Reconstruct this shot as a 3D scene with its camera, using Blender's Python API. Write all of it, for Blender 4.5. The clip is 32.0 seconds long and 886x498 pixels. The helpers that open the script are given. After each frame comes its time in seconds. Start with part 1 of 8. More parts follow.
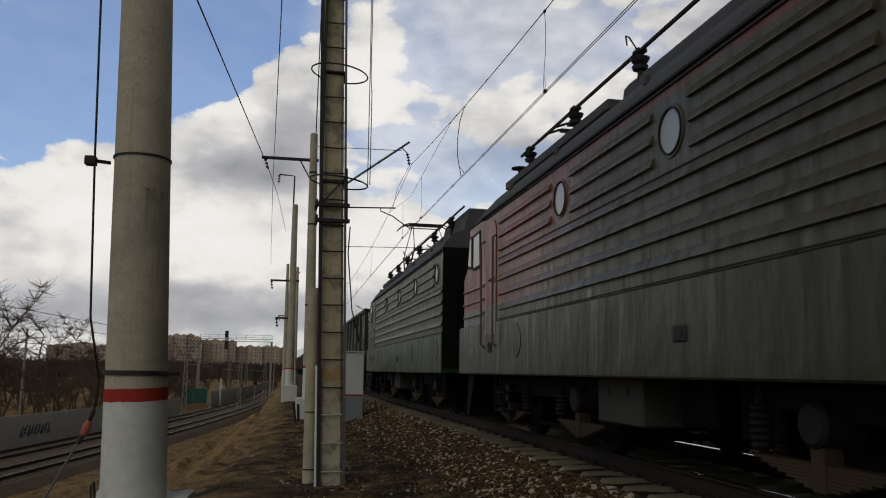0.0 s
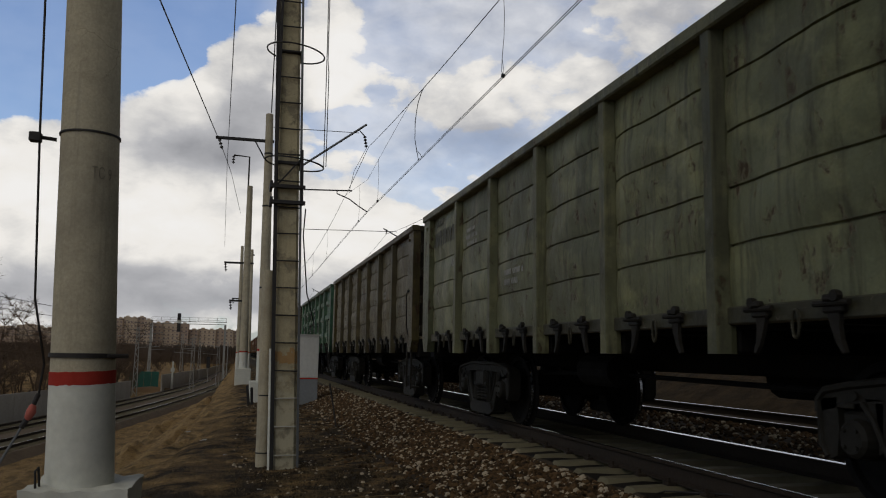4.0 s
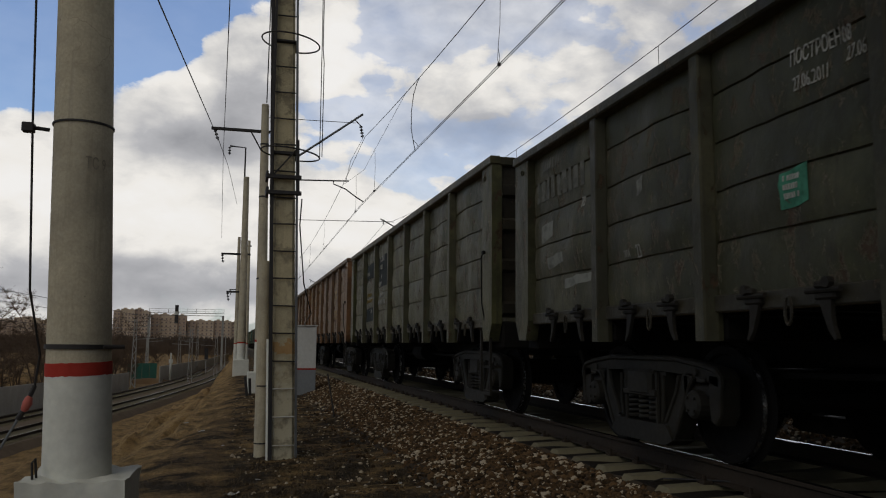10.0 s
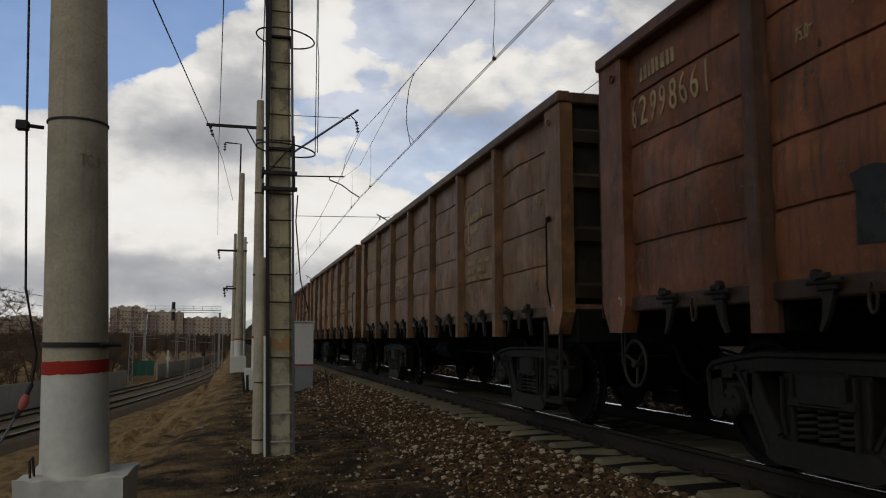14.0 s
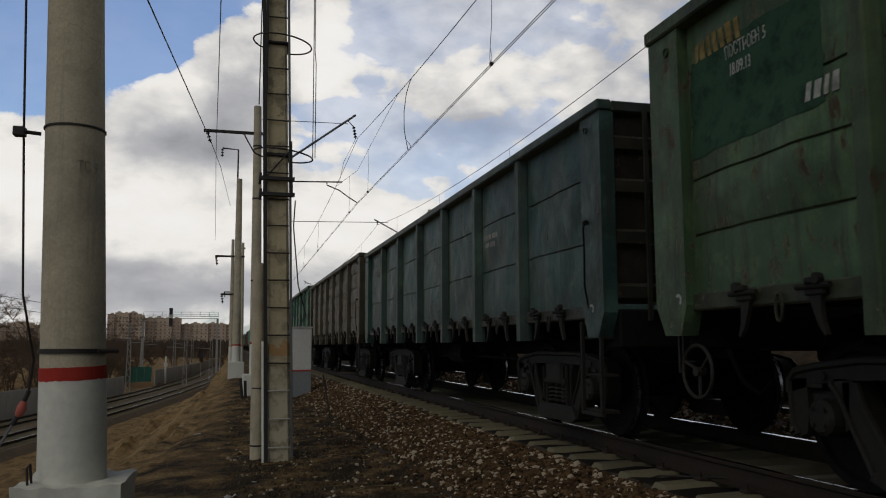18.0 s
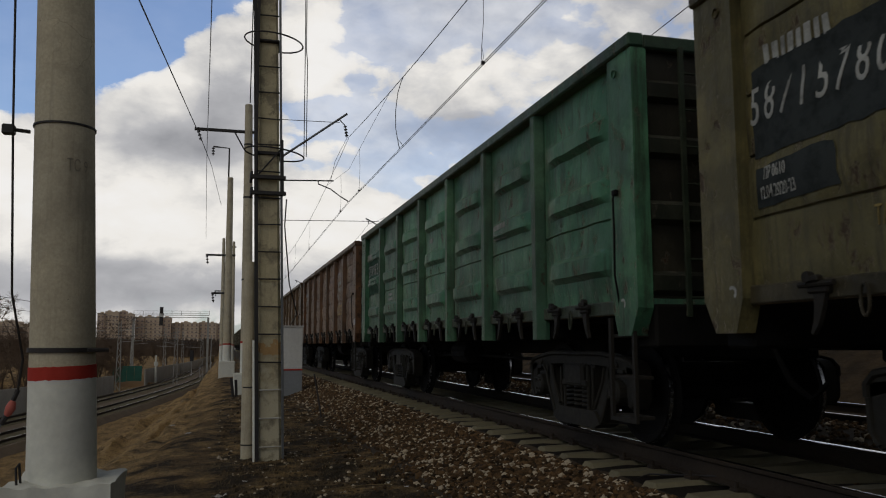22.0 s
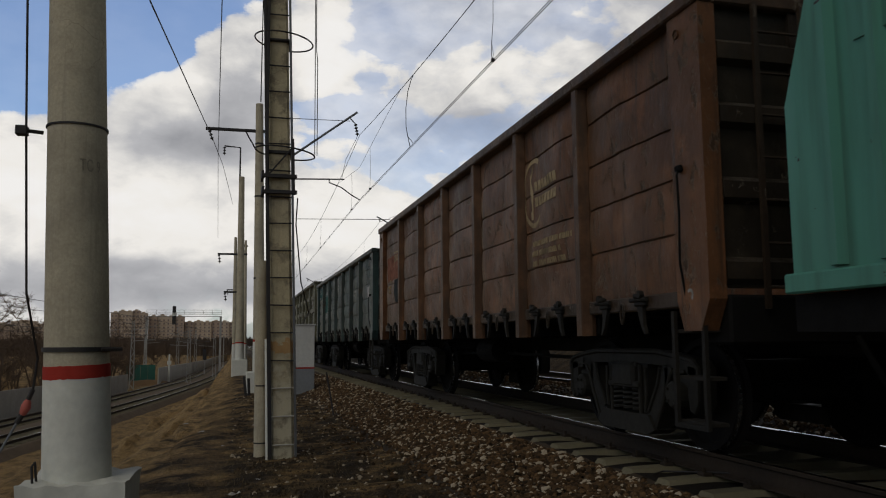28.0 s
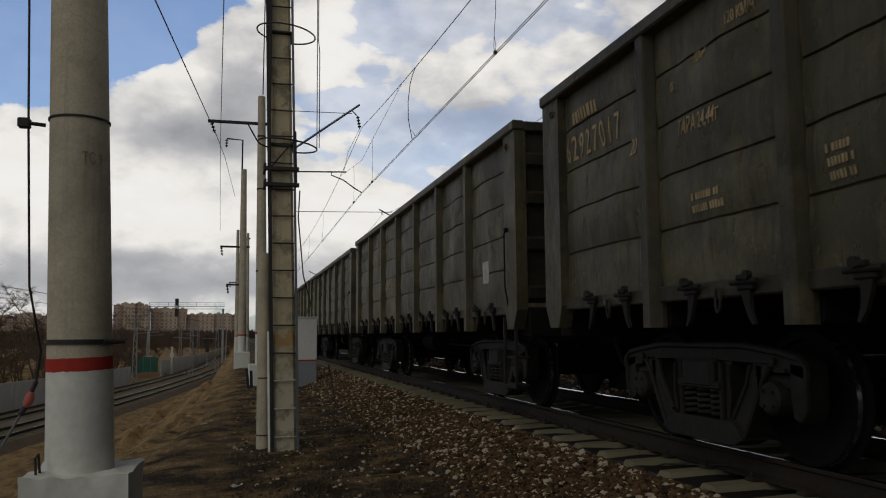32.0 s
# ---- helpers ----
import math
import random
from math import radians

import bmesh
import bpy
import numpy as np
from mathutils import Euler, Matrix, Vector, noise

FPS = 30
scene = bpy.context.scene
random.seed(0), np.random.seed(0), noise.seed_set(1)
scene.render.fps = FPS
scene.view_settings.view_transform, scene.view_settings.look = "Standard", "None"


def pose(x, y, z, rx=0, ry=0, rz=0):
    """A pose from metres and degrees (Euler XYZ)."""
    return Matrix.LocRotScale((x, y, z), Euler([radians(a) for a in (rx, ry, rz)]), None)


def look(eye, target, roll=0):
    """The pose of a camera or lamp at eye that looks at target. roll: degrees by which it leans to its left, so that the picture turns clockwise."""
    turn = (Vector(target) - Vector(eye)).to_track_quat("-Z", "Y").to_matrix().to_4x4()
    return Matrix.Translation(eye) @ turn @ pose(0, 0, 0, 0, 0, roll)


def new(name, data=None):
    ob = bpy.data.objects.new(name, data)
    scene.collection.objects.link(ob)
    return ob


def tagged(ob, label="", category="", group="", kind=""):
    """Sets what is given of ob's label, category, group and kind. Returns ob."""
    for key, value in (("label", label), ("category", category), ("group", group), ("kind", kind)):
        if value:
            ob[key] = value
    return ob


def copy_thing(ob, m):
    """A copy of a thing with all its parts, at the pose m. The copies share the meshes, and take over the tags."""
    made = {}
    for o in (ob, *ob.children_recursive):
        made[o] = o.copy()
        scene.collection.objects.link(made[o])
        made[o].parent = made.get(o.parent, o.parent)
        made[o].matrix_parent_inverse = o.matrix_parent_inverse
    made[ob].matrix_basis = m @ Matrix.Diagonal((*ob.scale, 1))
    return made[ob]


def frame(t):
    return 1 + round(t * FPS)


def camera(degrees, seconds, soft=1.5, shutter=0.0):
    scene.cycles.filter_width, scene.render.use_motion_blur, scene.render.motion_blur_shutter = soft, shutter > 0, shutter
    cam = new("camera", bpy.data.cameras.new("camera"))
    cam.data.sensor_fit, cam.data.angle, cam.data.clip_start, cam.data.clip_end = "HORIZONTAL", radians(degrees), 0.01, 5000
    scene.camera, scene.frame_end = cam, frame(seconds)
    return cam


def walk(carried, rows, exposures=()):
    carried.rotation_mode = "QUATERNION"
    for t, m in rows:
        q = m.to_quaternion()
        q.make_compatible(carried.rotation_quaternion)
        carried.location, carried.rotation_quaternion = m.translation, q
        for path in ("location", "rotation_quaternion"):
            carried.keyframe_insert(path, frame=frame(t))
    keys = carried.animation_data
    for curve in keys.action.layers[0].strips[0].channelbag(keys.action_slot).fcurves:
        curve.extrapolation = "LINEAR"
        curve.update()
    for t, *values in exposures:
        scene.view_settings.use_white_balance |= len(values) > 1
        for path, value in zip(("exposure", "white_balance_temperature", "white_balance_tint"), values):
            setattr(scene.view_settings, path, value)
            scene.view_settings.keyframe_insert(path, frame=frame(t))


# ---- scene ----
SECONDS = 32.0
cam = camera(57.36, SECONDS, soft=1.1, shutter=0.03)

# the camera stands beside the line and sways in the hand: t, x, y, z, heading, tilt, lean
SWAY = [
    (0, -0.02, -0.039, 0.938, 11.04, 8.6, 0.77),
    (0.5, -0.016, -0.021, 0.937, 12.05, 8.76, 0.98),
    (1, -0.017, -0.014, 0.938, 13.19, 8.79, 1.52),
    (1.5, -0.02, -0.003, 0.937, 13.64, 8.72, 1.76),
    (2, -0.013, -0.007, 0.938, 14.56, 8.5, 1.99),
    (2.5, -0.007, 0.006, 0.941, 15.75, 8.45, 1.64),
    (3, -0.01, -0.052, 0.934, 15.81, 8.5, 1.25),
    (3.5, -0.012, -0.035, 0.939, 14.61, 8.08, 1.17),
    (5.5, -0.001, -0.0, 0.932, 13.79, 6.29, 0.76),
    (6, -0.0, -0.0, 0.932, 13.75, 6.06, 0.54),
    (6.5, -0.0, -0.0, 0.932, 13.79, 6.03, 0.44),
    (7, -0.001, -0.0, 0.932, 13.83, 6.12, 0.44),
    (7.5, -0.0, -0.0, 0.932, 13.9, 6.33, 0.41),
    (8, -0.0, -0.0, 0.932, 14.0, 6.48, 0.49),
    (8.5, -0.0, -0.0, 0.932, 14.07, 6.61, 0.44),
    (9, -0.0, -0.0, 0.932, 14.28, 6.66, 0.44),
    (9.5, -0.001, -0.0, 0.932, 14.41, 6.68, 0.51),
    (10, -0.001, -0.0, 0.932, 14.36, 6.8, 0.53),
    (10.5, -0.001, -0.0, 0.932, 14.39, 6.89, 0.52),
    (11, -0.001, -0.0, 0.932, 14.46, 6.94, 0.46),
    (11.5, -0.0, -0.0, 0.932, 14.47, 6.95, 0.26),
    (12, -0.0, -0.0, 0.932, 14.53, 7.02, 0.2),
    (12.5, -0.0, -0.0, 0.932, 14.57, 7.03, 0.21),
    (13, 0.0, 0.0, 0.932, 14.63, 6.66, 0.14),
    (13.5, -0.0, -0.0, 0.932, 14.63, 6.48, 0.13),
    (14, 0.0, -0.0, 0.932, 14.61, 6.45, 0.06),
    (14.5, -0.0, -0.0, 0.932, 14.59, 6.46, 0.06),
    (16.5, 0.0, 0.0, 0.932, 14.77, 6.57, -0.13),
    (17, 0.0, -0.0, 0.932, 14.79, 6.57, -0.19),
    (17.5, 0.0, -0.0, 0.932, 14.79, 6.61, -0.18),
    (18, 0.0, -0.0, 0.932, 14.77, 6.8, -0.15),
    (18.5, 0.0, -0.0, 0.932, 14.7, 6.94, -0.19),
    (19, 0.0, -0.0, 0.932, 14.77, 7.09, -0.21),
    (19.5, -0.0, -0.0, 0.932, 14.78, 7.24, -0.21),
    (20, 0.0, -0.0, 0.932, 14.88, 7.16, -0.24),
    (20.5, 0.0, -0.0, 0.932, 15.14, 6.92, -0.25),
    (21, 0.0, 0.0, 0.932, 15.33, 6.83, -0.23),
    (21.5, 0.0, -0.0, 0.932, 15.4, 6.76, -0.18),
    (22, 0.0, -0.0, 0.932, 15.38, 6.73, -0.16),
    (22.5, -0.0, -0.0, 0.932, 15.29, 6.76, -0.11),
    (23, -0.0, -0.0, 0.932, 15.18, 6.82, -0.09),
    (23.5, -0.0, -0.0, 0.932, 14.95, 6.86, -0.16),
    (24, 0.0, -0.0, 0.932, 14.99, 6.84, -0.28),
    (24.5, 0.0, 0.0, 0.932, 15.15, 6.83, -0.32),
    (25, 0.0, -0.0, 0.932, 15.24, 6.8, -0.4),
    (25.5, 0.0, -0.0, 0.932, 15.22, 6.8, -0.4),
    (27.5, 0.0, 0.0, 0.932, 14.71, 6.71, -0.44),
    (28, 0.0, 0.0, 0.932, 14.59, 6.57, -0.42),
    (28.5, 0.0, -0.0, 0.932, 14.51, 6.51, -0.31),
    (29, 0.0, 0.0, 0.932, 14.48, 6.43, -0.23),
    (29.5, 0.0, -0.0, 0.932, 14.45, 6.33, -0.22),
    (30, 0.0, 0.0, 0.932, 14.38, 6.16, -0.25),
    (30.5, 0.0, -0.0, 0.932, 14.3, 6.03, -0.29),
    (31, -0.0, -0.0, 0.932, 14.36, 6.01, -0.14),
    (31.5, 0.0, -0.0, 0.932, 14.38, 6.0, -0.12),
    (32, 0.0, 0.0, 0.932, 14.43, 6.06, -0.36)]


def aim(x, y, z, heading, tilt, lean):
    h, e = radians(heading), radians(tilt)
    way = Vector((math.sin(h) * math.cos(e), math.cos(h) * math.cos(e), math.sin(e)))
    eye = Vector((x, y, z))
    return look(eye, eye + way, lean)


walk(cam, [(t, aim(*row)) for t, *row in SWAY], exposures=[(0, 0.0, 6700, 10), (SECONDS, 0.0, 6700, 10)])

# ---- light ----
SUN_UP, SUN_SIDE = radians(46), radians(-134)


def nodes_of(owner):
    owner.use_nodes = True
    tree = owner.node_tree
    tree.nodes.clear()
    return tree, tree.nodes, tree.links


class Net:
    """Short-hand for building node trees."""

    def __init__(self, owner):
        self.tree, self.nodes, self.links = nodes_of(owner)

    def add(self, kind, ins=None):
        n = self.nodes.new(kind)
        for k, v in (ins or {}).items():
            self.put(n.inputs[k], v)
        return n

    def put(self, socket, v):
        if isinstance(v, bpy.types.NodeSocket):
            self.links.new(v, socket)
        elif isinstance(v, bpy.types.Node):
            self.links.new(v.outputs[0], socket)
        else:
            socket.default_value = v

    def math(self, op, a, b=0.0, c=None, clamp=False):
        ins = {0: a, 1: b}
        if c is not None:
            ins[2] = c
        n = self.add("ShaderNodeMath", ins)
        n.operation, n.use_clamp = op, clamp
        return n.outputs[0]

    def ramp(self, fac, *stops):
        n = self.add("ShaderNodeValToRGB", {0: fac})
        el = n.color_ramp.elements
        while len(el) < len(stops):
            el.new(0.5)
        for e, (p, c) in zip(el, stops):
            e.position, e.color = p, (c, c, c, 1) if isinstance(c, (int, float)) else (*c, 1)
        return n.outputs[0]

    def noise(self, vec, scale, detail=4.0, rough=0.55, w=None, distort=0.0):
        n = self.add("ShaderNodeTexNoise", {"Scale": scale, "Detail": detail, "Roughness": rough, "Distortion": distort})
        if vec is not None:
            self.put(n.inputs["Vector"], vec)
        if w is not None:
            n.noise_dimensions = "4D"
            self.put(n.inputs["W"], w)
        return n.outputs[0]

    def mix(self, fac, a, b, blend="MIX"):
        n = self.add("ShaderNodeMix")
        n.data_type, n.blend_type = "RGBA", blend
        for s, v in ((n.inputs[0], fac), (n.inputs[6], a), (n.inputs[7], b)):
            if isinstance(v, tuple) and len(v) == 3:
                v = (*v, 1)
            self.put(s, v)
        return n.outputs[2]


def make_sky():
    world = bpy.data.worlds.new("sky")
    scene.world = world
    n = Net(world)
    air = n.add("ShaderNodeTexSky")
    air.sky_type, air.sun_disc, air.sun_elevation, air.sun_rotation = "NISHITA", False, SUN_UP, SUN_SIDE
    air.air_density, air.dust_density = 1.2, 1.5
    blue = n.mix(1.0, air.outputs[0], (0.098, 0.117, 0.152), "MULTIPLY")
    way = n.add("ShaderNodeTexCoord").outputs["Generated"]
    xyz = n.add("ShaderNodeSeparateXYZ", {0: way})
    side = n.math("ARCTAN2", xyz.outputs[0], xyz.outputs[1])
    up = n.math("ARCSINE", xyz.outputs[2])
    flat = n.add("ShaderNodeCombineXYZ", {0: side, 1: n.math("MULTIPLY", up, 1.7), 2: 0.0}).outputs[0]
    # heaped clouds: broad masses broken by finer billows
    broad = n.noise(flat, 3.1, 3.0, 0.5)
    fine = n.noise(flat, 8.0, 10.0, 0.58, distort=0.15)
    cover = n.math("ADD", n.math("MULTIPLY", broad, 0.30), n.math("MULTIPLY", fine, 0.55))
    curl = n.math("SUBTRACT", n.noise(flat, 22.0, 9.0, 0.62, distort=0.3), 0.5)
    cover = n.math("ADD", cover, n.math("MULTIPLY", curl, 0.20))
    # rounded billows on the clouds' rims
    warp = n.add("ShaderNodeTexNoise", {"Vector": flat, "Scale": 14.0, "Detail": 5.0}).outputs[1]
    puff = n.add("ShaderNodeTexVoronoi", {"Vector": n.mix(0.05, flat, warp), "Scale": 24.0})
    puff.feature = "SMOOTH_F1"
    puff.inputs["Smoothness"].default_value = 0.5
    puffs = n.math("SUBTRACT", 0.42, puff.outputs[0])
    cover = n.math("ADD", cover, n.math("MULTIPLY", puffs, 0.16))

    def heap(total, a, e, wide, high, gain):
        da = n.math("DIVIDE", n.math("SUBTRACT", side, a), wide)
        de = n.math("DIVIDE", n.math("SUBTRACT", up, e), high)
        r = n.math("ADD", n.math("MULTIPLY", da, da), n.math("MULTIPLY", de, de))
        return n.math("ADD", total, n.math("MULTIPLY", n.math("EXPONENT", n.math("MULTIPLY", r, -1.0)), gain))

    for spot in HEAPS:
        cover = heap(cover, *spot)
    mask = n.ramp(cover, (0.42, 0.0), (0.455, 0.72), (0.49, 0.97), (0.55, 1.0))
    # a thin veil dims the blue, more so towards the train
    veil = n.math("MULTIPLY", n.ramp(side, (0.0, 0.10), (0.10, 0.62)), n.ramp(n.noise(flat, 4.5, 5.0, 0.6), (0.30, 0.75), (0.60, 1.2)))
    mask = n.math("MAXIMUM", mask, veil)
    # thick parts turn grey underneath
    depth = n.math("ADD", 0.47, n.math("MULTIPLY", n.math("SUBTRACT", n.noise(flat, 6.0, 8.0, 0.6), 0.5), 0.55))
    depth = n.math("ADD", depth, n.math("MULTIPLY", n.math("ADD", puffs, n.math("MULTIPLY", curl, 1.5)), -0.20))
    for spot in GREYS:
        depth = heap(depth, *spot)
    tone = n.ramp(depth, (0.26, (0.86, 0.86, 0.86)), (0.40, (0.83, 0.82, 0.80)), (0.52, (0.66, 0.66, 0.66)), (0.66, (0.46, 0.47, 0.50)), (1.0, (0.27, 0.28, 0.31)))
    # added: the unseen sky overhead is dimmed to weaken its light
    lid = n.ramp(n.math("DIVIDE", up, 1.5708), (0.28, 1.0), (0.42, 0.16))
    # also added: the unseen sky to the sides and behind is dimmed
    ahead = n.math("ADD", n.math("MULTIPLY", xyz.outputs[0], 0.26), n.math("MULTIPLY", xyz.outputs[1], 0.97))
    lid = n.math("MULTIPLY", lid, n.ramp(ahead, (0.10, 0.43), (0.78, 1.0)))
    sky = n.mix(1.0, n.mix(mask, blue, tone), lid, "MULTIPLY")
    back = n.add("ShaderNodeBackground", {0: sky, 1: 1.0})
    n.add("ShaderNodeOutputWorld", {0: back})


HEAPS = ((-0.062, 0.282, 0.073, 0.051, 0.30), (-0.001, 0.342, 0.051, 0.054, 0.30), (0.092, 0.355, 0.053, 0.067, 0.30), (-0.102, 0.230, 0.038, 0.039, 0.24), (0.282, 0.299, 0.079, 0.044, 0.24),
         (-0.056, 0.131, 0.286, 0.086, 0.34), (-0.222, 0.184, 0.064, 0.055, 0.30), (0.125, 0.129, 0.077, 0.052, 0.30), (-0.161, 0.359, 0.128, 0.051, -0.40), (-0.241, 0.310, 0.052, 0.056, -0.38),
         (0.164, 0.278, 0.079, 0.024, -0.22), (0.197, 0.217, 0.053, 0.031, -0.24), (0.264, 0.395, 0.137, 0.038, -0.16), (0.545, 0.342, 0.186, 0.123, 0.12))
GREYS = ((-0.060, 0.235, 0.073, 0.025, 0.36), (-0.008, 0.257, 0.040, 0.046, 0.26), (0.01, 0.31, 0.05, 0.05, 0.14), (0.297, 0.262, 0.071, 0.022, 0.30), (-0.072, 0.064, 0.281, 0.024, 0.34), (-0.092, 0.091, 0.076, 0.010, 0.22),
         (-0.069, 0.150, 0.105, 0.046, -0.16), (0.106, 0.346, 0.043, 0.052, -0.20), (0.124, 0.150, 0.063, 0.041, -0.14), (-0.222, 0.184, 0.064, 0.043, -0.20), (-0.090, 0.315, 0.059, 0.031, -0.14),
         (0.279, 0.323, 0.065, 0.027, -0.10), (0.545, 0.342, 0.186, 0.123, 0.16))
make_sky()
sun = new("sun", bpy.data.lights.new("sun", "SUN"))
sun.data.energy, sun.data.angle, sun.data.color = 0.66, radians(50), (0.97, 0.95, 0.86)
sun.matrix_basis = look((0, 0, 0), (-math.sin(SUN_SIDE) * math.cos(SUN_UP), -math.cos(SUN_SIDE) * math.cos(SUN_UP), -math.sin(SUN_UP)))


# ---- materials ----
def surface(name, make, metal=0.0, rough=0.8):
    m = bpy.data.materials.new(name)
    n = Net(m)
    # dusty, sooty surfaces hardly shine
    gloss = 0.5 if metal > 0.3 or rough < 0.4 else 0.12 if rough > 0.78 else 0.22
    bsdf = n.add("ShaderNodeBsdfPrincipled", {"Metallic": metal, "Roughness": rough, "Specular IOR Level": gloss})
    n.add("ShaderNodeOutputMaterial", {0: bsdf})
    make(n, bsdf)
    return m


def bump(n, bsdf, height, strength=0.4, distance=0.02):
    n.put(bsdf.inputs["Normal"], n.add("ShaderNodeBump", {"Strength": strength, "Distance": distance, "Height": height}))


def spots(n):
    """Coordinates on the thing itself and a number that differs from piece to piece."""
    w = n.math("MULTIPLY", n.add("ShaderNodeObjectInfo").outputs["Random"], 37.0)
    return n.add("ShaderNodeTexCoord").outputs["Object"], w


def stretched(n, vec, sx, sy, sz):
    return n.add("ShaderNodeMapping", {"Vector": vec, "Scale": (sx, sy, sz)}).outputs[0]


def weathered(name, base, dirt, rough=0.75, grain=14.0, amount=0.6, metal=0.0, relief=0.3, big=1.2):
    """A plain material with dirt at two scales."""
    def make(n, b):
        o, w = spots(n)
        large = n.ramp(n.noise(o, big, 5, 0.6, w), (0.35, 0.0), (0.7, amount))
        small = n.noise(o, grain, 6, 0.65, w)
        c = n.mix(large, base, dirt)
        c = n.mix(n.ramp(small, (0.3, 0.0), (0.75, 0.5)), c, tuple(x * 0.6 for x in base))
        n.put(b.inputs["Base Color"], c)
        n.put(b.inputs["Roughness"], n.ramp(small, (0.2, rough - 0.12), (0.8, min(1.0, rough + 0.12))))
        bump(n, b, small, relief, 0.01)
    return surface(name, make, metal, rough)


def wagon_paint(name):
    """Worn paint in the thing's own colour; its alpha says how rusty it is."""
    def make(n, b):
        info = n.add("ShaderNodeObjectInfo")
        o, w = spots(n)
        # no two sheets have aged alike
        own = n.mix(1.0, info.outputs["Color"], n.ramp(info.outputs["Random"], (0.0, (0.74, 0.74, 0.74)), (0.5, (0.92, 0.91, 0.88)), (1.0, (1.18, 1.14, 1.05))), "MULTIPLY")
        grimy = n.mix(1.0, own, (0.50, 0.48, 0.44), "MULTIPLY")
        pale = n.mix(0.10, n.mix(1.0, own, (1.75, 1.66, 1.48), "MULTIPLY"), (0.13, 0.113, 0.080))
        c = n.mix(n.ramp(n.noise(o, 1.2, 7, 0.62, w), (0.40, 0.0), (0.64, 0.85)), own, grimy)
        c = n.mix(n.ramp(n.noise(o, 2.3, 7, 0.65, n.math("ADD", w, 2.0)), (0.49, 0.0), (0.64, 0.75)), c, pale)
        streak = n.noise(stretched(n, o, 6.0, 8.0, 0.45), 1.7, 8, 0.68, w)
        c = n.mix(n.ramp(streak, (0.50, 0.0), (0.68, 0.75)), c, (0.020, 0.017, 0.013))
        flake = n.noise(stretched(n, o, 1.0, 1.0, 0.55), 7.0, 10, 0.74, n.math("ADD", w, 5.0))
        edge = n.math("ADD", n.math("MULTIPLY", info.outputs["Alpha"], 0.15), 0.365)
        rust = n.math("MULTIPLY", n.math("MULTIPLY", n.math("SUBTRACT", edge, flake), 22.0, clamp=True), 0.9)
        c = n.mix(rust, c, n.mix(n.noise(o, 16.0, 5, 0.65), (0.072, 0.037, 0.018), (0.022, 0.015, 0.010)))
        chip = n.math("GREATER_THAN", n.noise(stretched(n, o, 1.0, 1.0, 0.6), 20.0, 6, 0.65, w), 0.69)
        c = n.mix(n.math("MULTIPLY", chip, 0.75), c, (0.022, 0.016, 0.011))
        grain = n.noise(o, 48.0, 5, 0.7, w)
        c = n.mix(n.ramp(grain, (0.38, 0.0), (0.70, 0.45)), c, n.mix(1.0, c, (0.55, 0.53, 0.50), "MULTIPLY"))
        n.put(b.inputs["Base Color"], c)
        n.put(b.inputs["Roughness"], n.ramp(flake, (0.3, 0.74), (0.7, 0.44)))
        b.inputs["Specular IOR Level"].default_value = 0.30
        b.inputs["Specular Tint"].default_value = (1.0, 0.93, 0.78, 1)
        # settled dust brightens the sides seen along the train
        b.inputs["Sheen Weight"].default_value, b.inputs["Sheen Roughness"].default_value = 0.27, 0.33
        b.inputs["Sheen Tint"].default_value = (0.95, 0.84, 0.66, 1)
        bump(n, b, n.math("ADD", n.noise(o, 2.6, 5, 0.55, w), n.math("MULTIPLY", n.math("SUBTRACT", flake, rust), 0.35)), 0.6, 0.04)
    return surface(name, make)


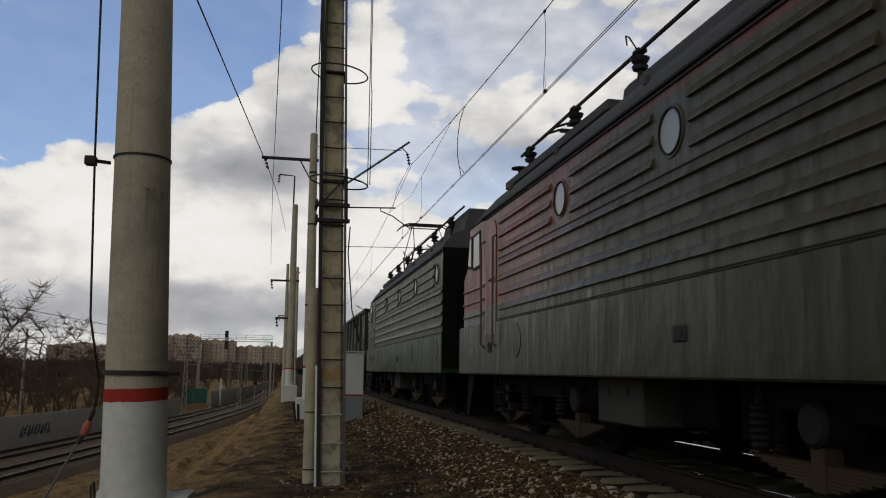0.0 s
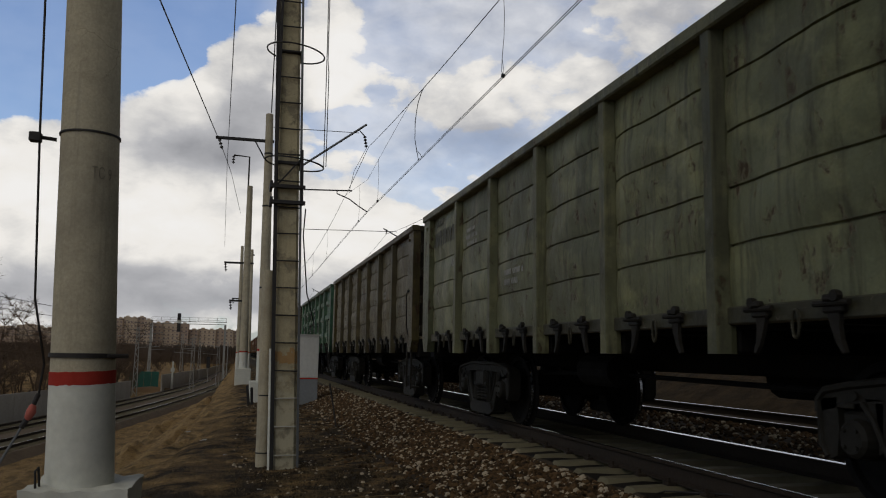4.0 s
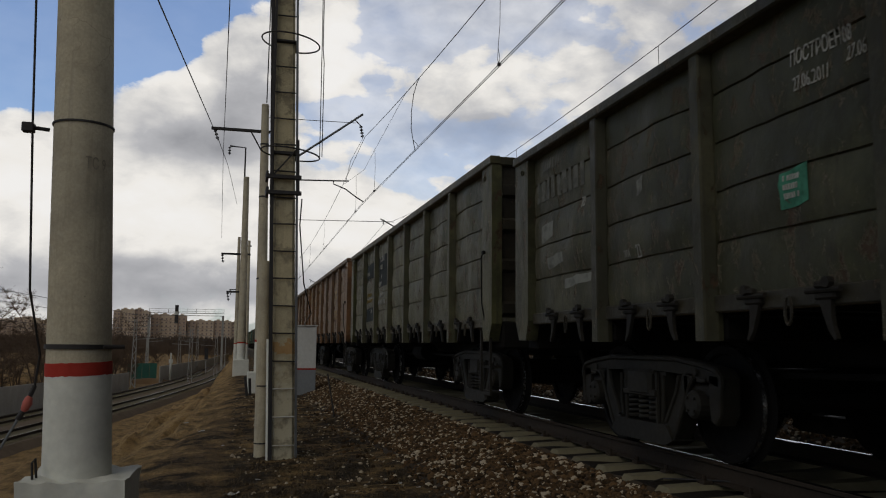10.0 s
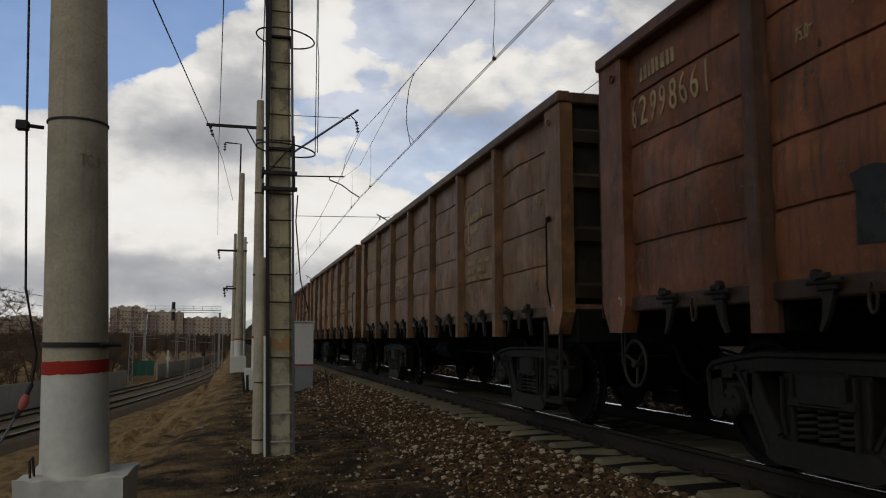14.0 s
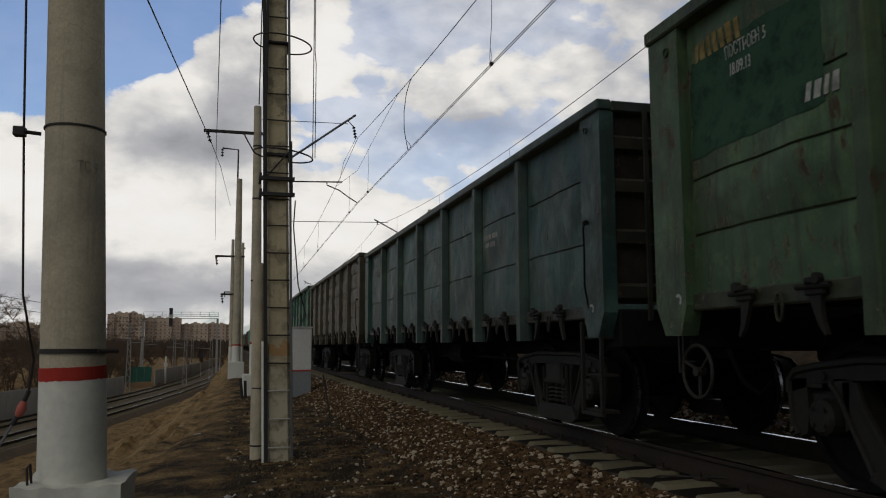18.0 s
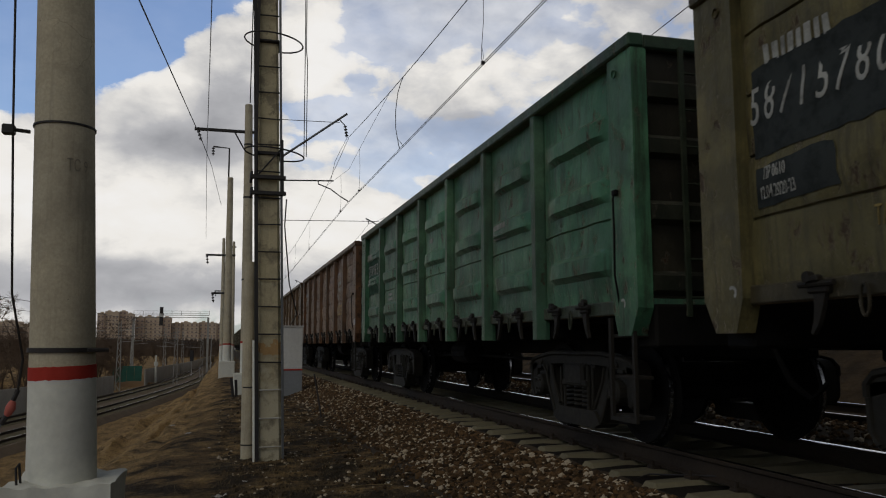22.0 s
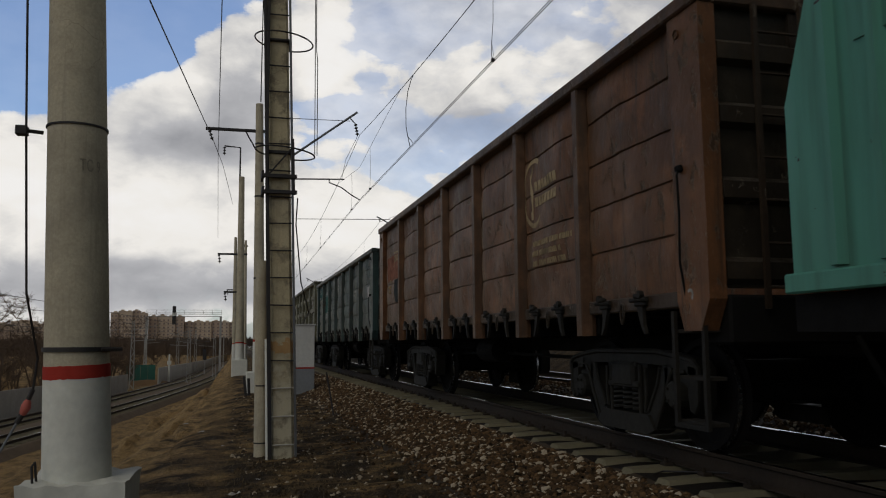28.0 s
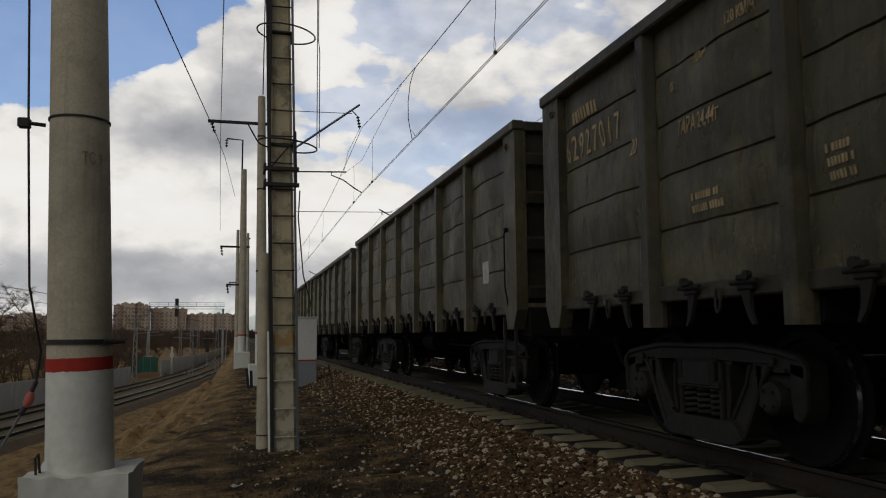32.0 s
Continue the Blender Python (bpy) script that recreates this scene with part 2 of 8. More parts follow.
def ground_soil():
    def make(n, b):
        g = n.add("ShaderNodeTexCoord").outputs["Object"]
        z = n.add("ShaderNodeSeparateXYZ", {0: g}).outputs[2]
        broad, mid, fine = n.noise(g, 0.33, 5, 0.6), n.noise(g, 1.7, 7, 0.65), n.noise(g, 26.0, 6, 0.7)
        c = n.mix(n.ramp(mid, (0.36, 0.0), (0.66, 1.0)), (0.030, 0.021, 0.011), (0.092, 0.061, 0.031))
        # bare sand below the crest, darker soil again at the foot
        out = n.math("ADD", n.math("MULTIPLY", n.math("ADD", z, 0.78), -1.1), n.math("MULTIPLY", n.math("SUBTRACT", mid, 0.5), 1.5))
        sand = n.ramp(n.math("ADD", out, 0.2), (0.05, 0.0), (0.44, 1.0))
        level = n.math("ADD", z, n.math("MULTIPLY", n.math("SUBTRACT", broad, 0.5), 3.0))
        sand = n.math("MULTIPLY", sand, n.ramp(n.math("MULTIPLY", n.math("ADD", level, 6.0), 0.2), (0.22, 0.80), (0.48, 1.0)))
        turf = n.ramp(n.noise(stretched(n, g, 1.3, 0.5, 1.0), 0.9, 6, 0.65), (0.36, 0.50), (0.50, 1.0))
        c = n.mix(n.math("MULTIPLY", sand, turf), c, n.mix(broad, (0.36, 0.225, 0.090), (0.55, 0.350, 0.145)))
        c = n.mix(n.ramp(fine, (0.44, 0.0), (0.66, 0.60)), c, (0.032, 0.022, 0.012))
        clump = n.noise(stretched(n, g, 1.0, 0.6, 1.0), 7.0, 8, 0.7)
        c = n.mix(n.ramp(clump, (0.53, 0.0), (0.66, 0.55)), c, (0.040, 0.027, 0.014))
        straw = n.ramp(n.noise(stretched(n, g, 1.0, 0.4, 1.0), 60.0, 3, 0.6), (0.62, 0.0), (0.75, 0.5))
        c = n.mix(straw, c, (0.22, 0.17, 0.10))
        # furrows left by the digger run along the bank, coloured darker in their hollows
        furrow = n.noise(stretched(n, g, 1.0, 0.32, 1.0), 2.2, 8, 0.66)
        c = n.mix(n.math("MULTIPLY", n.ramp(furrow, (0.50, 0.0), (0.62, 0.70)), sand), c, (0.085, 0.055, 0.026))
        n.put(b.inputs["Base Color"], c)
        bump(n, b, n.math("ADD", n.math("ADD", n.math("MULTIPLY", fine, 0.5), mid), n.math("MULTIPLY", furrow, -2.5)), 1.0, 0.10)
    return surface("soil", make, 0, 0.95)


def stones(name, a, bcol, scale=1.0):
    def make(n, b):
        w = n.add("ShaderNodeNewGeometry").outputs["Random Per Island"]
        o = n.add("ShaderNodeTexCoord").outputs["Object"]
        c = n.mix(w, a, bcol)
        c = n.mix(n.ramp(n.noise(o, 30.0, 5, 0.6), (0.35, 0.0), (0.7, 0.6)), c, (0.055, 0.036, 0.020))
        white = n.math("GREATER_THAN", n.math("FRACT", n.math("MULTIPLY", w, 7.0)), 0.86)
        c = n.mix(n.math("MULTIPLY", white, 0.80), c, (0.46, 0.38, 0.27))
        n.put(b.inputs["Base Color"], c)
        bump(n, b, n.noise(o, 60.0, 4, 0.6), 0.5, 0.01)
    return surface(name, make, 0, 0.9)


def cast_concrete(n, b):
    """Brownish cast concrete: fine grain, rain streaks, pock marks and a few cracks."""
    o, w = spots(n)
    grain = n.noise(o, 55.0, 6, 0.7, w)
    c = n.mix(n.ramp(n.noise(o, 0.9, 6, 0.6, w), (0.36, 0.0), (0.66, 1.0)), (0.54, 0.47, 0.335), (0.45, 0.40, 0.295))
    streak = n.noise(stretched(n, o, 9.0, 9.0, 0.35), 1.8, 6, 0.65, w)
    c = n.mix(n.ramp(streak, (0.54, 0.0), (0.78, 0.50)), c, (0.17, 0.14, 0.10))
    c = n.mix(n.ramp(n.noise(o, 3.4, 7, 0.65, n.math("ADD", w, 3.0)), (0.45, 0.0), (0.70, 0.45)), c, (0.20, 0.17, 0.13))
    c = n.mix(n.ramp(n.noise(stretched(n, o, 6.0, 6.0, 0.6), 1.1, 5, 0.6, n.math("ADD", w, 9.0)), (0.60, 0.0), (0.76, 0.35)), c, (0.44, 0.41, 0.35))
    c = n.mix(n.ramp(grain, (0.36, 0.0), (0.70, 0.35)), c, (0.15, 0.125, 0.095))
    cell = n.add("ShaderNodeTexVoronoi", {"Vector": n.mix(0.35, o, n.add("ShaderNodeTexNoise", {"Vector": o, "Scale": 3.0, "Detail": 4.0}).outputs[1]), "Scale": 2.2})
    cell.feature = "DISTANCE_TO_EDGE"
    crack = n.math("MULTIPLY", n.math("LESS_THAN", cell.outputs[0], 0.0035), n.ramp(n.noise(o, 0.7, 3, 0.5, w), (0.56, 0.0), (0.64, 0.5)))
    c = n.mix(crack, c, (0.07, 0.055, 0.04))
    pit = n.math("GREATER_THAN", n.noise(o, 34.0, 3, 0.5, w), 0.74)
    c = n.mix(n.math("MULTIPLY", pit, 0.6), c, (0.09, 0.075, 0.055))
    n.put(b.inputs["Base Color"], c)
    bump(n, b, n.math("SUBTRACT", grain, n.math("MULTIPLY", n.math("ADD", crack, pit), 0.7)), 0.35, 0.008)


def mast_concrete(n, b):
    """The mast's concrete: flaked limewash low down and rusty stains where the ladder is held."""
    cast_concrete(n, b)
    c = b.inputs["Base Color"].links[0].from_socket
    o = n.add("ShaderNodeTexCoord").outputs["Object"]
    z = n.add("ShaderNodeSeparateXYZ", {0: o}).outputs[2]
    flake = n.noise(o, 7.0, 8, 0.7)
    low = n.math("ADD", n.math("MULTIPLY", z, -0.35), flake)
    c = n.mix(n.ramp(low, (0.0, 0.0), (0.16, 0.7)), c, (0.46, 0.43, 0.36))
    c = n.mix(n.ramp(n.noise(o, 4.0, 7, 0.7, 4.0), (0.52, 0.0), (0.60, 0.7)), c, (0.17, 0.15, 0.12))
    band = n.math("LESS_THAN", n.math("ABSOLUTE", n.math("SUBTRACT", z, n.math("ADD", 1.42, n.math("MULTIPLY", flake, 0.5)))), 0.09)
    c = n.mix(n.math("MULTIPLY", band, 0.75), c, (0.36, 0.20, 0.08))
    n.put(b.inputs["Base Color"], n.mix(1.0, n.mix(0.10, c, (0.08, 0.062, 0.042)), (1.16, 1.12, 0.98), "MULTIPLY"))


PAINT = wagon_paint("worn_wagon_paint")
BLACK = weathered("sooty_steel", (0.006, 0.0055, 0.005), (0.012, 0.010, 0.008), 0.8, 10.0, 0.6)
LOCK = weathered("oily_lock_iron", (0.013, 0.0115, 0.009), (0.030, 0.023, 0.015), 0.75, 22.0, 0.6)
BOGIE = weathered("oily_cast_steel", (0.014, 0.0128, 0.010), (0.036, 0.030, 0.020), 0.70, 16.0, 0.6)
WHEEL = weathered("dark_wheel_steel", (0.007, 0.0065, 0.006), (0.014, 0.011, 0.009), 0.79, 14.0, 0.5, 0.0)
TREAD = weathered("polished_tread", (0.42, 0.42, 0.42), (0.2, 0.19, 0.18), 0.25, 20.0, 0.3, 0.95, 0.05)
RUSTY = weathered("rail_rust", (0.032, 0.024, 0.018), (0.055, 0.038, 0.025), 0.8, 30.0, 0.6)
RAILTOP = weathered("shiny_railhead", (0.66, 0.65, 0.63), (0.5, 0.49, 0.47), 0.14, 30.0, 0.3, 1.0, 0.03)
MASTCON = surface("mast_concrete", mast_concrete, 0, 0.9)
CONCRETE = surface("grey_concrete", cast_concrete, 0, 0.9)
WHITEWASH = weathered("whitewash", (0.71, 0.70, 0.62), (0.50, 0.48, 0.41), 0.9, 16.0, 0.5, 0, 0.2)
REDPAINT = weathered("red_stripe_paint", (0.42, 0.040, 0.028), (0.30, 0.045, 0.03), 0.8, 16.0, 0.5)
SLEEPER = weathered("sleeper_concrete", (0.185, 0.160, 0.100), (0.085, 0.070, 0.044), 0.9, 20.0, 0.7)
IRON = weathered("dark_iron", (0.035, 0.033, 0.033), (0.06, 0.045, 0.035), 0.7, 25.0, 0.5, 0.4)
GALV = weathered("weathered_galvanised", (0.16, 0.165, 0.17), (0.11, 0.10, 0.09), 0.6, 20.0, 0.5, 0.5)
WIRE = weathered("dull_copper_wire", (0.045, 0.042, 0.04), (0.06, 0.05, 0.04), 0.6, 20.0, 0.3, 0.5)
DARKBED = weathered("dark_track_bed", (0.020, 0.0155, 0.011), (0.010, 0.008, 0.006), 0.9, 26.0, 0.7, 0, 1.0)
SOIL = ground_soil()
BALLAST = stones("ballast_stone", (0.012, 0.0075, 0.004), (0.150, 0.084, 0.036))
LOWBALLAST = weathered("lower_ballast", (0.17, 0.125, 0.082), (0.10, 0.074, 0.050), 0.95, 22.0, 0.7, 0, 1.0)
FARBALLAST = weathered("ballast_far", (0.060, 0.043, 0.027), (0.024, 0.018, 0.012), 0.95, 22.0, 0.7, 0, 1.0)


# ---- building kit ----
class Geo:
    """Collects vertices and faces for one mesh."""

    def __init__(self):
        self.v, self.f, self.m, self.slot, self.smooth = [], [], [], 0, False

    def add(self, verts, faces):
        k = len(self.v)
        self.v += [tuple(p) for p in verts]
        self.f += [tuple(i + k for i in f) for f in faces]
        self.m += [self.slot] * len(faces)
        return self

    def box(self, x0, x1, y0, y1, z0, z1, c=0.0):
        """A box, its edges along y (and in x and z) cut off by c."""
        if c <= 0:
            v = [(x, y, z) for x in (x0, x1) for y in (y0, y1) for z in (z0, z1)]
            return self.add(v, [(0, 1, 3, 2), (4, 6, 7, 5), (0, 4, 5, 1), (2, 3, 7, 6), (0, 2, 6, 4), (1, 5, 7, 3)])
        lo, hi = (x0, y0, z0), (x1, y1, z1)
        ids, verts = {}, []
        for cx in (0, 1):
            for cy in (0, 1):
                for cz in (0, 1):
                    for axis in range(3):
                        p = []
                        for i, s in enumerate((cx, cy, cz)):
                            q = hi[i] if s else lo[i]
                            if i != axis:
                                q += -c if s else c
                            p.append(q)
                        ids[cx, cy, cz, axis] = len(verts)
                        verts.append(tuple(p))
        faces = []
        for axis in range(3):
            o = [i for i in range(3) if i != axis]
            for s in (0, 1):
                ring = []
                for a, b in ((0, 0), (1, 0), (1, 1), (0, 1)):
                    k = [0, 0, 0]
                    k[axis], k[o[0]], k[o[1]] = s, a, b
                    ring.append(ids[(*k, axis)])
                faces.append(tuple(ring))
            for a in (0, 1):
                for b in (0, 1):
                    k0, k1 = [0, 0, 0], [0, 0, 0]
                    k0[axis], k1[axis] = 0, 1
                    for k in (k0, k1):
                        k[o[0]], k[o[1]] = a, b
                    faces.append((ids[(*k0, o[0])], ids[(*k1, o[0])], ids[(*k1, o[1])], ids[(*k0, o[1])]))
        for cx in (0, 1):
            for cy in (0, 1):
                for cz in (0, 1):
                    faces.append(tuple(ids[cx, cy, cz, i] for i in range(3)))
        return self.add(verts, faces)

    def prism(self, poly, axis, a, b):
        """A polygon given in the two other axes (in x, y, z order), drawn out along an axis from a to b."""
        def place(p, t):
            return {"x": (t, *p), "y": (p[0], t, p[1]), "z": (*p, t)}[axis]
        n = len(poly)
        v = [place(p, a) for p in poly] + [place(p, b) for p in poly]
        f = [tuple(range(n - 1, -1, -1)), tuple(range(n, 2 * n))] + [(i, (i + 1) % n, n + (i + 1) % n, n + i) for i in range(n)]
        return self.add(v, f)

    def tube(self, pts, r, n=8, cap=True):
        pts = [Vector(p) for p in pts]
        rs = r if isinstance(r, (list, tuple)) else [r] * len(pts)
        rings, keep = [], None
        for i, p in enumerate(pts):
            d = (pts[min(i + 1, len(pts) - 1)] - pts[max(i - 1, 0)]).normalized()
            if keep is None:
                keep = d.orthogonal().normalized()
            keep = (keep - d * keep.dot(d)).normalized()
            s = d.cross(keep)
            rings += [p + (keep * math.cos(2 * math.pi * j / n) + s * math.sin(2 * math.pi * j / n)) * rs[i] for j in range(n)]
        f = [(i * n + j, i * n + (j + 1) % n, (i + 1) * n + (j + 1) % n, (i + 1) * n + j) for i in range(len(pts) - 1) for j in range(n)]
        if cap:
            f += [tuple(range(n - 1, -1, -1)), tuple(range((len(pts) - 1) * n, len(pts) * n))]
        return self.add(rings, f)

    def lathe(self, prof, centre, axis="x", n=24):
        """Turns (along, radius) pairs about an axis through centre."""
        c, v = centre, []
        for t, r in prof:
            for j in range(n):
                a = 2 * math.pi * j / n
                p, q = r * math.cos(a), r * math.sin(a)
                d = {"x": (t, p, q), "y": (p, t, q), "z": (p, q, t)}[axis]
                v.append((c[0] + d[0], c[1] + d[1], c[2] + d[2]))
        f = [(i * n + j, i * n + (j + 1) % n, (i + 1) * n + (j + 1) % n, (i + 1) * n + j) for i in range(len(prof) - 1) for j in range(n)]
        return self.add(v, f)

    def mesh(self, name, *mats):
        me = bpy.data.meshes.new(name)
        me.from_pydata(self.v, [], self.f)
        for m in mats:
            me.materials.append(m)
        if len(mats) > 1:
            me.polygons.foreach_set("material_index", self.m)
        bm = bmesh.new()
        bm.from_mesh(me)
        bmesh.ops.recalc_face_normals(bm, faces=bm.faces)
        for e in bm.edges:
            e.smooth = len(e.link_faces) == 2 and e.calc_face_angle(0) < 0.7
        for fc in bm.faces:
            fc.smooth = self.smooth
        bm.to_mesh(me)
        bm.free()
        return me


def part(name, shape, material, parent, label="", at=None):
    """One mesh object under a thing or a part."""
    me = shape.mesh(name, *(material if isinstance(material, tuple) else (material,))) if isinstance(shape, Geo) else shape
    ob = new(name, me)
    if parent is not None:
        ob.parent = parent
    if at is not None:
        ob.matrix_basis = at if isinstance(at, Matrix) else Matrix.Translation(at)
    if label:
        ob["label"] = label
    return ob


def thing(name, label, category, at=(0, 0, 0), group="", kind=""):
    ob = new(name)
    ob.empty_display_size = 0.2
    ob.matrix_basis = at if isinstance(at, Matrix) else Matrix.Translation(at)
    return tagged(ob, label, category, group, kind)


def letters(text, height, squeeze=0.8):
    """A flat, thin mesh of some writing, in the x-z plane, its lower left corner at the origin."""
    cu = bpy.data.curves.new("writing", "FONT")
    cu.body, cu.size, cu.extrude = text, height * 1.38, 0.002
    cu.resolution_u = 3
    ob = bpy.data.objects.new("writing", cu)
    me = bpy.data.meshes.new_from_object(ob)
    bpy.data.objects.remove(ob)
    for v in me.vertices:
        x, y, z = v.co
        v.co = (x * squeeze, -z, y)
    return me


# ---- the plan ----
TRACK_X = 4.75          # centre of the line that the train is on
SECOND_X = 8.85         # the next line
GAUGE = 0.797           # from the centre to the middle of a railhead
random.seed(5)


def lower_x(y):
    """The lower line bends in towards the embankment."""
    d = max(0.0, 205 - y)
    return -1.6 - 0.00041 * d * d if y > 20 else -1.6 - 0.00041 * 185 ** 2 + (y - 20) * 0.152


def lower_z(y):
    return -4.0 - 0.008 * (min(max(y, 0), 220) - 50)


def crest_x(y):
    """The upper edge of the bank draws in towards the line beyond the first mast."""
    k = min(1.0, max(0.0, (y - 10.0) / 12.0))
    return -0.70 + 1.05 * k * k * (3 - 2 * k) + 0.14 * noise.noise((y * 0.35, 0, 7)) + 0.05 * noise.noise((y * 1.6, 0, 3))


def ground_z(x, y):
    bumpy = noise.noise((x * 0.9, y * 0.5, 0)) * 0.05 + noise.noise((x * 3.1, y * 2.6, 4)) * 0.025
    lx, lz = lower_x(y), lower_z(y) - 0.55
    edge = crest_x(y)
    # an added rise beyond the second line hides the horizon and blocks sky light
    if x > 10.9:
        return -0.75 + min(3.6, max(0.0, x - 11.9) * 0.55) + bumpy
    if x > 2.5:
        return -0.60 + bumpy * 0.3
    if x > edge:
        k = (x - edge) / (2.5 - edge)
        return -0.74 + 0.14 * k * k + bumpy
    wide = min(8.0, max(3.2, 5.75 - (y - 42.0) * 0.11))
    foot = min(max(lx + 2.6, edge - wide), edge - 1.0)
    if x > foot:
        k = (edge - x) / (edge - foot)
        # ledges left by the digger run along the bank
        way = k * 2.4 + 0.30 * noise.noise((x * 0.25, y * 0.10, 9)) + 0.08 * noise.noise((x * 0.9, y * 0.5, 3))
        rut = 0.15 * math.sin(6.2832 * way) + 0.06 * math.sin(12.566 * way + 1.0)
        rut += 0.09 * noise.noise((x * 1.5, y * 0.30, 2)) + 0.08 * noise.noise((x * 3.7, y * 1.3, 5)) + 0.04 * noise.noise((x * 8, y * 5, 6))
        # two washed-out gullies with a lip above them
        for at, deep in ((1.45, 0.46), (3.3, 0.36)):
            off = edge - x - at - 0.35 * noise.noise((y * 0.16, at, 1)) - 0.10 * noise.noise((y * 0.9, at, 2))
            rut += deep * (0.55 * math.exp(-((off + 0.30) / 0.20) ** 2) - math.exp(-(off / 0.17) ** 2)) * (0.65 + 0.6 * noise.noise((y * 0.3, at, 8)))
        return -0.74 + (lz + 0.74) * k ** 1.3 + rut * math.sin(math.pi * min(1, k * 1.02)) + bumpy
    if x > lx - 9.5:
        return lz + bumpy
    return lz + min(1.6, (lx - 9.5 - x) * 0.12) + bumpy * 3


def spread(lo, hi, near, fine, grow):
    """Grid lines, close near one place and wider away from it."""
    out, step, p = [near], fine, near
    while p < hi:
        p += step
        step *= grow
        out.append(min(p, hi))
    step, p = fine, near
    while p > lo:
        p -= step
        step *= grow
        out.insert(0, max(p, lo))
    return out


def build_ground():
    xs = spread(-420, 420, -1.4, 0.10, 1.03)
    ys = spread(-60, 1500, 12.0, 0.20, 1.026)
    g = Geo()
    g.smooth = True
    verts = [(x, y, ground_z(x, y) if y < 700 else -5.0) for y in ys for x in xs]
    w = len(xs)
    faces = [(j * w + i, j * w + i + 1, (j + 1) * w + i + 1, (j + 1) * w + i) for j in range(len(ys) - 1) for i in range(w - 1)]
    g.add(verts, faces)
    tagged(part("ground", g, SOIL, None), "bare brown earth bank with sandy slope and dry grass", "ground", kind="structure")


def rail_geo(x, y0, y1, z=0.0):
    """A rail leaning one in twenty towards the middle of its track."""
    g = Geo()
    tilt = math.copysign(0.05, x)
    foot = [(-0.066, -0.18), (0.066, -0.18), (0.066, -0.168), (0.012, -0.145), (0.009, -0.045), (0.034, -0.034), (0.036, -0.012), (0.030, -0.004), (-0.030, -0.004), (-0.036, -0.012),
            (-0.034, -0.034), (-0.009, -0.045), (-0.012, -0.145), (-0.066, -0.168)]
    g.prism([(x + a - tilt * b, z + b + tilt * a) for a, b in foot], "y", y0, y1)
    head = [(-0.030, -0.004), (-0.016, 0.0), (0.016, 0.0), (0.030, -0.004)]
    g.slot = 1
    g.prism([(x + a - tilt * b, z + b + tilt * a) for a, b in head], "y", y0, y1)
    return g


def sleeper_mesh():
    """A concrete sleeper: bevelled crown, dipped middle, sloping head."""
    g = Geo()
    rows = [(-1.35, -0.245, 0.070), (-1.30, -0.192, 0.080), (-0.96, -0.182, 0.080), (-0.88, -0.185, 0.085), (-0.55, -0.205, 0.085), (0.55, -0.205, 0.085), (0.88, -0.185, 0.085), (0.96, -0.182, 0.080), (1.30, -0.192, 0.080), (1.35, -0.245, 0.070)]
    v = []
    for x, z, w in rows:
        v += [(x, -0.145, -0.40), (x, -0.135, z - 0.07), (x, -w, z), (x, w, z), (x, 0.135, z - 0.07), (x, 0.145, -0.40)]
    g.add(v, [(6 * i + k, 6 * i + k + 1, 6 * i + k + 7, 6 * i + k + 6) for i in range(9) for k in range(5)] + [tuple(range(6)), tuple(range(54, 60))])
    return g.mesh("sleeper", SLEEPER)


def clip_mesh():
    g = Geo()
    for s in (-1, 1):
        g.box(s * 0.12 - 0.045, s * 0.12 + 0.045, -0.05, 0.05, -0.20, -0.155, 0.008)
        g.tube([(s * 0.13, 0, -0.16), (s * 0.13, 0, -0.115)], 0.016, 6)
    return g.mesh("rail_clamp", RUSTY)


def stone_mesh(r, seed):
    rnd = random.Random(seed)
    bm = bmesh.new()
    bmesh.ops.create_icosphere(bm, subdivisions=1, radius=r)
    for v in bm.verts:
        v.co *= rnd.uniform(0.65, 1.25)
        v.co.z *= 0.75
    out = ([tuple(v.co) for v in bm.verts], [tuple(w.index for w in f.verts) for f in bm.faces])
    bm.free()
    return out


def scatter_stones(name, count, place, sizes, seed, material, label):
    rnd = random.Random(seed)
    kinds = [tuple(np.array(a) if i == 0 else a for i, a in enumerate(stone_mesh(1.0, seed + k))) for k in range(10)]
    vs, fs, base = [], [], 0
    for _ in range(count):
        x, y, z = place(rnd)
        v, f = kinds[rnd.randrange(10)]
        s = (sizes[0] + (sizes[1] - sizes[0]) * rnd.random() ** 1.9) * (1.5 if rnd.random() < 0.05 else 1)
        a = rnd.uniform(0, 6.3)
        c, d = math.cos(a) * s, math.sin(a) * s
        w = np.empty_like(v)
        w[:, 0] = v[:, 0] * c - v[:, 1] * d + x
        w[:, 1] = v[:, 0] * d + v[:, 1] * c + y
        w[:, 2] = v[:, 2] * s + z
        vs.append(w)
        fs += [(i + base, j + base, k + base) for i, j, k in f]
        base += len(v)
    me = bpy.data.meshes.new(name)
    me.from_pydata(np.concatenate(vs).tolist(), [], fs)
    me.materials.append(material)
    return tagged(new(name, me), label, "gravel", kind="stuff")


def ballast_z(x, cx):
    d = abs(x - cx)
    return -0.26 if d < 1.75 else -0.26 - (d - 1.75) * 0.55


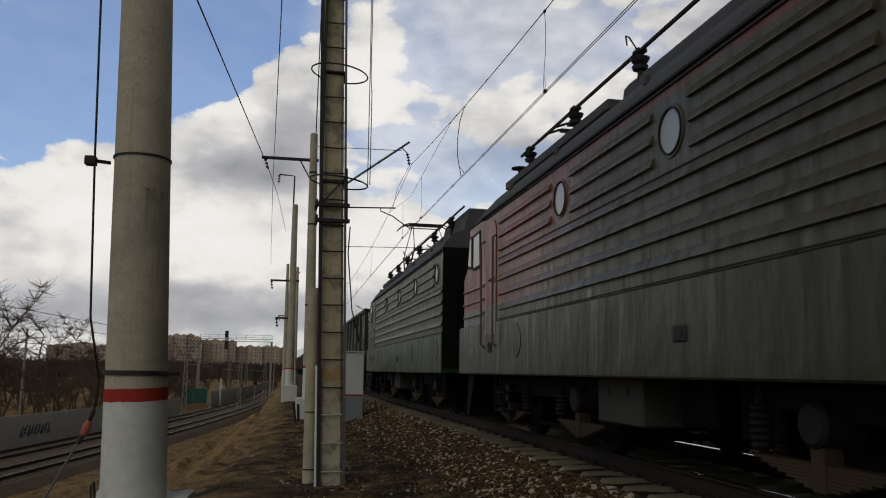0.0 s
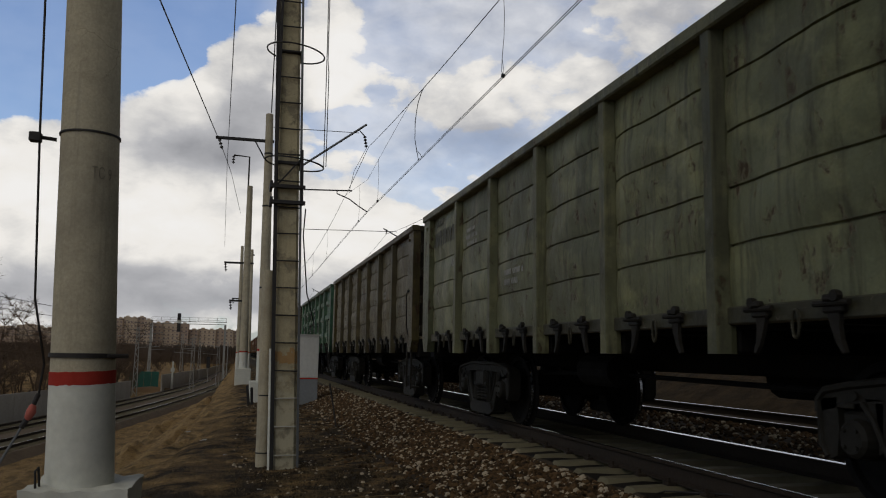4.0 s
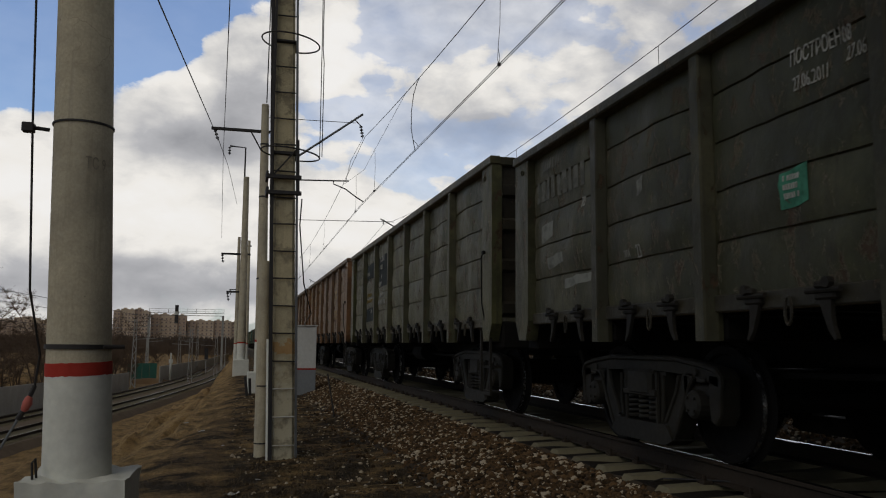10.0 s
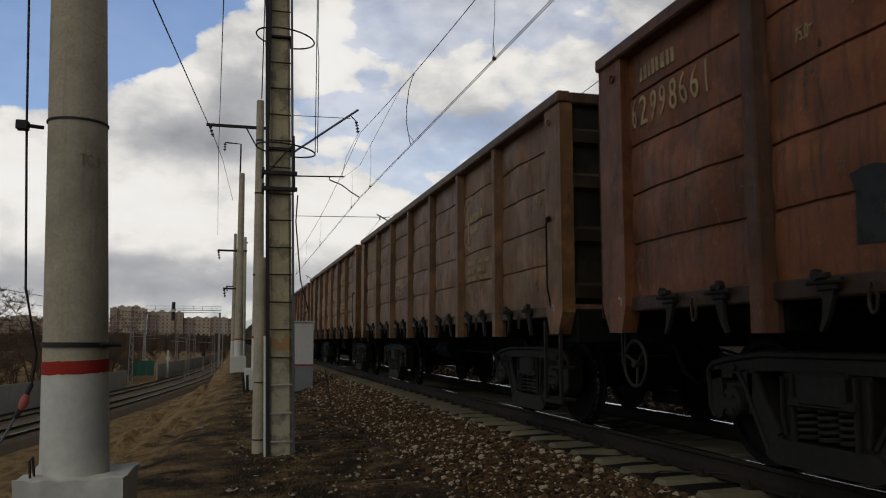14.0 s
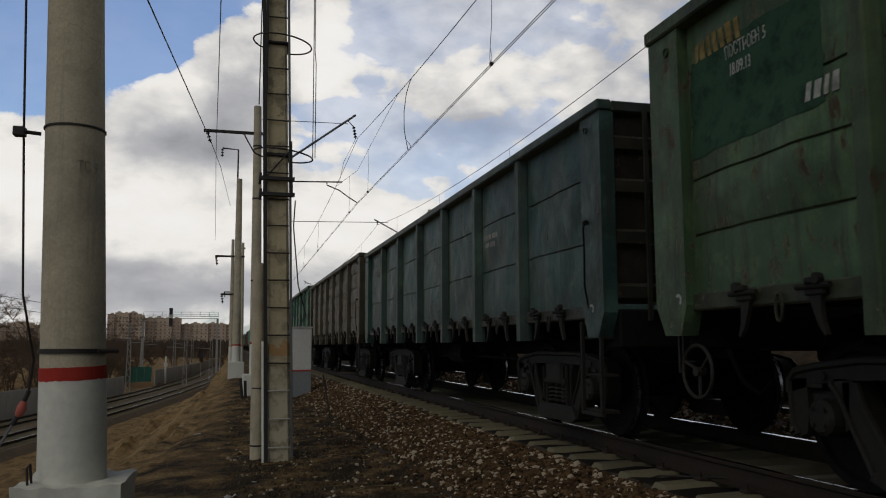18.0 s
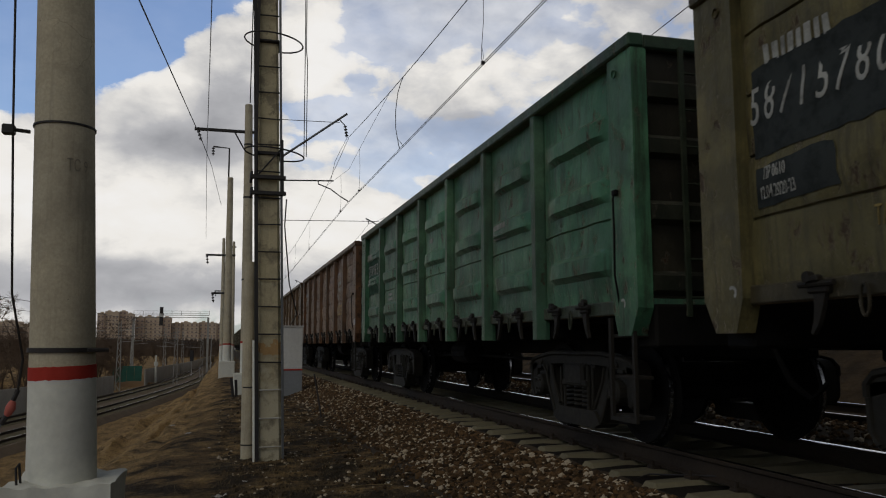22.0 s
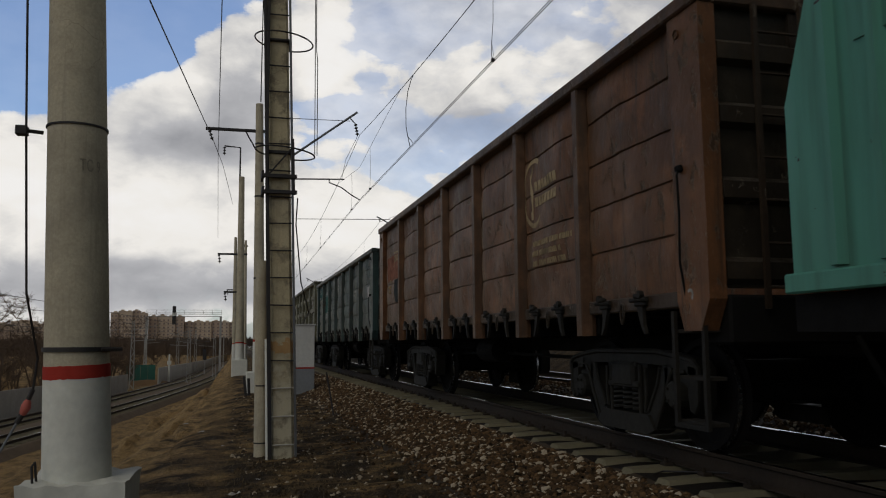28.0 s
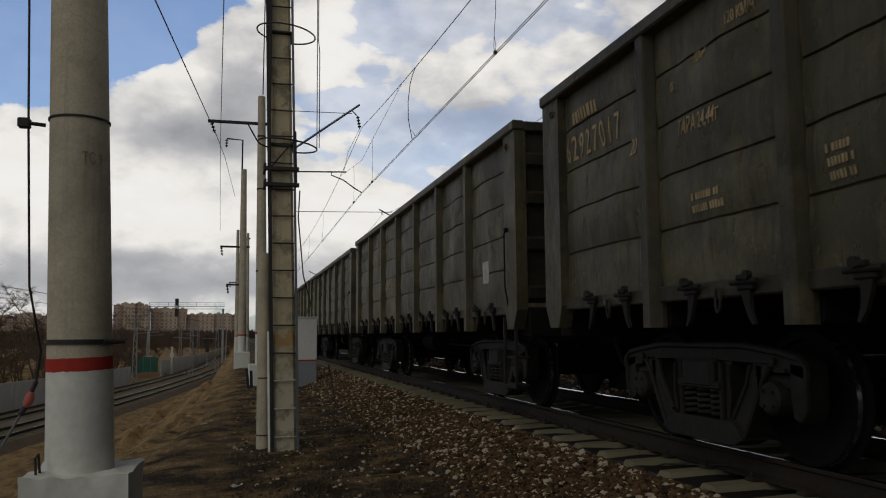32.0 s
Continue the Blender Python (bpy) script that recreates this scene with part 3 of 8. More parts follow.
def build_line(name, cx, y0, y1, dense):
    track = thing(name, "railway track of worn rails on concrete sleepers", "track", (cx, 0, 0), kind="structure")
    for s in (-1, 1):
        part("rail", rail_geo(s * GAUGE, y0, y1), (RUSTY, RAILTOP), track)
    me, clamp = sleeper_mesh(), clip_mesh()
    y, k = y0 + 0.3, 0
    rest = Geo()
    while y < y1:
        if dense and 2.0 < y < 75.0:
            sl = part("sleeper", me, None, track, at=pose(random.uniform(-0.02, 0.02), y + random.uniform(-0.015, 0.015), 0, 0, 0, random.uniform(-0.6, 0.6)))
            if y < 30:
                part("rail_clamp", clamp, None, sl, at=(-GAUGE, 0, 0))
        else:
            rest.add([(v.co.x, v.co.y + y, v.co.z) for v in me.vertices], [tuple(p.vertices) for p in me.polygons])
        y += 0.595
        k += 1
    tagged(part("sleepers_beyond", rest, SLEEPER, track), kind="stuff")
    return track


def build_bed():
    g = Geo()
    prof = [(1.9, -0.72), (2.35, -0.58), (3.1, -0.37), (3.36, -0.262), (3.44, -0.228), (3.86, -0.222), (4.0, -0.232), (5.9, -0.29), (6.6, -0.22), (7.25, -0.09), (7.9, -0.10), (8.15, -0.14), (9.6, -0.14), (10.6, -0.30), (11.6, -0.85)]
    ys = spread(-60, 700, 10, 0.4, 1.05)
    v = [(x + 0.05 * noise.noise((x * 2, y * 1.3, 1)), y, z + 0.03 * noise.noise((x * 3, y * 2.2, 3))) for y in ys for x, z in prof]
    w = len(prof)
    for i in range(w - 1):
        # the strip beneath the rails takes a darker colour than the rest
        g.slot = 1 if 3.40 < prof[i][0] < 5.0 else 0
        g.f += [(j * w + i, j * w + i + 1, (j + 1) * w + i + 1, (j + 1) * w + i) for j in range(len(ys) - 1)]
        g.m += [g.slot] * (len(ys) - 1)
    g.v = v
    tagged(part("ballast_bed", g, (FARBALLAST, DARKBED), None), "brown crushed stone bed under the rails", "ballast", kind="structure")

    def near(rnd):
        y = 4.5 + 26 * rnd.random() ** 1.5
        x = rnd.uniform(2.30, 3.98)
        if rnd.random() < 0.07:
            x = 2.32 - abs(rnd.gauss(0, 0.28))
        if x > 3.40:
            # the sleepers' heads lie bare
            x = rnd.uniform(2.4, 3.40)
        z = -0.72 + (x - 1.9) * 0.31 if x < 2.35 else -0.58 + (x - 2.35) * 0.315
        if x < 1.95:
            z = max(z, ground_z(x, y) + 0.01) if x > 1.9 else ground_z(x, y) + 0.005
        return x, y, z + 0.012
    scatter_stones("loose_ballast", 30000, near, (0.010, 0.040), 11, BALLAST, "loose crushed stone, brown with pale pieces")

    def far(rnd):
        y = 30 + 45 * rnd.random() ** 1.4
        x = rnd.uniform(1.9, 4.0)
        return x, y, -0.57 + (x - 2.35) * 0.34 if x < 3.1 else -0.30
    scatter_stones("ballast_beyond", 5000, far, (0.03, 0.05), 23, BALLAST, "crushed stone beside the rails farther along")

    def between(rnd):
        y = 2 + 40 * rnd.random() ** 1.3
        if rnd.random() < 0.88:
            x = rnd.uniform(5.75, 7.98)
            z = -0.29 if x < 5.9 else -0.29 + (x - 5.9) * 0.1 if x < 6.6 else -0.22 + (x - 6.6) * 0.2 if x < 7.25 else -0.09
        else:
            x, z = rnd.uniform(4.1, 5.4), -0.30
        return x, y, z + 0.01
    scatter_stones("ballast_between", 13000, between, (0.02, 0.048), 31, BALLAST, "crushed stone heaped between the two lines")


def build_lower_lines():
    for k, off in enumerate((0.0, -4.15)):
        track = thing("lower_track", "lower railway track with shiny rails in a cutting", "track", (0, 0, 0), kind="structure")
        ys = [20 + 4 * i for i in range(75)]
        for s in (-1, 1):
            g = Geo()
            for a, b, z0, z1, slot in ((-0.06, 0.06, -0.16, -0.13, 0), (-0.036, 0.036, -0.13, -0.012, 0), (-0.034, 0.034, -0.012, 0, 1)):
                g.slot = slot
                ring = []
                for y in ys:
                    x, z = lower_x(y) + off + s * 0.80, lower_z(y)
                    ring += [(x + a, y, z + z0), (x + b, y, z + z0), (x + b, y, z + z1), (x + a, y, z + z1)]
                g.add(ring, [(4 * i + j, 4 * i + (j + 1) % 4, 4 * i + 4 + (j + 1) % 4, 4 * i + 4 + j) for i in range(len(ys) - 1) for j in range(4)])
            part("rail", g, (RUSTY, RAILTOP), track)
        sl = Geo()
        y = 22.0
        while y < 190:
            x, z = lower_x(y) + off, lower_z(y)
            sl.box(x - 1.3, x + 1.3, y - 0.12, y + 0.12, z - 0.3, z - 0.15)
            y += 0.62
        tagged(part("sleepers_beyond", sl, SLEEPER, track), kind="stuff")
    g = Geo()
    ys = [16 + 5 * i for i in range(62)]
    v = []
    for y in ys:
        x, z = lower_x(y), lower_z(y)
        v += [(x + 2.15, y, z - 0.56), (x + 1.55, y, z - 0.20), (x - 6.1, y, z - 0.20), (x - 7.2, y, z - 0.52)]
    g.add(v, [(4 * i + j, 4 * i + j + 1, 4 * i + 5 + j, 4 * i + 4 + j) for i in range(len(ys) - 1) for j in range(3)])
    tagged(part("lower_ballast_bed", g, LOWBALLAST, None), "brown stone bed of the lower tracks", "ballast", kind="structure")


build_ground()
build_bed()
main_track = build_line("main_track", TRACK_X, -40, 420, True)
second_track = build_line("second_track", SECOND_X, -40, 420, False)
build_lower_lines()


def clutter_on_bank():
    """Dry grass, clods and litter on the trodden bank."""
    rnd = random.Random(77)
    g = Geo()
    for _ in range(2600):
        x, y = rnd.gauss(0.6, 0.95), 4.6 + 24 * rnd.random() ** 1.6
        if x > 2.6 or x < -2.2:
            continue
        z = ground_z(x, y)
        for _ in range(rnd.randrange(3, 8)):
            a, h = rnd.uniform(0, 6.3), rnd.uniform(0.02, 0.085)
            dx, dy, w = math.cos(a), math.sin(a), 0.004
            bx, by = x + rnd.uniform(-0.05, 0.05), y + rnd.uniform(-0.05, 0.05)
            k = rnd.uniform(0.4, 1.6)
            g.add([(bx - dy * w, by + dx * w, z - 0.01), (bx + dy * w, by - dx * w, z - 0.01), (bx + dx * h * k, by + dy * h * k, z + h * 0.7)], [(0, 1, 2)])
    ob = part("dry_grass", g, STRAW, None)
    tagged(ob, "thin dry grass on the dark earth", "grass", kind="stuff")

    def lumps(r):
        x, y = 0.0, 4.6 + 22 * r.random() ** 1.5
        while not 0.0 < x < 2.4:
            x = r.gauss(0.9, 0.8)
        return x, y, ground_z(x, y) + 0.003
    scatter_stones("earth_clods", 2600, lumps, (0.012, 0.034), 91, CLOD, "loose clods of brown earth")
    # a torn white wrapper and a few scraps
    for x, y, s, turn in ((0.04, 9.6, 0.085, 20), (1.9, 9.35, 0.06, 70), (-0.55, 17.0, 0.07, 40), (0.35, 10.3, 0.03, 10), (-0.1, 14.0, 0.04, 65), (-1.0, 20.0, 0.07, 15), (2.05, 9.0, 0.035, 50)):
        ob = thing("paper_scrap", "crumpled white paper scrap lying on the ground", "litter", pose(x, y, ground_z(x, y) + 0.004, 0, 0, turn), group="litter")
        g = Geo()
        v = [(s * (i - 2) * 0.5, s * (j - 1) * 0.5, abs(rnd.gauss(0, s * 0.22))) for j in range(3) for i in range(5)]
        g.add(v, [(j * 5 + i, j * 5 + i + 1, j * 5 + i + 6, j * 5 + i + 5) for j in range(2) for i in range(4)])
        part("sheet", g, PAPER, ob)
    # stems and a cable lying on the stones, and a thin rod stuck in the bank
    for name, label, category, at, pts, r, mat in (
            ("dry_stem", "long pale dry stem lying across the ballast", "stem", (2.02, 11.68, -0.7), [(0.00, 0.00, 0.03), (0.53, -0.22, 0.15), (0.89, -0.75, 0.28), (1.10, -1.26, 0.37), (1.36, -1.76, 0.42)], 0.008, STRAW),
            ("dry_stem", "short pale dry stem lying on the earth", "stem", (1.34, 9.35, -0.7), [(0.00, 0.00, 0.03), (0.35, 0.07, 0.04), (0.60, -0.14, 0.07)], 0.006, STRAW),
            ("loose_cable", "thin black cable lying over the sleeper heads", "cable", (3.25, 6.44, -0.3), [(0.00, 0.00, 0.03), (0.45, 0.15, 0.09), (0.66, -0.47, 0.16), (0.77, -0.61, 0.16)], 0.008, IRON),
            ("iron_rod", "thin leaning iron rod stuck in the ballast", "rod", (2.21, 17.96, -0.68), [(0, 0, -0.1), (-0.10, 0, 0.5), (-0.19, 0, 0.98)], 0.018, IRON)):
        ob = thing(name, label, category, at)
        g = Geo()
        g.tube(pts, r, 6)
        part("strand" if mat is IRON else "stem", g, mat, ob)


STRAW = weathered("dry_straw", (0.20, 0.145, 0.075), (0.09, 0.065, 0.035), 0.9)
CLOD = stones("earth_clod", (0.026, 0.019, 0.012), (0.105, 0.072, 0.040))
PAPER = weathered("grubby_paper", (0.55, 0.53, 0.49), (0.35, 0.32, 0.27), 0.8)
clutter_on_bank()


# ---- masts and wires ----
def concrete_pole(name, label, x, y, z0, z1, r0, r1, lean=(0, 0), white=1.2, base=None):
    """A tapered round concrete pole with a whitewashed foot and a red ring above it."""
    top = Vector((x + lean[0], y + lean[1], z1))
    foot = Vector((x, y, z0))
    pole = thing(name, label, "pole", (x, y, z0), group="line poles")

    def piece(pname, a, b, extra, mat, lab=""):
        g = Geo()
        g.smooth = True
        pts = [foot.lerp(top, (h - z0) / (z1 - z0)) - foot for h in (a, b)]
        rr = [r0 + (r1 - r0) * (h - z0) / (z1 - z0) + extra for h in (a, b)]
        g.tube(pts, rr, 56)
        if pname != "shaft":
            # brushed by hand: the paint's rims waver
            mid = (pts[0].z + pts[1].z) / 2
            g.v = [(px, py, pz + (0.006 * noise.noise((px * 30, py * 30, 1.0)) + 0.004 * noise.noise((px * 90, py * 90, 2.0))) * (1 if pz > mid or pname == "painted_ring" else 0)) for px, py, pz in g.v]
        return part(pname, g, mat, pole, lab)
    piece("shaft", z0 + white - 0.02, z1, 0.0, CONCRETE)
    piece("foot_paint", z0 - 0.02, z0 + white, 0.003, WHITEWASH, "whitewashed foot of the pole")
    piece("painted_ring", z0 + white, z0 + white + 0.078, 0.004, REDPAINT, "red painted ring")
    g = Geo()
    g.smooth = True
    c = top - foot
    g.lathe([(0, r1), (0.02, r1 * 0.9), (0.03, 0.01)], c, "z", 20)
    part("cap", g, CONCRETE, pole)
    return pole, foot, top


def band(pole, foot, top, z, r, h=0.05, mat=None, name="clamp_band"):
    k = (z - foot.z) / (top.z - foot.z)
    c = (top - foot) * k
    g = Geo()
    g.smooth = True
    g.lathe([(-h / 2, r), (-h / 2, r + 0.010), (h / 2, r + 0.010), (h / 2, r)], c, "z", 28)
    return part(name, g, mat or IRON, pole, "steel clamp band")


def near_pole():
    x0, y0, zb, zt = -0.885, 5.4, 0.14, 8.5
    lean = (-0.115 / 3.0 * (zt - zb) * 1.0, 0)
    pole, foot, top = concrete_pole("concrete_pole", "tall grey concrete pole with whitewashed foot and red ring", x0, y0, zb, zt, 0.192, 0.118, lean, 0.592)
    band(pole, foot, top, 0.905, 0.187, 0.028)
    band(pole, foot, top, 2.28, 0.172, 0.012)
    g = Geo()
    g.box(-0.05, 0.02, -0.03, 0.03, -0.03, 0.03, 0.006)
    g.tube([(0.02, 0, 0), (0.10, 0.03, 0)], 0.012, 6)
    part("cable_bracket", g, IRON, pole, "small black bracket", (-0.30 - (2.25 - zb) * 0.0383, -0.02, 2.25 - zb))
    g = Geo()
    g.tube([(0.16, -0.14, 0.0), (0.24, -0.10, 0.0), (0.27, -0.09, 0.0)], 0.014, 6)
    part("band_bolt", g, IRON, pole, "", (-0.03, 0, 0.905 - zb))
    # faint hand-lettered mark wrapped on the shaft
    for text, hz, turn in (("ТС 9", 1.985, 0.22),):
        me = letters(text, 0.075, 0.6)
        me.materials.append(weathered("pencil_mark", (0.29, 0.25, 0.19), (0.35, 0.305, 0.235), 0.9))
        for v in me.vertices:
            a, zz = turn + v.co.x / 0.175, hz + v.co.z
            c = foot.lerp(top, (zz - zb) / (zt - zb)) - foot
            r = 0.192 + (0.118 - 0.192) * (zz - zb) / (zt - zb) + 0.002
            v.co = (c.x + r * math.sin(a), c.y - r * math.cos(a), zz - zb)
        part("pole_mark", me, None, pole, "faint dark lettering")
    block = thing("pole_foundation", "chipped whitewashed concrete block around the pole's foot", "foundation", (x0, y0, 0))
    g = Geo()
    g.prism([(-0.265, -0.31), (0.31, -0.30), (0.335, 0.30), (-0.25, 0.33)], "z", -1.2, 0.115)
    bm = bmesh.new()
    me = g.mesh("body", WHITEWASH)
    bm.from_mesh(me)
    bmesh.ops.subdivide_edges(bm, edges=bm.edges, cuts=23, use_grid_fill=True)
    for v in bm.verts:
        k = noise.noise(v.co * 4.0) * 0.010 + noise.noise(v.co * 13.0) * 0.010 + noise.noise(v.co * 37.0) * 0.005
        v.co += v.normal * k
        v.co.z -= 0.03 * max(0.0, noise.noise(v.co * 9.0 + Vector((3, 1, 0)))) if v.co.z > 0.08 else 0.0
    for f in bm.faces:
        f.smooth = True
    bm.to_mesh(me)
    bm.free()
    part("body", me, None, block, at=(0, 0, 0.03))
    g = Geo()
    for a in (0.0,):
        g.tube([(-0.20 + a, -0.20, 0.10), (-0.21 + a, -0.20, 0.24), (-0.20 + a, -0.17, 0.26), (-0.19 + a, -0.14, 0.10)], 0.008, 6)
    part("lifting_loop", g, IRON, block, "rusty wire lifting loop")
    return pole


def stay_wire():
    """A cable down the pole and a guy with a red ball insulator."""
    w = thing("pole_cable", "black cable hanging beside the pole from a bracket", "cable", (0, 0, 0))
    g = Geo()
    g.tube([(-1.50, 5.4, 8.6), (-1.262, 5.4, 2.25), (-1.225, 5.45, 1.25), (-1.185, 5.65, 0.85), (-1.214, 5.7, 0.655)], 0.008, 6)
    part("wire", g, IRON, w)
    SALMON = weathered("faded_red_glaze", (0.50, 0.13, 0.10), (0.34, 0.10, 0.08), 0.6)
    guy = thing("guy_wire", "slack guy wire with a red egg insulator", "wire", (0, 0, 0))
    g = Geo()
    g.tube([(-1.30, 5.7, 0.445), (-1.70, 5.72, -0.35), (-2.15, 5.75, -1.25)], 0.009, 6)
    part("wire", g, GALV, guy)
    g = Geo()
    g.smooth = True
    g.tube([(-1.238, 5.7, 0.592), (-1.242, 5.7, 0.580), (-1.250, 5.7, 0.545), (-1.266, 5.7, 0.505), (-1.272, 5.7, 0.492)], [0.010, 0.022, 0.031, 0.022, 0.010], 14)
    part("egg_insulator", g, SALMON, guy, "faded red egg insulator")
    g = Geo()
    g.tube([(-1.214, 5.7, 0.655), (-1.238, 5.7, 0.59)], 0.015, 8)
    part("wire_grip", g, IRON, guy)
    g = Geo()
    g.tube([(-1.272, 5.7, 0.495), (-1.300, 5.7, 0.445)], 0.018, 8)
    part("wire_grip", g, IRON, guy)


RUNG = weathered("limewashed_rung", (0.48, 0.46, 0.41), (0.30, 0.27, 0.22), 0.8, 25.0, 0.6)


def ladder_mast():
    """A square concrete column with a ladder, a hooped cage and steel fittings."""
    mast = thing("ladder_mast", "square grey concrete mast with ladder, hoops and cables", "mast", (0.755, 12.4, -0.78), group="line poles")
    z = lambda h: h + 0.78
    lean = -0.0255

    def lx(h):
        return lean * (h + 0.78)
    g = Geo()
    a, b = 0.175, 0.15
    v = []
    for h in (-0.9, 9.6):
        s = 1 - (h + 0.9) * 0.012
        for x, y in ((-a, -0.13), (-0.13, -a), (0.13, -a), (a, -0.13), (a, a), (-a, a)):
            v.append((x * s + lx(h), y * s, z(h)))
    g.add(v, [(i, (i + 1) % 6, 6 + (i + 1) % 6, 6 + i) for i in range(6)] + [tuple(range(6, 12))])
    part("column", g, MASTCON, mast, "stained concrete column with cracked patches")
    for s, lab in ((-1, ""), (1, "")):
        g = Geo()
        half = 0.028 if s < 0 else 0.018
        g.box(-half, half, -0.225, -0.195, 0, z(9.4), 0.003)
        g.v = [(x + s * 0.185 + lean * zz, y, zz) for x, y, zz in g.v]
        part("ladder_rail", g, GALV if s > 0 else IRON, mast)
    g = Geo()
    g.tube([(-0.215, -0.19, 0), (-0.215 + lean * 1.7, -0.19, 1.78)], 0.03, 10)
    part("foot_pipe", g, WHITEWASH, mast, "pale pipe shielding the cable")
    k, h = 0, -0.53
    while h < 9.2:
        g = Geo()
        g.tube([(-0.18 + lx(h), -0.21, z(h)), (0.18 + lx(h), -0.21, z(h) + random.uniform(-0.01, 0.01))], 0.011, 6)
        part("rung", g, RUNG if h < 0.3 else IRON, mast)
        h += 0.405
    # hoops of the cage and the platform steel
    for hz in (5.55, 3.80, 7.4):
        g = Geo()
        pts = [(0.09 + 0.44 * math.cos(t) + lx(hz), -0.16 + 0.40 * math.sin(t), z(hz) - 0.05 * math.cos(t)) for t in [2 * math.pi * i / 28 for i in range(29)]]
        g.tube(pts, 0.012, 6, False)
        part("hoop", g, IRON, mast, "thin steel hoop")
        g = Geo()
        g.box(-0.20 + lx(hz), 0.20 + lx(hz), -0.20, 0.20, z(hz) - 0.02, z(hz) + 0.03, 0.008)
        part("clamp_band", g, IRON, mast)
    for s in (-1, 1):
        g = Geo()
        g.box(-0.02, 0.02, -0.27, -0.20, 0, 1.0, 0.003)
        g.v = [(x + s * 0.20 + lean * (zz + z(3.1)), y, zz * (7.0 if s < 0 else 0.85) + z(3.15)) for x, y, zz in g.v]
        part("angle_iron", g, IRON, mast, "dark steel angle")
    for hz in (3.18, 3.42):
        g = Geo()
        g.box(-0.26 + lx(hz), 0.25 + lx(hz), -0.28, -0.20, z(hz) - 0.025, z(hz) + 0.03, 0.004)
        g.box(-0.27 + lx(hz), -0.23 + lx(hz), -0.27, 0.1, z(hz) - 0.03, z(hz) + 0.08, 0.004)
        part("bracket", g, IRON, mast, "dark steel bracket with bolts")
    g = Geo()
    g.tube([(-0.16 + lx(3.5), -0.24, z(3.45)), (0.18 + lx(3.8), -0.24, z(3.86))], 0.013, 6)
    part("brace", g, IRON, mast)
    # feeder cables beside the column
    g = Geo()
    g.tube([(0.42, -0.1, z(3.8)), (0.41, -0.1, z(6.0)), (0.37, -0.1, z(9.4))], 0.007, 5)
    part("cable", g, IRON, mast)
    g = Geo()
    g.tube([(0.455, -0.1, z(3.8)), (0.45, -0.1, z(5.3)), (0.43, -0.1, z(5.5)), (0.41, -0.1, z(9.4))], 0.007, 5)
    part("cable", g, IRON, mast)
    g = Geo()
    g.tube([(-0.40, -0.05, z(4.6)), (-0.39, -0.05, z(6.5)), (-0.40, -0.05, z(9.4))], 0.009, 5)
    part("cable", g, IRON, mast)
    g = Geo()
    g.tube([(0.16, -0.24, z(3.1)), (0.14, -0.24, z(2.7)), (0.26, 0.2, z(1.86)), (0.42, 0.6, z(1.42)), (1.40, 13.6, z(1.55))], 0.010, 6)
    part("cable", g, IRON, mast, "slack black cable")
    # round companion pole against the mast
    pipe = thing("slim_pole", "pale round concrete pole standing against the ladder mast", "pole", (0.455, 12.75, -0.80))
    g = Geo()
    g.smooth = True
    g.tube([(0, 0, 0), (-0.03, 0, 3.0)], [0.10, 0.09], 18)
    part("shaft", g, CONCRETE, pipe)
    for hz in (0.25, 1.1):
        g = Geo()
        g.lathe([(-0.01, 0.095), (-0.01, 0.106), (0.01, 0.106), (0.01, 0.095)], (0, 0, hz), "z", 18)
        part("strap", g, IRON, pipe)


def insulator(g, p, q, n=4, r=0.06):
    p, q = Vector(p), Vector(q)
    pts, rr = [], []
    for i in range(n):
        for k, rad in ((0.0, 0.02), (0.25, r), (0.5, r), (0.6, 0.02)):
            pts.append(p.lerp(q, (i + k) / n))
            rr.append(rad)
    g.tube(pts + [q], rr + [0.02], 10)


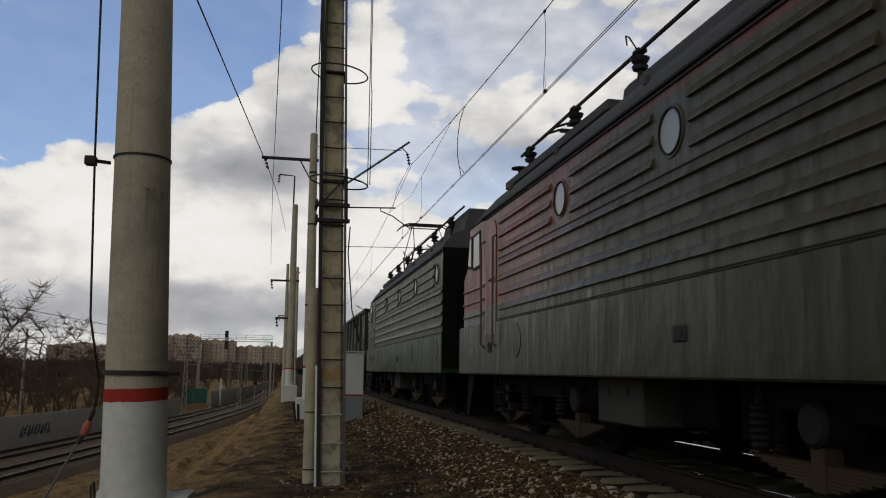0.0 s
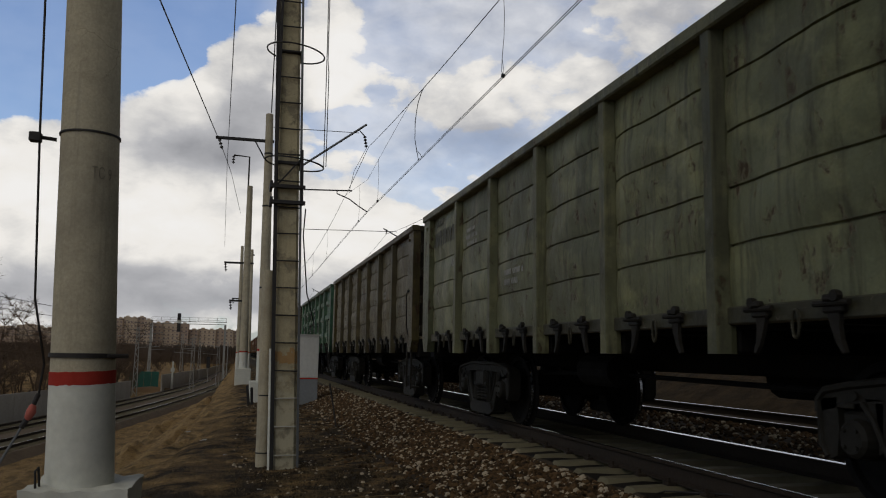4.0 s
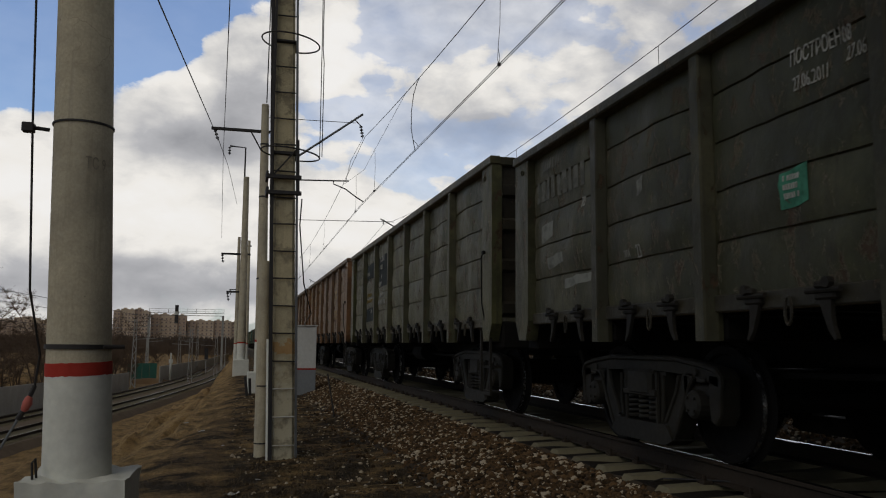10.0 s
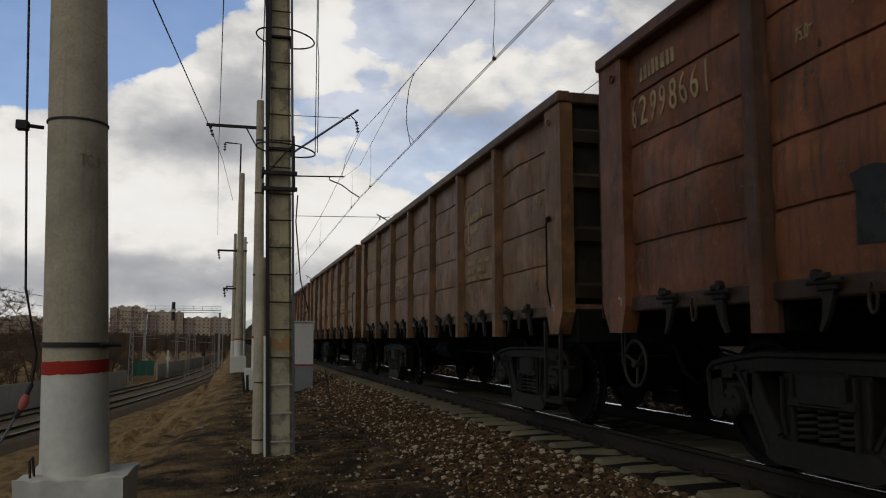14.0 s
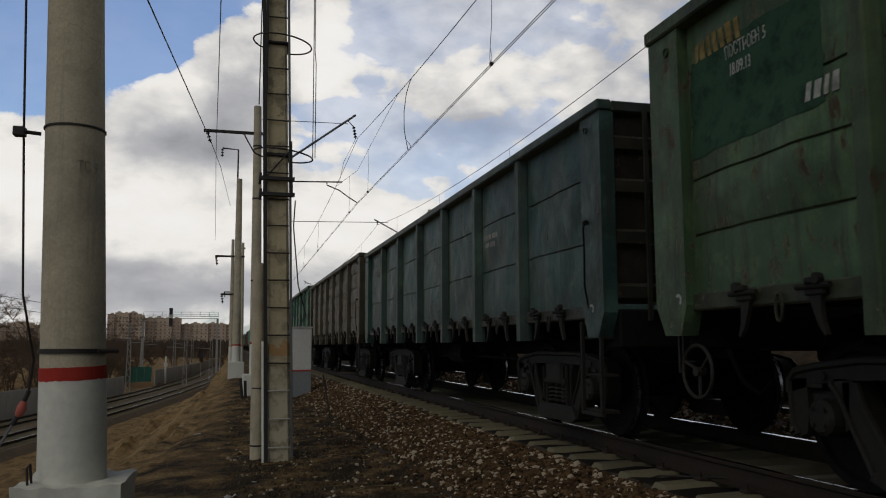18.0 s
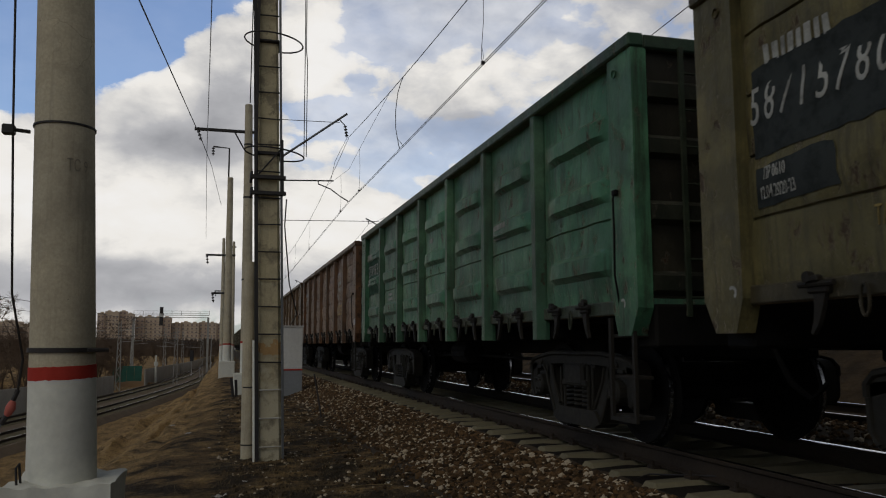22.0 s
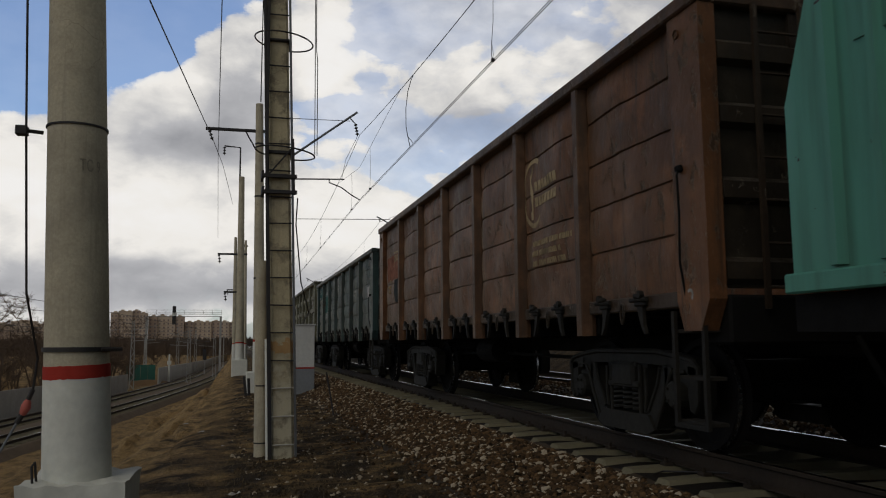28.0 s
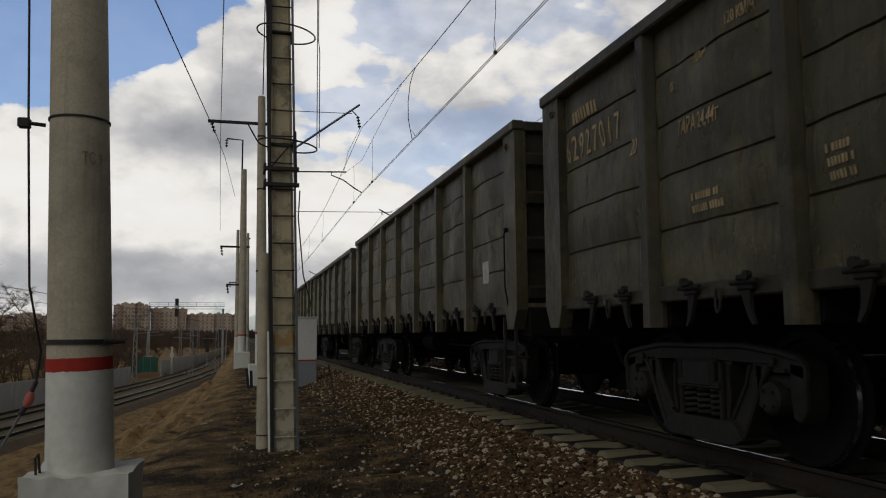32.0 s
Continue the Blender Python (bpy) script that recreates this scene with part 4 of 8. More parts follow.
def catenary_pole(x, y, z0, z1, full):
    pole, foot, top = concrete_pole("catenary_pole", "grey concrete catenary pole with whitewashed foot and cantilever", x, y, z0, z1, 0.215, 0.13, (-0.15, 0), 1.75)
    for hz in (6.1, 8.0, 3.2):
        band(pole, foot, top, hz, 0.215 - (hz - z0) * 0.0085, 0.06)
    o = Vector((x, y, z0))
    P = lambda *p: Vector(p) - o
    g = Geo()
    g.tube([P(x + 0.05, y, 6.9), P(4.32, y, 9.40)], 0.04, 8)
    part("cantilever_arm", g, GALV, pole, "galvanised tube cantilever")
    g = Geo()
    g.tube([P(x, y, 9.0), P(4.05, y, 9.05)], 0.012, 6)
    part("tie_rod", g, IRON, pole)
    g = Geo()
    g.tube([P(4.05, y, 9.15), P(4.25, y, 8.95)], 0.02, 6)
    insulator(g, P(4.25, y, 8.95), P(4.33, y, 8.50), 4, 0.065)
    part("suspension_insulator", g, IRON, pole, "brown suspension insulator")
    g = Geo()
    insulator(g, P(x + 0.15, y, 6.75), P(x + 0.75, y, 6.78), 4, 0.05)
    g.tube([P(x + 0.75, y, 6.78), P(3.85, y, 6.86)], 0.026, 8)
    part("registration_tube", g, IRON, pole, "horizontal registration arm with insulator")
    g = Geo()
    g.tube([P(3.3, y, 6.82), P(3.3, y, 6.72), P(3.75, y, 6.55), P(4.1, y, 6.3), P(4.41, y, 6.12)], 0.022, 8)
    part("steady_arm", g, IRON, pole, "curved steady arm holding the contact wire")
    g = Geo()
    g.tube([P(4.33, y, 8.50), P(3.9, y, 7.6), P(3.75, y, 6.86)], 0.008, 5)
    part("hanger_wire", g, WIRE, pole)
    g = Geo()
    g.box(-1.98, 0.05, -0.05, 0.05, 8.42 - z0, 8.52 - z0, 0.01)
    g.tube([(-0.62, 0, 8.45 - z0), (-0.14, 0, 7.6 - z0)], 0.025, 6)
    part("crossarm", g, IRON, pole, "dark crossarm on the field side")
    g = Geo()
    insulator(g, (-1.85, 0, 8.42 - z0), (-1.74, 0, 8.05 - z0), 3, 0.06)
    part("line_insulator", g, IRON, pole)
    return pole


def sag(p, q, dip, n=14):
    p, q = Vector(p), Vector(q)
    return [p.lerp(q, i / n) - Vector((0, 0, 4 * dip * (i / n) * (1 - i / n))) for i in range(n + 1)]


def wires():
    posts = [(-21.0, 4.95), (29.0, 4.41), (79.0, 5.0), (129.0, 4.45), (179.0, 4.95)]
    line = thing("overhead_line", "overhead line of contact wire, catenary wire and droppers", "overhead wires", (0, 0, 0))
    for (y0, x0), (y1, x1) in zip(posts, posts[1:]):
        for dx in (-0.02, 0.02):
            g = Geo()
            g.tube([(x0 + dx, y0, 6.1), (x1 + dx, y1, 6.1)], 0.0075, 5)
            part("contact_wire", g, WIRE, line)
        top = sag((x0, y0, 8.55), (x1, y1, 8.55), 1.0, 20)
        g = Geo()
        g.tube(top, 0.010, 5)
        part("catenary_wire", g, WIRE, line)
        def height(y):
            k = (y - y0) / (y1 - y0)
            return x0 + (x1 - x0) * k, 8.55 - 4.0 * k * (1 - k)
        for y in (y0 + 15.2, y0 + 25.0, y1 - 15.2):
            x, z = height(y)
            g = Geo()
            g.tube([(x, y, z), (x + 0.02, y, z - 0.35), (x + 0.025, y + 0.03, z - 0.8), (x - 0.02, y, 6.45), (x - 0.035, y - 0.02, 6.2), (x, y, 6.1)], 0.006, 4)
            g.tube([(x - 0.02, y, 6.45), (x + 0.03, y + 0.05, 6.25), (x, y + 0.06, 6.1)], 0.005, 4)
            g.box(x - 0.03, x + 0.03, y - 0.03, y + 0.03, 6.09, 6.15)
            g.box(x - 0.02, x + 0.02, y - 0.04, y + 0.04, z - 0.03, z + 0.015)
            part("dropper", g, WIRE, line)
    # the stitch wire hangs below each post and carries a dropper on either side
    for y0, x0 in posts[1:4]:
        low = Vector((x0, y0, 7.32))
        g = Geo()
        g.tube([(x0 + 0.08, y0 - 7.0, 8.07), (x0 + 0.02, y0 - 2.2, 7.56), low, (x0 + 0.03, y0 + 2.2, 7.56), (x0 + 0.08, y0 + 7.0, 8.07)], 0.006, 4)
        part("stitch_wire", g, WIRE, line)
        for d in (-2.2, 2.2):
            g = Geo()
            g.tube([(x0 + 0.02, y0 + d, 7.56), (x0 + 0.04, y0 + d, 6.9), (x0 + 0.02, y0 + d, 6.1)], 0.006, 4)
            g.box(x0 - 0.01, x0 + 0.05, y0 + d - 0.03, y0 + d + 0.03, 6.09, 6.15)
            part("dropper", g, WIRE, line)
    g = Geo()
    g.tube([(4.505, 20.3, 7.97), (4.46, 20.35, 7.86), (4.38, 20.4, 7.55), (4.345, 20.5, 7.1), (4.37, 20.6, 6.65), (4.43, 20.65, 6.38), (4.50, 20.7, 6.11)], 0.010, 6)
    g.tube([(4.43, 20.65, 6.38), (4.47, 20.4, 6.22), (4.49, 20.3, 6.11)], 0.008, 5)
    part("jumper_wire", g, WIRE, line, "looping jumper cable")
    other = thing("second_overhead_line", "overhead line above the second track", "overhead wires", (0, 0, 0))
    for y0, y1 in ((0, 50), (50, 100), (100, 150)):
        g = Geo()
        g.tube([(8.9, y0, 6.1), (8.9, y1, 6.1)], 0.008, 5)
        part("contact_wire", g, WIRE, other)
        g = Geo()
        top = sag((8.9, y0, 8.5), (8.9, y1, 8.5), 1.05, 16)
        g.tube(top, 0.010, 5)
        part("catenary_wire", g, WIRE, other)
        for i in (2, 5, 8, 11, 14):
            g = Geo()
            g.tube([top[i], (8.9, top[i].y, 6.1)], 0.006, 4)
            part("dropper", g, WIRE, other)


def right_pole(y):
    pole, foot, top = concrete_pole("catenary_pole", "grey concrete catenary pole beyond the second track", 12.3, y, -0.9, 9.6, 0.21, 0.13, (0, 0), 1.75)
    g = Geo()
    g.tube([(0, 0, 7.9), (-3.6, 0, 9.75)], 0.04, 7)
    g.tube([(-0.1, 0, 7.75), (-2.9, 0, 7.8)], 0.03, 7)
    part("cantilever_arm", g, GALV, pole)
    g = Geo()
    insulator(g, (-3.4, 0, 9.7), (-3.4, 0, 9.4), 3, 0.06)
    part("suspension_insulator", g, IRON, pole)


near_pole()
right_pole(50.0)
right_pole(100.0)
stay_wire()
ladder_mast()
catenary_pole(0.94, 29.0, -0.75, 9.45, True)


def plinth(x, y, half, z0, z1, lean=0.0):
    ob = thing("pole_plinth", "whitewashed concrete plinth round a pole foot", "plinth", (x, y, z0))
    g = Geo()
    g.box(-half, half, -half, half, -0.3, z1 - z0, 0.03)
    part("block", g, WHITEWASH, ob)


plinth(0.80, 29.0, 0.30, -0.75, -0.02)
plinth(0.43, 45.0, 0.42, -1.0, 0.10)
stakes = ((0.42, 27.0, -0.10, 0.10), (0.56, 27.3, -0.18, 0.04))
for x, y, top, lean in stakes:
    ob = thing("iron_stake", "dark slanted iron stake driven into the bank", "stake", (x + lean, y, -1.05))
    g = Geo()
    g.box(-0.045, 0.045, -0.03, 0.03, -0.2, top + 1.05, 0.01)
    g.v = [(a - lean * 1.2 * c, b, c) for a, b, c in g.v]
    part("bar", g, IRON, ob)
wires()


def far_pole(x, y, z0, z1, r, arms):
    pole, foot, top = concrete_pole("feeder_pole", "distant grey concrete pole with steel crossarms", x, y, z0, z1, r, r * 0.62, (-0.08, 0), 1.9)
    for hz, lft, rgt, drop in arms:
        g = Geo()
        g.box(-lft, rgt, -0.06, 0.06, hz - z0 - 0.05, hz - z0 + 0.05, 0.01)
        if drop:
            g.tube([(-lft * 0.2, 0, hz - z0), (0, 0, hz - z0 - 0.9)], 0.03, 6)
        part("crossarm", g, IRON, pole)
        g = Geo()
        insulator(g, (-lft + 0.06, 0, hz - z0 - 0.05), (-lft + 0.12, 0, hz - z0 - 0.5), 3, 0.07)
        part("line_insulator", g, IRON, pole)
    return pole


far_pole(0.43, 45.0, -0.95, 10.0, 0.24, ((5.75, 1.25, 0.3, False), (3.7, 0.9, 0.1, False)))
far_pole(0.95, 62.0, -1.0, 8.6, 0.15, ((8.2, 0.5, 0.1, False),))
far_pole(0.25, 79.0, -1.0, 11.0, 0.22, ((6.0, 0.8, 0.2, False),))
g0 = thing("bracket_pole", "slim steel pole top with a hooked bracket", "pole", (0.25, 45.0, 10.0))
g = Geo()
g.tube([(0, 0, -0.1), (0, 0, 1.65), (-0.85, 0, 1.7)], 0.045, 8)
part("bracket_arm", g, IRON, g0)
g = Geo()
insulator(g, (-0.85, 0, 1.65), (-0.85, 0, 1.2), 3, 0.08)
part("line_insulator", g, IRON, g0)


def relay_box():
    ob = thing("relay_cabinet", "white and grey trackside relay cabinet with a red line", "cabinet", (2.22, 26.3, -0.68))
    g = Geo()
    g.box(-0.33, 0.33, -0.3, 0.3, 0.0, 0.82, 0.012)
    part("lower_body", g, weathered("cabinet_grey", (0.24, 0.25, 0.26), (0.16, 0.16, 0.15), 0.7), ob, "grey lower half")
    g = Geo()
    g.box(-0.33, 0.33, -0.3, 0.3, 0.86, 2.18, 0.012)
    part("upper_body", g, weathered("cabinet_white", (0.62, 0.61, 0.57), (0.5, 0.48, 0.44), 0.7), ob, "off-white upper half")
    g = Geo()
    g.box(-0.333, 0.333, -0.303, 0.303, 0.82, 0.86)
    part("stripe", g, REDPAINT, ob, "dull red line")
    g = Geo()
    g.prism([(-0.36, -0.33), (0.36, -0.33), (0.36, 0.33), (-0.36, 0.33)], "z", 2.18, 2.22)
    part("lid", g, weathered("cabinet_lid", (0.5, 0.49, 0.46), (0.4, 0.38, 0.35), 0.7), ob)


relay_box()


# ---- the far side of the cutting ----
FENCE = weathered("fence_concrete", (0.44, 0.42, 0.37), (0.28, 0.26, 0.22), 0.9, 6.0, 0.6, 0, 0.2, 0.5)
BARK = weathered("bare_twigs", (0.135, 0.094, 0.064), (0.085, 0.060, 0.042), 0.9, 8.0, 0.6)
BRICK = weathered("pale_brick", (0.58, 0.46, 0.34), (0.48, 0.37, 0.28), 0.9, 0.6, 0.5, 0, 0.1, 0.05)
CREAMWALL = weathered("cream_facade", (0.48, 0.36, 0.27), (0.40, 0.30, 0.23), 0.9, 0.6, 0.5, 0, 0.1, 0.05)
DARKPANE = surface("far_window", lambda n, b: n.put(b.inputs["Base Color"], (0.20, 0.15, 0.13, 1)), 0, 0.35)
TEAL = weathered("teal_fence_paint", (0.05, 0.17, 0.13), (0.05, 0.10, 0.08), 0.8)
SANDY = weathered("orange_sand", (0.25, 0.15, 0.07), (0.16, 0.10, 0.06), 0.95)
LATTICE = weathered("lattice_steel", (0.34, 0.33, 0.30), (0.22, 0.20, 0.18), 0.7)


def fence_run(ys, shift, low, high, label):
    f = thing("concrete_fence", label, "fence", (0, 0, 0), kind="structure")
    for a, b in zip(ys, ys[1:]):
        xa, xb = shift(a), shift(b)
        za, zb = lower_z(a) + low, lower_z(b) + low
        g = Geo()
        g.add([(xa - 0.09, a, za), (xa + 0.09, a, za), (xb + 0.09, b - 0.05, zb), (xb - 0.09, b - 0.05, zb),
               (xa - 0.08, a, za + high), (xa + 0.08, a, za + high), (xb + 0.08, b - 0.05, zb + high), (xb - 0.08, b - 0.05, zb + high)],
              [(0, 3, 2, 1), (4, 5, 6, 7), (0, 1, 5, 4), (2, 3, 7, 6), (0, 4, 7, 3), (1, 2, 6, 5)])
        part("fence_panel", g, FENCE, f)
    return f


fence_run([32 + 3 * i for i in range(26)], lambda y: lower_x(y) - 6.75, -0.6, 2.35, "stained pale concrete slab fence beside the lower tracks")
fence_run([128 + 6 * i for i in range(40)], lambda y: -10.4 + (y - 128) * 0.0365, -0.5, 2.6, "far grey concrete fence along the cutting")
tag = thing("graffiti", "faded dark scribble sprayed on the fence", "graffiti", (0, 0, 0))
g = Geo()
for i in range(9):
    y = 59.5 + i * 0.55
    x = lower_x(y) - 6.75 + 0.10
    z = lower_z(y) - 0.1
    g.tube([(x, y, z + 0.5 + 0.3 * (i % 3)), (x + 0.05, y + 0.4, z + 1.1), (x + 0.05, y + 0.1, z + 0.4 + 0.2 * (i % 2)), (x + 0.08, y + 0.6, z + 0.6)], 0.05, 4)
part("sprayed_lines", g, weathered("faded_spray", (0.10, 0.11, 0.12), (0.2, 0.2, 0.19), 0.9), tag)


def lattice_mast(x, y, z0, z1, wide, arm):
    m = thing("lattice_mast", "slim grey steel lattice mast beside the lower tracks", "mast", (x, y, z0), group="lattice masts")
    h = z1 - z0
    for a in (-1, 1):
        for b in (-1, 1):
            g = Geo()
            g.tube([(a * wide, b * wide, 0), (a * wide * 0.5, b * wide * 0.5, h)], 0.045, 4)
            part("leg", g, LATTICE, m)
    g = Geo()
    n = int(h / 0.8)
    for i in range(n):
        k0, k1 = 1 - 0.5 * i / n, 1 - 0.5 * (i + 1) / n
        za, zb = h * i / n, h * (i + 1) / n
        s = 1 if i % 2 else -1
        for b in (-1, 1):
            g.tube([(-s * wide * k0, b * wide * k0, za), (s * wide * k1, b * wide * k1, zb)], 0.03, 4)
            g.tube([(b * wide * k0, -s * wide * k0, za), (b * wide * k1, s * wide * k1, zb)], 0.03, 4)
    part("lacing", g, LATTICE, m)
    if arm:
        g = Geo()
        g.tube([(0, 0, h * 0.86), (arm, 0, h * 0.93)], 0.05, 5)
        g.tube([(0, 0, h * 0.70), (arm * 0.9, 0, h * 0.72)], 0.04, 5)
        part("cantilever_arm", g, LATTICE, m)
    return m


for px, y, top, arm in ((258, 118, 4.2, 3.2), (342, 128, 3.2, -3.0), (381, 150, 3.0, -3.0), (277, 160, 4.0, 3.0), (325, 175, 4.5, 3.0), (352, 190, 4.0, -3.0)):
    lattice_mast((px - 407) / 1433 * 1.06 * y, y, lower_z(y) - 0.6, top, 0.30, arm)
for px, y, top, r in ((218, 112, 3.6, 0.14), (395, 210, 3.5, 0.15), (20, 78, 4.2, 0.16)):
    pl = thing("slim_mast", "slim grey steel pole beside the lower tracks", "pole", ((px - 407) / 1433 * 1.06 * y, y, lower_z(y) - 0.6))
    g = Geo()
    g.tube([(0, 0, 0), (0, 0, top - lower_z(y) + 0.6)], [r, r * 0.6], 8)
    part("shaft", g, LATTICE, pl)
    g = Geo()
    g.tube([(-0.9, 0, top - lower_z(y) - 0.4), (1.6, 0, top - lower_z(y) - 0.1)], 0.05, 5)
    part("crossarm", g, LATTICE, pl)
# lower wires
lw = thing("lower_overhead_line", "thin overhead wires above the lower tracks", "overhead wires", (0, 0, 0))
for off in (0.0, -4.15):
    for up in (6.0, 7.6):
        g = Geo()
        g.tube([(lower_x(y) + off, y, lower_z(y) + up) for y in range(40, 221, 12)], 0.02, 4)
        part("contact_wire" if up < 7 else "catenary_wire", g, WIRE, lw)

# signal gantry over the cutting
gan = thing("signal_gantry", "steel signal gantry with handrail across the lower tracks", "gantry", (-11.0, 200, 7.4))
g = Geo()
for z in (0.0, 0.55):
    g.box(-8.2, 8.6, -0.25, 0.25, z - 0.06, z + 0.06)
part("girder", g, LATTICE, gan)
g = Geo()
for z in (0.95, 1.5):
    g.box(-8.2, 8.6, -0.2, -0.14, z - 0.03, z + 0.03)
part("handrail", g, LATTICE, gan)
for i in range(9):
    g = Geo()
    g.box(-8.2 + 2.1 * i - 0.04, -8.2 + 2.1 * i + 0.04, -0.2, -0.14, 0.5, 1.5)
    part("rail_post", g, LATTICE, gan)
for x in (-8.2, 8.4):
    g = Geo()
    g.box(x - 0.25, x + 0.25, -0.25, 0.25, -13.5, 0.0)
    part("leg", g, LATTICE, gan)
sig = thing("railway_signal", "black railway signal head on the gantry", "signal", (-13.1, 199.4, 7.4))
g = Geo()
g.box(-0.40, 0.40, -0.2, 0.2, 0.9, 2.4, 0.05)
part("signal_head", g, IRON, sig)
g = Geo()
g.box(-0.40, 0.40, -0.2, 0.2, -1.9, 0.1, 0.05)
g.box(-0.2, 0.2, 0.0, 0.9, -0.12, 0.12)
part("lower_head", g, IRON, sig)
g = Geo()
g.box(-0.5, 0.5, 0.2, 0.3, 0.1, 0.9)
part("backboard", g, WHITEWASH, sig)
sig2 = thing("low_signal", "black low railway signal on a post", "signal", (-5.2, 172, lower_z(172) - 0.5))
g = Geo()
g.box(-0.35, 0.35, -0.2, 0.2, 3.2, 5.4, 0.05)
part("signal_head", g, IRON, sig2)
g = Geo()
g.tube([(0, 0.3, 0), (0, 0.3, 5.0)], 0.09, 8)
part("post", g, LATTICE, sig2)
shed = thing("teal_site_fence", "teal site fence beside the lower tracks", "fence", (-14.6, 142, lower_z(142) - 0.55))
for i in range(4):
    g = Geo()
    g.box(-2.0 + 1.15 * i, -0.88 + 1.15 * i, -0.04, 0.04, 0.1, 2.9, 0.01)
    part("sheet", g, TEAL, shed)
post = thing("white_post", "white marker post with fittings", "post", (-9.4, 135, lower_z(135) - 0.55))
g = Geo()
g.tube([(0, 0, 0), (0, 0, 4.6)], [0.2, 0.12], 8)
g.box(-0.3, 0.3, -0.1, 0.1, 3.0, 3.6, 0.03)
part("shaft", g, WHITEWASH, post)
heap = thing("sand_heap", "low orange sand heap", "sand", (-12.2, 132, lower_z(132) - 0.6), kind="stuff")
g = Geo()
g.smooth = True
rings = [(3.4, 0.0), (2.6, 0.35), (1.4, 0.7), (0.3, 0.85)]
g.add([(r * 1.3 * math.cos(a) * (1 + 0.15 * math.sin(3 * a)), r * math.sin(a), z) for r, z in rings for a in [2 * math.pi * i / 18 for i in range(18)]],
      [(j * 18 + i, j * 18 + (i + 1) % 18, j * 18 + 18 + (i + 1) % 18, j * 18 + 18 + i) for j in range(3) for i in range(18)] + [tuple(range(54, 72))])
part("mound", g, SANDY, heap)


# bare trees and brush
def tree_meshes(seed, height, twigs):
    rnd = random.Random(seed)
    trunk = Geo()
    crown = Geo()
    tips = []

    def grow(g, p, d, length, r, level):
        n = 4
        pts, rr, q = [p], [r], p
        for i in range(n):
            d = (d + Vector((rnd.uniform(-1, 1), rnd.uniform(-1, 1), rnd.uniform(-0.3, 0.6))) * 0.16).normalized()
            q = q + d * (length / n)
            pts.append(q)
            rr.append(r * (1 - 0.75 * (i + 1) / n))
        g.tube(pts, rr, 5 if level < 1 else 3, False)
        return pts, d
    stems = rnd.choice((1, 1, 2, 3))
    for _ in range(stems):
        d = Vector((rnd.uniform(-0.25, 0.25), rnd.uniform(-0.25, 0.25), 1)).normalized()
        pts, _d = grow(trunk, Vector((rnd.uniform(-0.3, 0.3), rnd.uniform(-0.3, 0.3), -0.2)), d, height * rnd.uniform(0.75, 0.95), height * 0.016, 0)
        for k in range(int(9 / stems) + 4):
            i = rnd.randrange(1, 5)
            a = rnd.uniform(0, 6.3)
            d2 = Vector((math.cos(a), math.sin(a), rnd.uniform(0.3, 1.2))).normalized()
            lp, _d = grow(trunk, pts[i], d2, height * rnd.uniform(0.25, 0.45), height * 0.006, 1)
            tips.append(lp)
    for _ in range(twigs):
        lp = rnd.choice(tips)
        p = lp[rnd.randrange(1, 5)]
        a = rnd.uniform(0, 6.3)
        d = Vector((math.cos(a), math.sin(a), rnd.uniform(-0.1, 1.3))).normalized()
        ln = height * rnd.uniform(0.06, 0.17)
        m = p + d * ln * 0.5 + Vector((rnd.uniform(-1, 1), rnd.uniform(-1, 1), rnd.uniform(-1, 1))) * ln * 0.12
        crown.tube([p, m, p + d * ln], [height * 0.0022, height * 0.0016, height * 0.0007], 3, False)
    return trunk.mesh("trunk", BARK), crown.mesh("crown", BARK)


TREES = [tree_meshes(60 + i, h, n) for i, (h, n) in enumerate(((8.5, 650), (7.0, 600), (10.0, 700), (5.0, 650), (4.0, 600)))]
rnd = random.Random(77)


def plant(x, y, z, k, s, name="bare_tree", label="leafless brown tree with fine twigs"):
    t = thing(name, label, "tree" if name == "bare_tree" else "bush", pose(x, y, z, 0, 0, rnd.uniform(0, 360)), group="trees beyond the cutting")
    for nm, me in zip(("trunk", "crown"), TREES[k]):
        ob = part(nm, me, None, t)
        ob.scale = (s, s, s)
    return t


for i in range(60):
    y = 62 + 75 * rnd.random()
    x = lower_x(y) - 9.5 - 22 * rnd.random() ** 1.3
    plant(x, y, ground_z(x, y), rnd.randrange(5), rnd.uniform(0.75, 1.15))
for i in range(46):
    y = 140 + 110 * rnd.random()
    x = -17 - 40 * rnd.random() + (y - 140) * 0.05
    plant(x, y, lower_z(y) - 0.5, rnd.choice((0, 1, 3, 4)), rnd.uniform(0.7, 1.0))
for i in range(30):
    y = 260 + 120 * rnd.random()
    x = -60 + 64 * rnd.random()
    plant(x, y, lower_z(y), rnd.randrange(2), rnd.uniform(0.8, 1.15))


